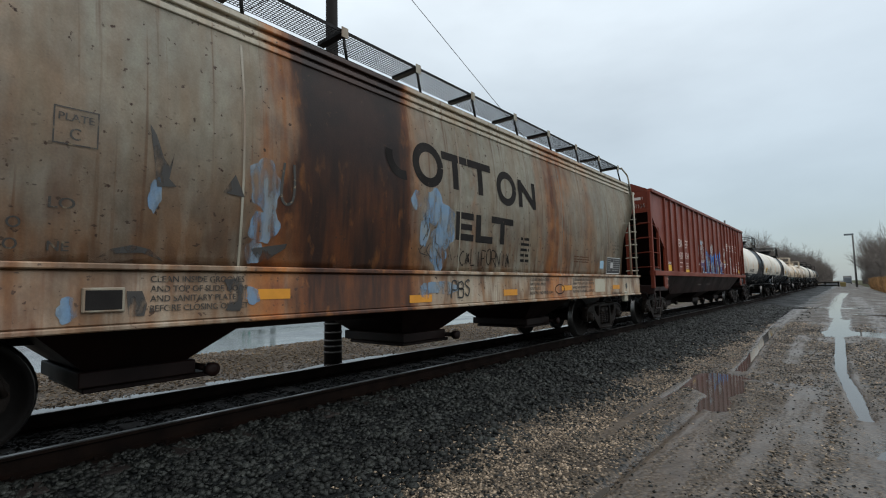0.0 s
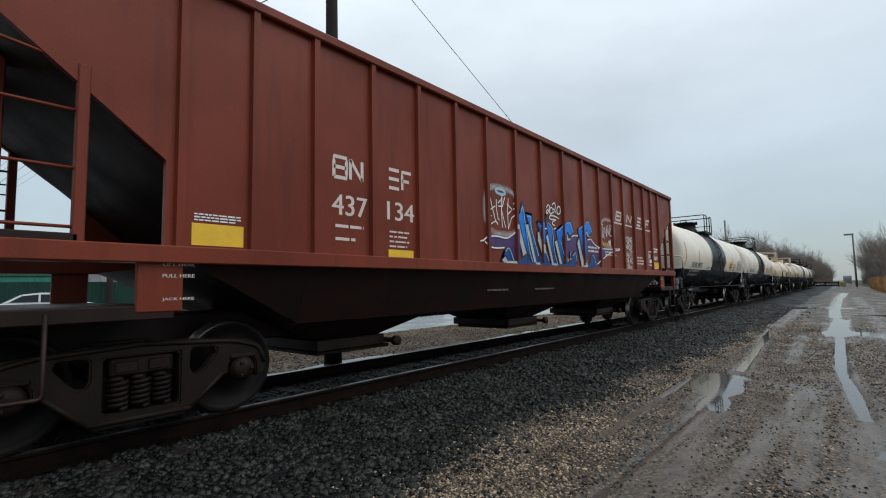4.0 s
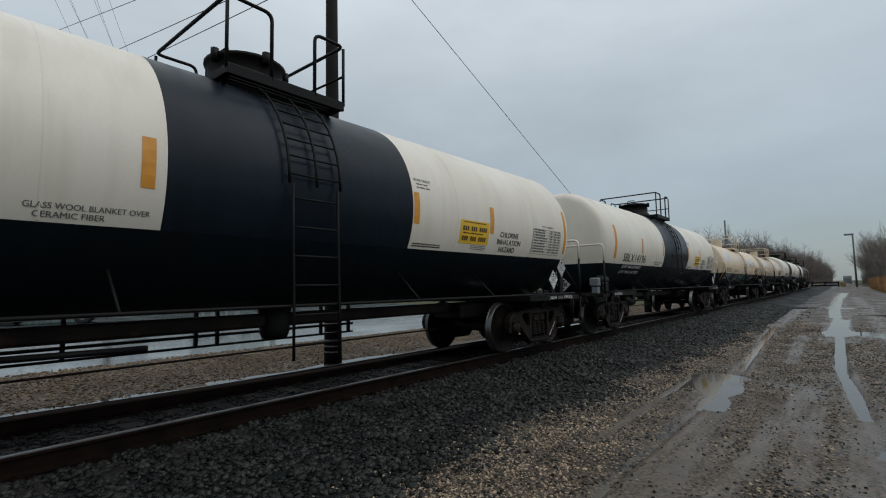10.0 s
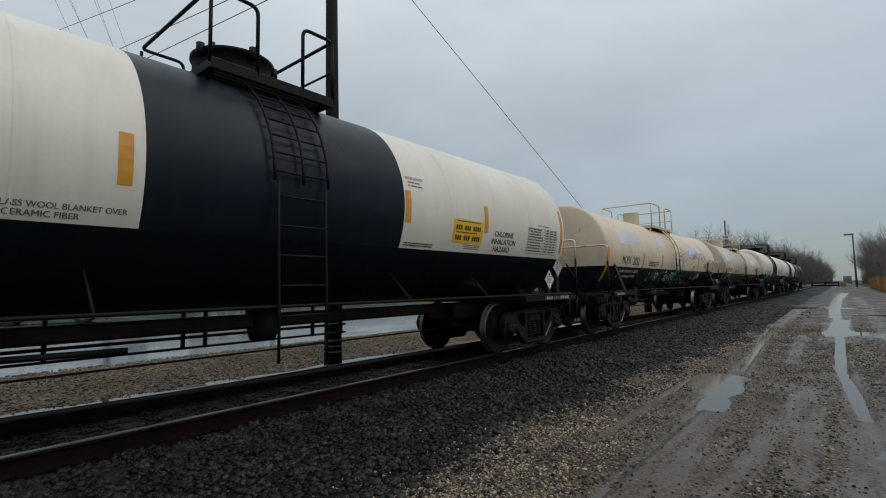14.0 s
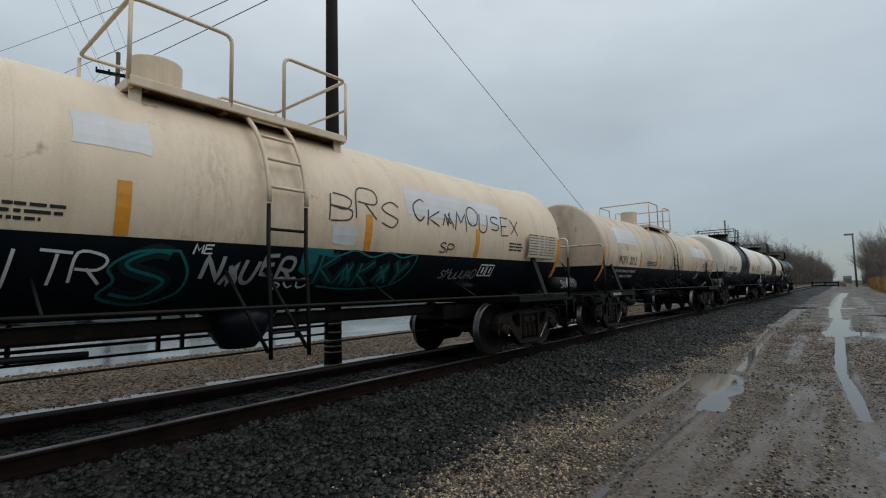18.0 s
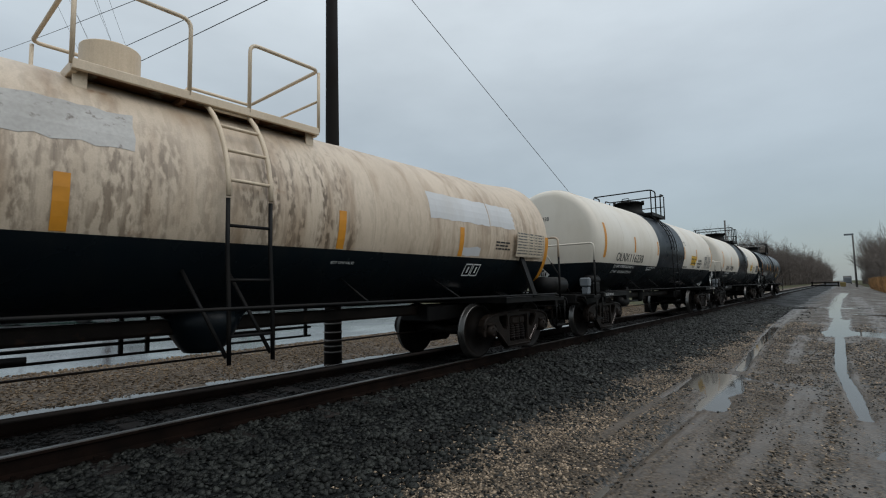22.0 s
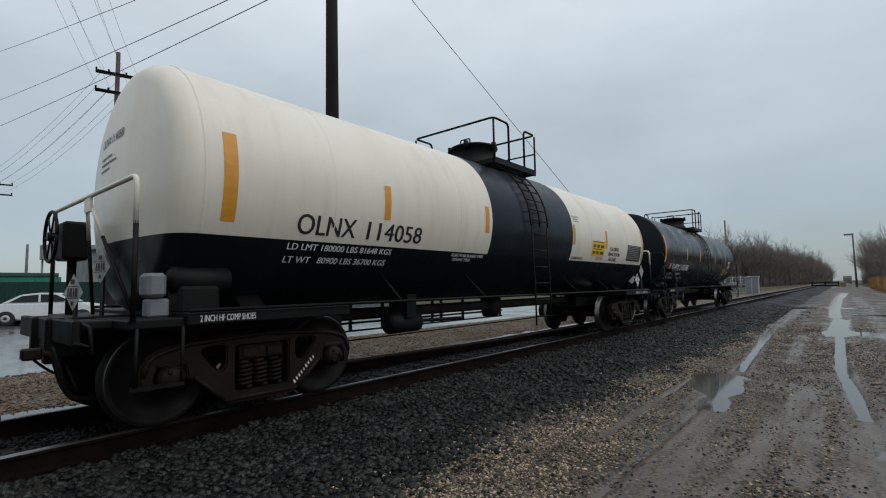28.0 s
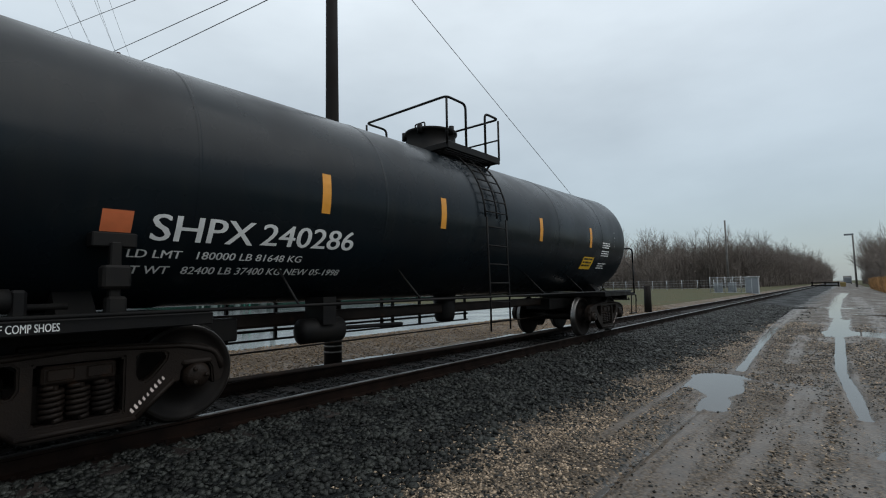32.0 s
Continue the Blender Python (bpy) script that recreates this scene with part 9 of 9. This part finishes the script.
        sweep(q, rounded([(s * 1.3, 7.6, zt + 0.02), (s * 1.35, 7.95, zt - 0.15), (s * 1.42, 7.95, ze - 0.3)], 0.1), 0.022, 6)
        part("grab_rail", q, GREYSILL, car)
    for s in (-1, 1):
        q = BM()
        rows = []
        for z in zs_:
            e, c = end(z) - 0.01, max(min(7.32 + 0.44 * (z - 1.5), 7.97), end(z) - 0.01)
            rows.append([q.verts.new((bulge(z) * 0.985 * j / 10, s * (e + (c - e) * (1 - abs(j / 10) ** 2.2)), z)) for j in range(-10, 11)])
        for a, b_ in zip(rows, rows[1:]):
            for j in range(20):
                f = q.faces.new((a[j], a[j + 1], b_[j + 1], b_[j]))
                f.smooth = True
        bmesh.ops.recalc_face_normals(q, faces=q.faces[:])
        bmesh.ops.solidify(q, geom=q.faces[:], thickness=0.02)
        part("end_slope", q, GREYSILL, car, "grey curved end sheet")
        for k in (-1, 1):
            x = k * (lat + 0.02)
            lad = BM()
            for y in (half - 0.10, half - 0.55):
                sweep(lad, [(x, s * y, 1.1), (x, s * y, ze - 0.25 if y > half - 0.3 else 3.05)], 0.028, 6)
            post = part("ladder", lad, GREYSILL, car, "grey steel end ladder")
            for m in range(7):
                z = 1.6 + 0.36 * m
                lad = BM()
                if z < 3.0:
                    sweep(lad, [(x, s * (half - 0.10), z), (x, s * (half - 0.55), z)], 0.014, 6)
                sweep(lad, rounded([(x, s * (half - 0.10), z), (x - k * 0.02, s * (half + 0.12), z + 0.02), (x - k * 0.3, s * (half + 0.12), z + 0.02), (x - k * 0.3, s * (half - 0.05), z)], 0.05), 0.014, 6)
                part("rung", lad, GREYSILL, post)
        q = BM()
        box(q, -lat, lat, s * 6.6, s * half, 1.06, 1.16, 0.01)
        box(q, -0.34, 0.34, s * 4.8, s * half, 0.66, 1.05, 0.02)
        part("end_platform", q, OXDARK, car)
        for x in (-0.7, 0.7):
            q = BM()
            box(q, x - 0.06, x + 0.06, s * (half - 0.5) - 0.05, s * (half - 0.5) + 0.05, 1.1, 3.2, 0.01)
            part("end_post", q, OXDARK, car)
        truck(car, 6.55 if s > 0 else -6.05, False)
        for k in (-1, 1):
            q = BM()
            box(q, k * (lat - 0.03), k * (lat + 0.07), s * 6.95 - 0.11, s * 6.95 + 0.11, 0.80, 1.06, 0.02)
            part("jacking_pad", q, GREYSILL, car)
    coupler(car, -half, -8.75), coupler(car, half, 8.67)
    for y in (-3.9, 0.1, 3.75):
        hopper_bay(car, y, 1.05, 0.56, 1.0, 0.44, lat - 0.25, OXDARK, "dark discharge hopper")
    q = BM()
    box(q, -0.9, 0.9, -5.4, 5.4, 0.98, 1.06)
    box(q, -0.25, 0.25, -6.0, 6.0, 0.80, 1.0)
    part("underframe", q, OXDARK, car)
    side = bulge
    # rust, faded letters as plain shapes, decals, tags
    def ring(y, z, ry, rz, thick):
        o = [(y + ry * math.cos(a * math.pi / 14), z + rz * math.sin(a * math.pi / 14)) for a in range(29)]
        stroke(car, [o], thick, DARKGREY, side, 0.004, "marking", "dark faded letter shape")
    DARKGREY = DARKLET
    ring(-0.70, 2.94, 0.255, 0.25, 0.13)
    ring(1.30, 2.90, 0.245, 0.235, 0.125)
    stroke(car, [[(-1.20 + 0.25 * math.cos(a * math.pi / 14), 2.96 + 0.25 * math.sin(a * math.pi / 14)) for a in range(13, 23)]], 0.12, DARKGREY, side, 0.004, "marking", "dark faded letter shape lost in the rust")
    for y0, y1 in ((-0.40, 0.20), (0.22, 0.84)):
        patch(car, y0, y1, 3.09, 3.21, DARKGREY, side, 0.004, "marking", "dark faded letter shape")
        patch(car, (y0 + y1) / 2 - 0.065, (y0 + y1) / 2 + 0.065, 2.68, 3.09, DARKGREY, side, 0.004, "marking")
    stroke(car, [[(1.74, 2.64), (1.74, 2.88), (1.74, 3.13)], [(1.74, 3.07), (1.90, 2.95), (2.06, 2.82), (2.22, 2.70)], [(2.22, 2.64), (2.22, 2.88), (2.22, 3.13)]], 0.12, DARKGREY, side, 0.009, "marking", "dark faded letter shape")
    for y0, y1, z0, z1 in ((-0.10, 0.02, 1.94, 2.36), (0.02, 0.33, 2.26, 2.36), (0.02, 0.30, 2.10, 2.19), (0.02, 0.34, 1.94, 2.04), (0.40, 0.53, 1.93, 2.36), (0.53, 0.86, 1.93, 2.04), (0.82, 1.48, 2.27, 2.38), (1.08, 1.21, 1.94, 2.27)):
        patch(car, y0, y1, z0, z1, DARKGREY, side, 0.0045, "marking", "dark faded letter shape", rows=1 if z1 - z0 < 0.2 else 4)
    stroke(car, sprayed("CALIFORNIA", 0.02, 1.42, 1.57, 1.80, 41, 0.0), 0.016, DARKGREY, side, 0.007, "graffiti", "thin dark sprayed tag")
    bars(car, 1.75, 2.1, 1.62, 2.1, 5, DARKGREY, side, 15)
    q = BM()
    for a0, a1, b0, b1 in ((0, 0.28, 0, 0.010), (0, 0.28, 0.27, 0.28), (0, 0.010, 0, 0.28), (0.27, 0.28, 0, 0.28)):
        q.faces.new([q.verts.new((side(2.34 + z) + 0.006, -4.80 + y, 2.34 + z)) for y, z in ((a0, b0), (a1, b0), (a1, b1), (a0, b1))])
    part("label_frame", q, WORNLET, car)
    text_part(car, "PLATE", -4.77, -4.55, 2.52, 2.575, WORNLET, side, cut=1)
    text_part(car, "C", -4.70, -4.63, 2.38, 2.47, WORNLET, side, cut=1)
    sill = flat_side(lat + 0.052)
    for y0, y1, z0 in ((-3.30, -2.83, 1.16), (-1.08, -0.64, 1.05), (1.17, 1.60, 1.09), (3.30, 3.77, 1.14), (6.05, 6.51, 1.13), (-5.9, -5.4, 1.16)):
        patch(car, y0, y1, z0, z0 + 0.10, AMBER, sill, 0.003, "reflector_stripe", "amber reflective stripe")
    for y0, wide, lines in ((3.82, 0.052, ("CLEAN INSIDE GROOVES", "AND TOP OF SLIDE DOOR", "AND SANITARY PLATE", "BEFORE CLOSING OUTLET")),
                            (-4.12, 0.040, ("CLEAN INSIDE GROOVES", "AND TOP OF SLIDE DOOR", "AND SANITARY PLATE", "BEFORE CLOSING OUTLET")),
                            (2.05, 0.052, ("CLOSE AND LOCK", "HATCHES AND", "OUTLETS", "BEFORE MOVING CAR"))):
        for k, words in enumerate(lines):
            text_part(car, words, y0, y0 + wide * len(words), 1.33 - 0.080 * k, 1.382 - 0.080 * k, WORNLET, sill, 0.004, cut=1)
    for words, y0, y1, z0, z1 in (("LO", -4.80, -4.64, 1.87, 1.95), ("NE", -4.79, -4.66, 1.56, 1.63), ("O", -5.02, -4.94, 1.71, 1.79), ("O", -5.03, -4.95, 1.56, 1.64)):
        text_part(car, words, y0, y1, z0, z1, WORNLET, side, cut=1)
    q = BM()
    box(q, lat + 0.045, lat + 0.075, -4.58, -4.30, 1.10, 1.29, 0.008)
    plate = part("data_plate_frame", q, GREYSILL, car, "small metal plate frame on the sill")
    q = BM()
    box(q, lat + 0.06, lat + 0.079, -4.56, -4.32, 1.12, 1.27, 0.004)
    part("plate", q, DARKGREY, plate)
    for poly, sf in (([(-4.17, 2.63), (-4.10, 2.12), (-3.95, 2.14), (-4.01, 2.20), (-3.97, 2.46), (-4.01, 2.30), (-4.06, 2.37), (-4.12, 2.55)], side), ([(-4.48, 1.52), (-4.40, 1.59), (-4.25, 1.63), (-4.12, 1.60), (-4.01, 1.50), (-4.18, 1.57), (-4.33, 1.56)], side),
                     ([(-3.25, 1.65), (-2.86, 1.72), (-2.88, 1.67), (-3.08, 1.54), (-3.15, 1.52)], side), ([(-3.55, 2.15), (-3.44, 2.33), (-3.34, 2.13)], side), ([(-4.29, 1.26), (-4.18, 1.26), (-4.14, 1.15), (-4.16, 1.06), (-4.27, 1.06)], sill),
                     ([(-3.52, 1.35), (-3.36, 1.37), (-3.32, 1.24), (-3.36, 1.06), (-3.50, 1.07), (-3.44, 1.2)], sill)):
        blob(car, poly, WORNSPRAY, sf, 0.0085, label="dark worn spray paint")
    stroke(car, [smooth_line([(-2.93, 2.54), (-2.96, 2.23), (-2.91, 2.12), (-2.83, 2.16), (-2.81, 2.32), (-2.82, 2.54)])], 0.03, WORNLET, side, 0.009, label="dark sprayed outline")
    patch(car, 4.98, 5.55, 1.08, 1.38, PALEPATCH, sill, 0.003, "repainted_patch", "paler repainted patch of the sill")
    bars(car, 3.95, 4.75, 1.70, 1.86, 3, RUSTEDGE, side, 63, gap=0.45)
    stroke(car, [[(3.22 + 0.20 * math.cos(a * math.pi / 8), 1.17 + 0.09 * math.sin(a * math.pi / 8)) for a in range(17)]], 0.018, DARKGREY, sill, 0.004, "marking", "worn round mark")
    text_part(car, "2 INCH HF COMP SHOES", 5.97, 6.67, 1.01, 1.06, WORNLET, sill, 0.004, cut=1)
    patch(car, 5.77, 6.66, 1.50, 1.90, LETTER_BLACK, side, 0.004, "data_decal", "black data panel with white frame")
    bars(car, 5.83, 6.06, 1.55, 1.85, 6, PRINTMID, side, 19, 0.007, gap=0.3)
    patch(car, 6.0, 6.16, 1.64, 1.78, DECAL_GREY, side, 0.0095, "data_decal")
    bars(car, 6.15, 6.61, 1.55, 1.85, 6, PRINTMID, side, 17, 0.007, gap=0.3)
    stroke(car, [[(5.78, 1.51), (6.65, 1.51), (6.65, 1.89), (5.78, 1.89), (5.78, 1.51)]], 0.012, LETTER_WHITE, side, 0.008, "label_frame")
    patch(car, 5.34, 5.58, 1.62, 1.80, LIGHTBLUE, side, 0.004, "data_decal", "light blue decal")
    for words, y0, y1, z in (("10-8  H   8-7", 6.08, 6.54, 2.175), ("8-0   H  16-2", 6.10, 6.54, 2.09), ("1650", 6.12, 6.28, 2.005)):
        text_part(car, words, y0, y1, z, z + 0.05, WORNLET, side, cut=1)
    # no opening is cut: flat black ovals paint the darkness inside the holes
    blob(car, [(7.0 + 0.06 * math.cos(a * math.pi / 8), 1.20 + 0.075 * math.sin(a * math.pi / 8)) for a in range(16)], LETTER_BLACK, sill, 0.004, "drain_hole", "dark oval hole in the sill", cut=0)
    blob(car, [(-7.0 + 0.06 * math.cos(a * math.pi / 8), 1.20 + 0.075 * math.sin(a * math.pi / 8)) for a in range(16)], LETTER_BLACK, sill, 0.004, "drain_hole", "dark oval hole in the sill", cut=0)
    rb = random.Random(14)
    for y, z, ry, rz in ((-0.95, 2.42, 0.10, 0.14), (-0.62, 2.36, 0.22, 0.24), (-0.32, 2.12, 0.22, 0.28), (-0.48, 1.78, 0.20, 0.28), (-0.78, 2.0, 0.09, 0.22), (-0.40, 1.24, 0.32, 0.10), (-0.78, 1.20, 0.10, 0.10),
                         (-3.13, 2.28, 0.18, 0.24), (-3.12, 1.88, 0.15, 0.18), (-3.22, 1.62, 0.08, 0.13), (-4.11, 2.05, 0.05, 0.14), (-4.66, 1.13, 0.07, 0.09), (-3.24, 1.2, 0.08, 0.08)):
        ph = [rb.uniform(0, 6.3) for k in range(3)]
        rag = [1 + 0.13 * math.sin(k * math.pi / 15 * 2 + ph[0]) + 0.09 * math.sin(k * math.pi / 15 * 5 + ph[1]) + 0.05 * math.sin(k * math.pi / 15 * 9 + ph[2]) for k in range(30)]
        poly = [(y + ry * rag[k] * math.cos(k * math.pi / 15), z + rz * rag[k] * math.sin(k * math.pi / 15)) for k in range(30)]
        on_sill = max(p[1] for p in poly) < 1.46
        blob(car, poly, FADEDBLUE, sill if on_sill else side, 0.0045 + 0.0003 * (y + 5), label="worn light blue spray paint")
    for k in range(9):
        ya, za = rb.uniform(-0.85, -0.2), rb.uniform(1.62, 2.35)
        stroke(car, [smooth_line([(ya, za), (ya + rb.uniform(-0.08, 0.12), za - 0.10), (ya + rb.uniform(-0.05, 0.15), za - rb.uniform(0.12, 0.3))])], 0.014, WORNLET, side, 0.010, label="thin dark sprayed line")
    stroke(car, sprayed("PBS", -0.22, 0.24, 1.10, 1.34, 3), 0.022, LETTER_BLACK, sill, 0.008, label="dark sprayed tag")
    return car


CARS = [(5.6, grey_hopper(5.6)), (23.79, red_hopper(23.79))] + build_train()

# ---- what moves: the train rolls by, gathering a little speed ----
GONE = [0.0, 7.50, 14.95, 22.49, 30.03, 37.52, 45.08, 52.81, 60.65, 68.60, 76.58, 84.58, 92.73, 100.95, 109.22, 117.64, 125.88]   # metres, at every second second


def travel(t):
    """How far the train has gone: a smooth line through the places above."""
    g = [2 * GONE[0] - GONE[1], *GONE, 2 * GONE[-1] - GONE[-2]]
    k = min(int(t / 2), len(GONE) - 2)
    a, b_, c, d = g[k:k + 4]
    w = t / 2 - k
    return b_ + 0.5 * w * (c - a + w * (2 * a - 5 * b_ + 4 * c - d + w * (3 * (b_ - c) + d - a)))


def motions():
    for u, car in CARS:
        walk(car, [(t, pose(XT, u - travel(t), ZR)) for t in range(33)])
    turns = [(k * 0.15, travel(k * 0.15) / 0.465) for k in range(214)]
    for n, (w, y) in enumerate(WHEELSETS):
        walk(w, [(t, pose(0, y, 0.465, math.degrees(a) % 360 + 23 * n)) for t, a in turns])


motions()
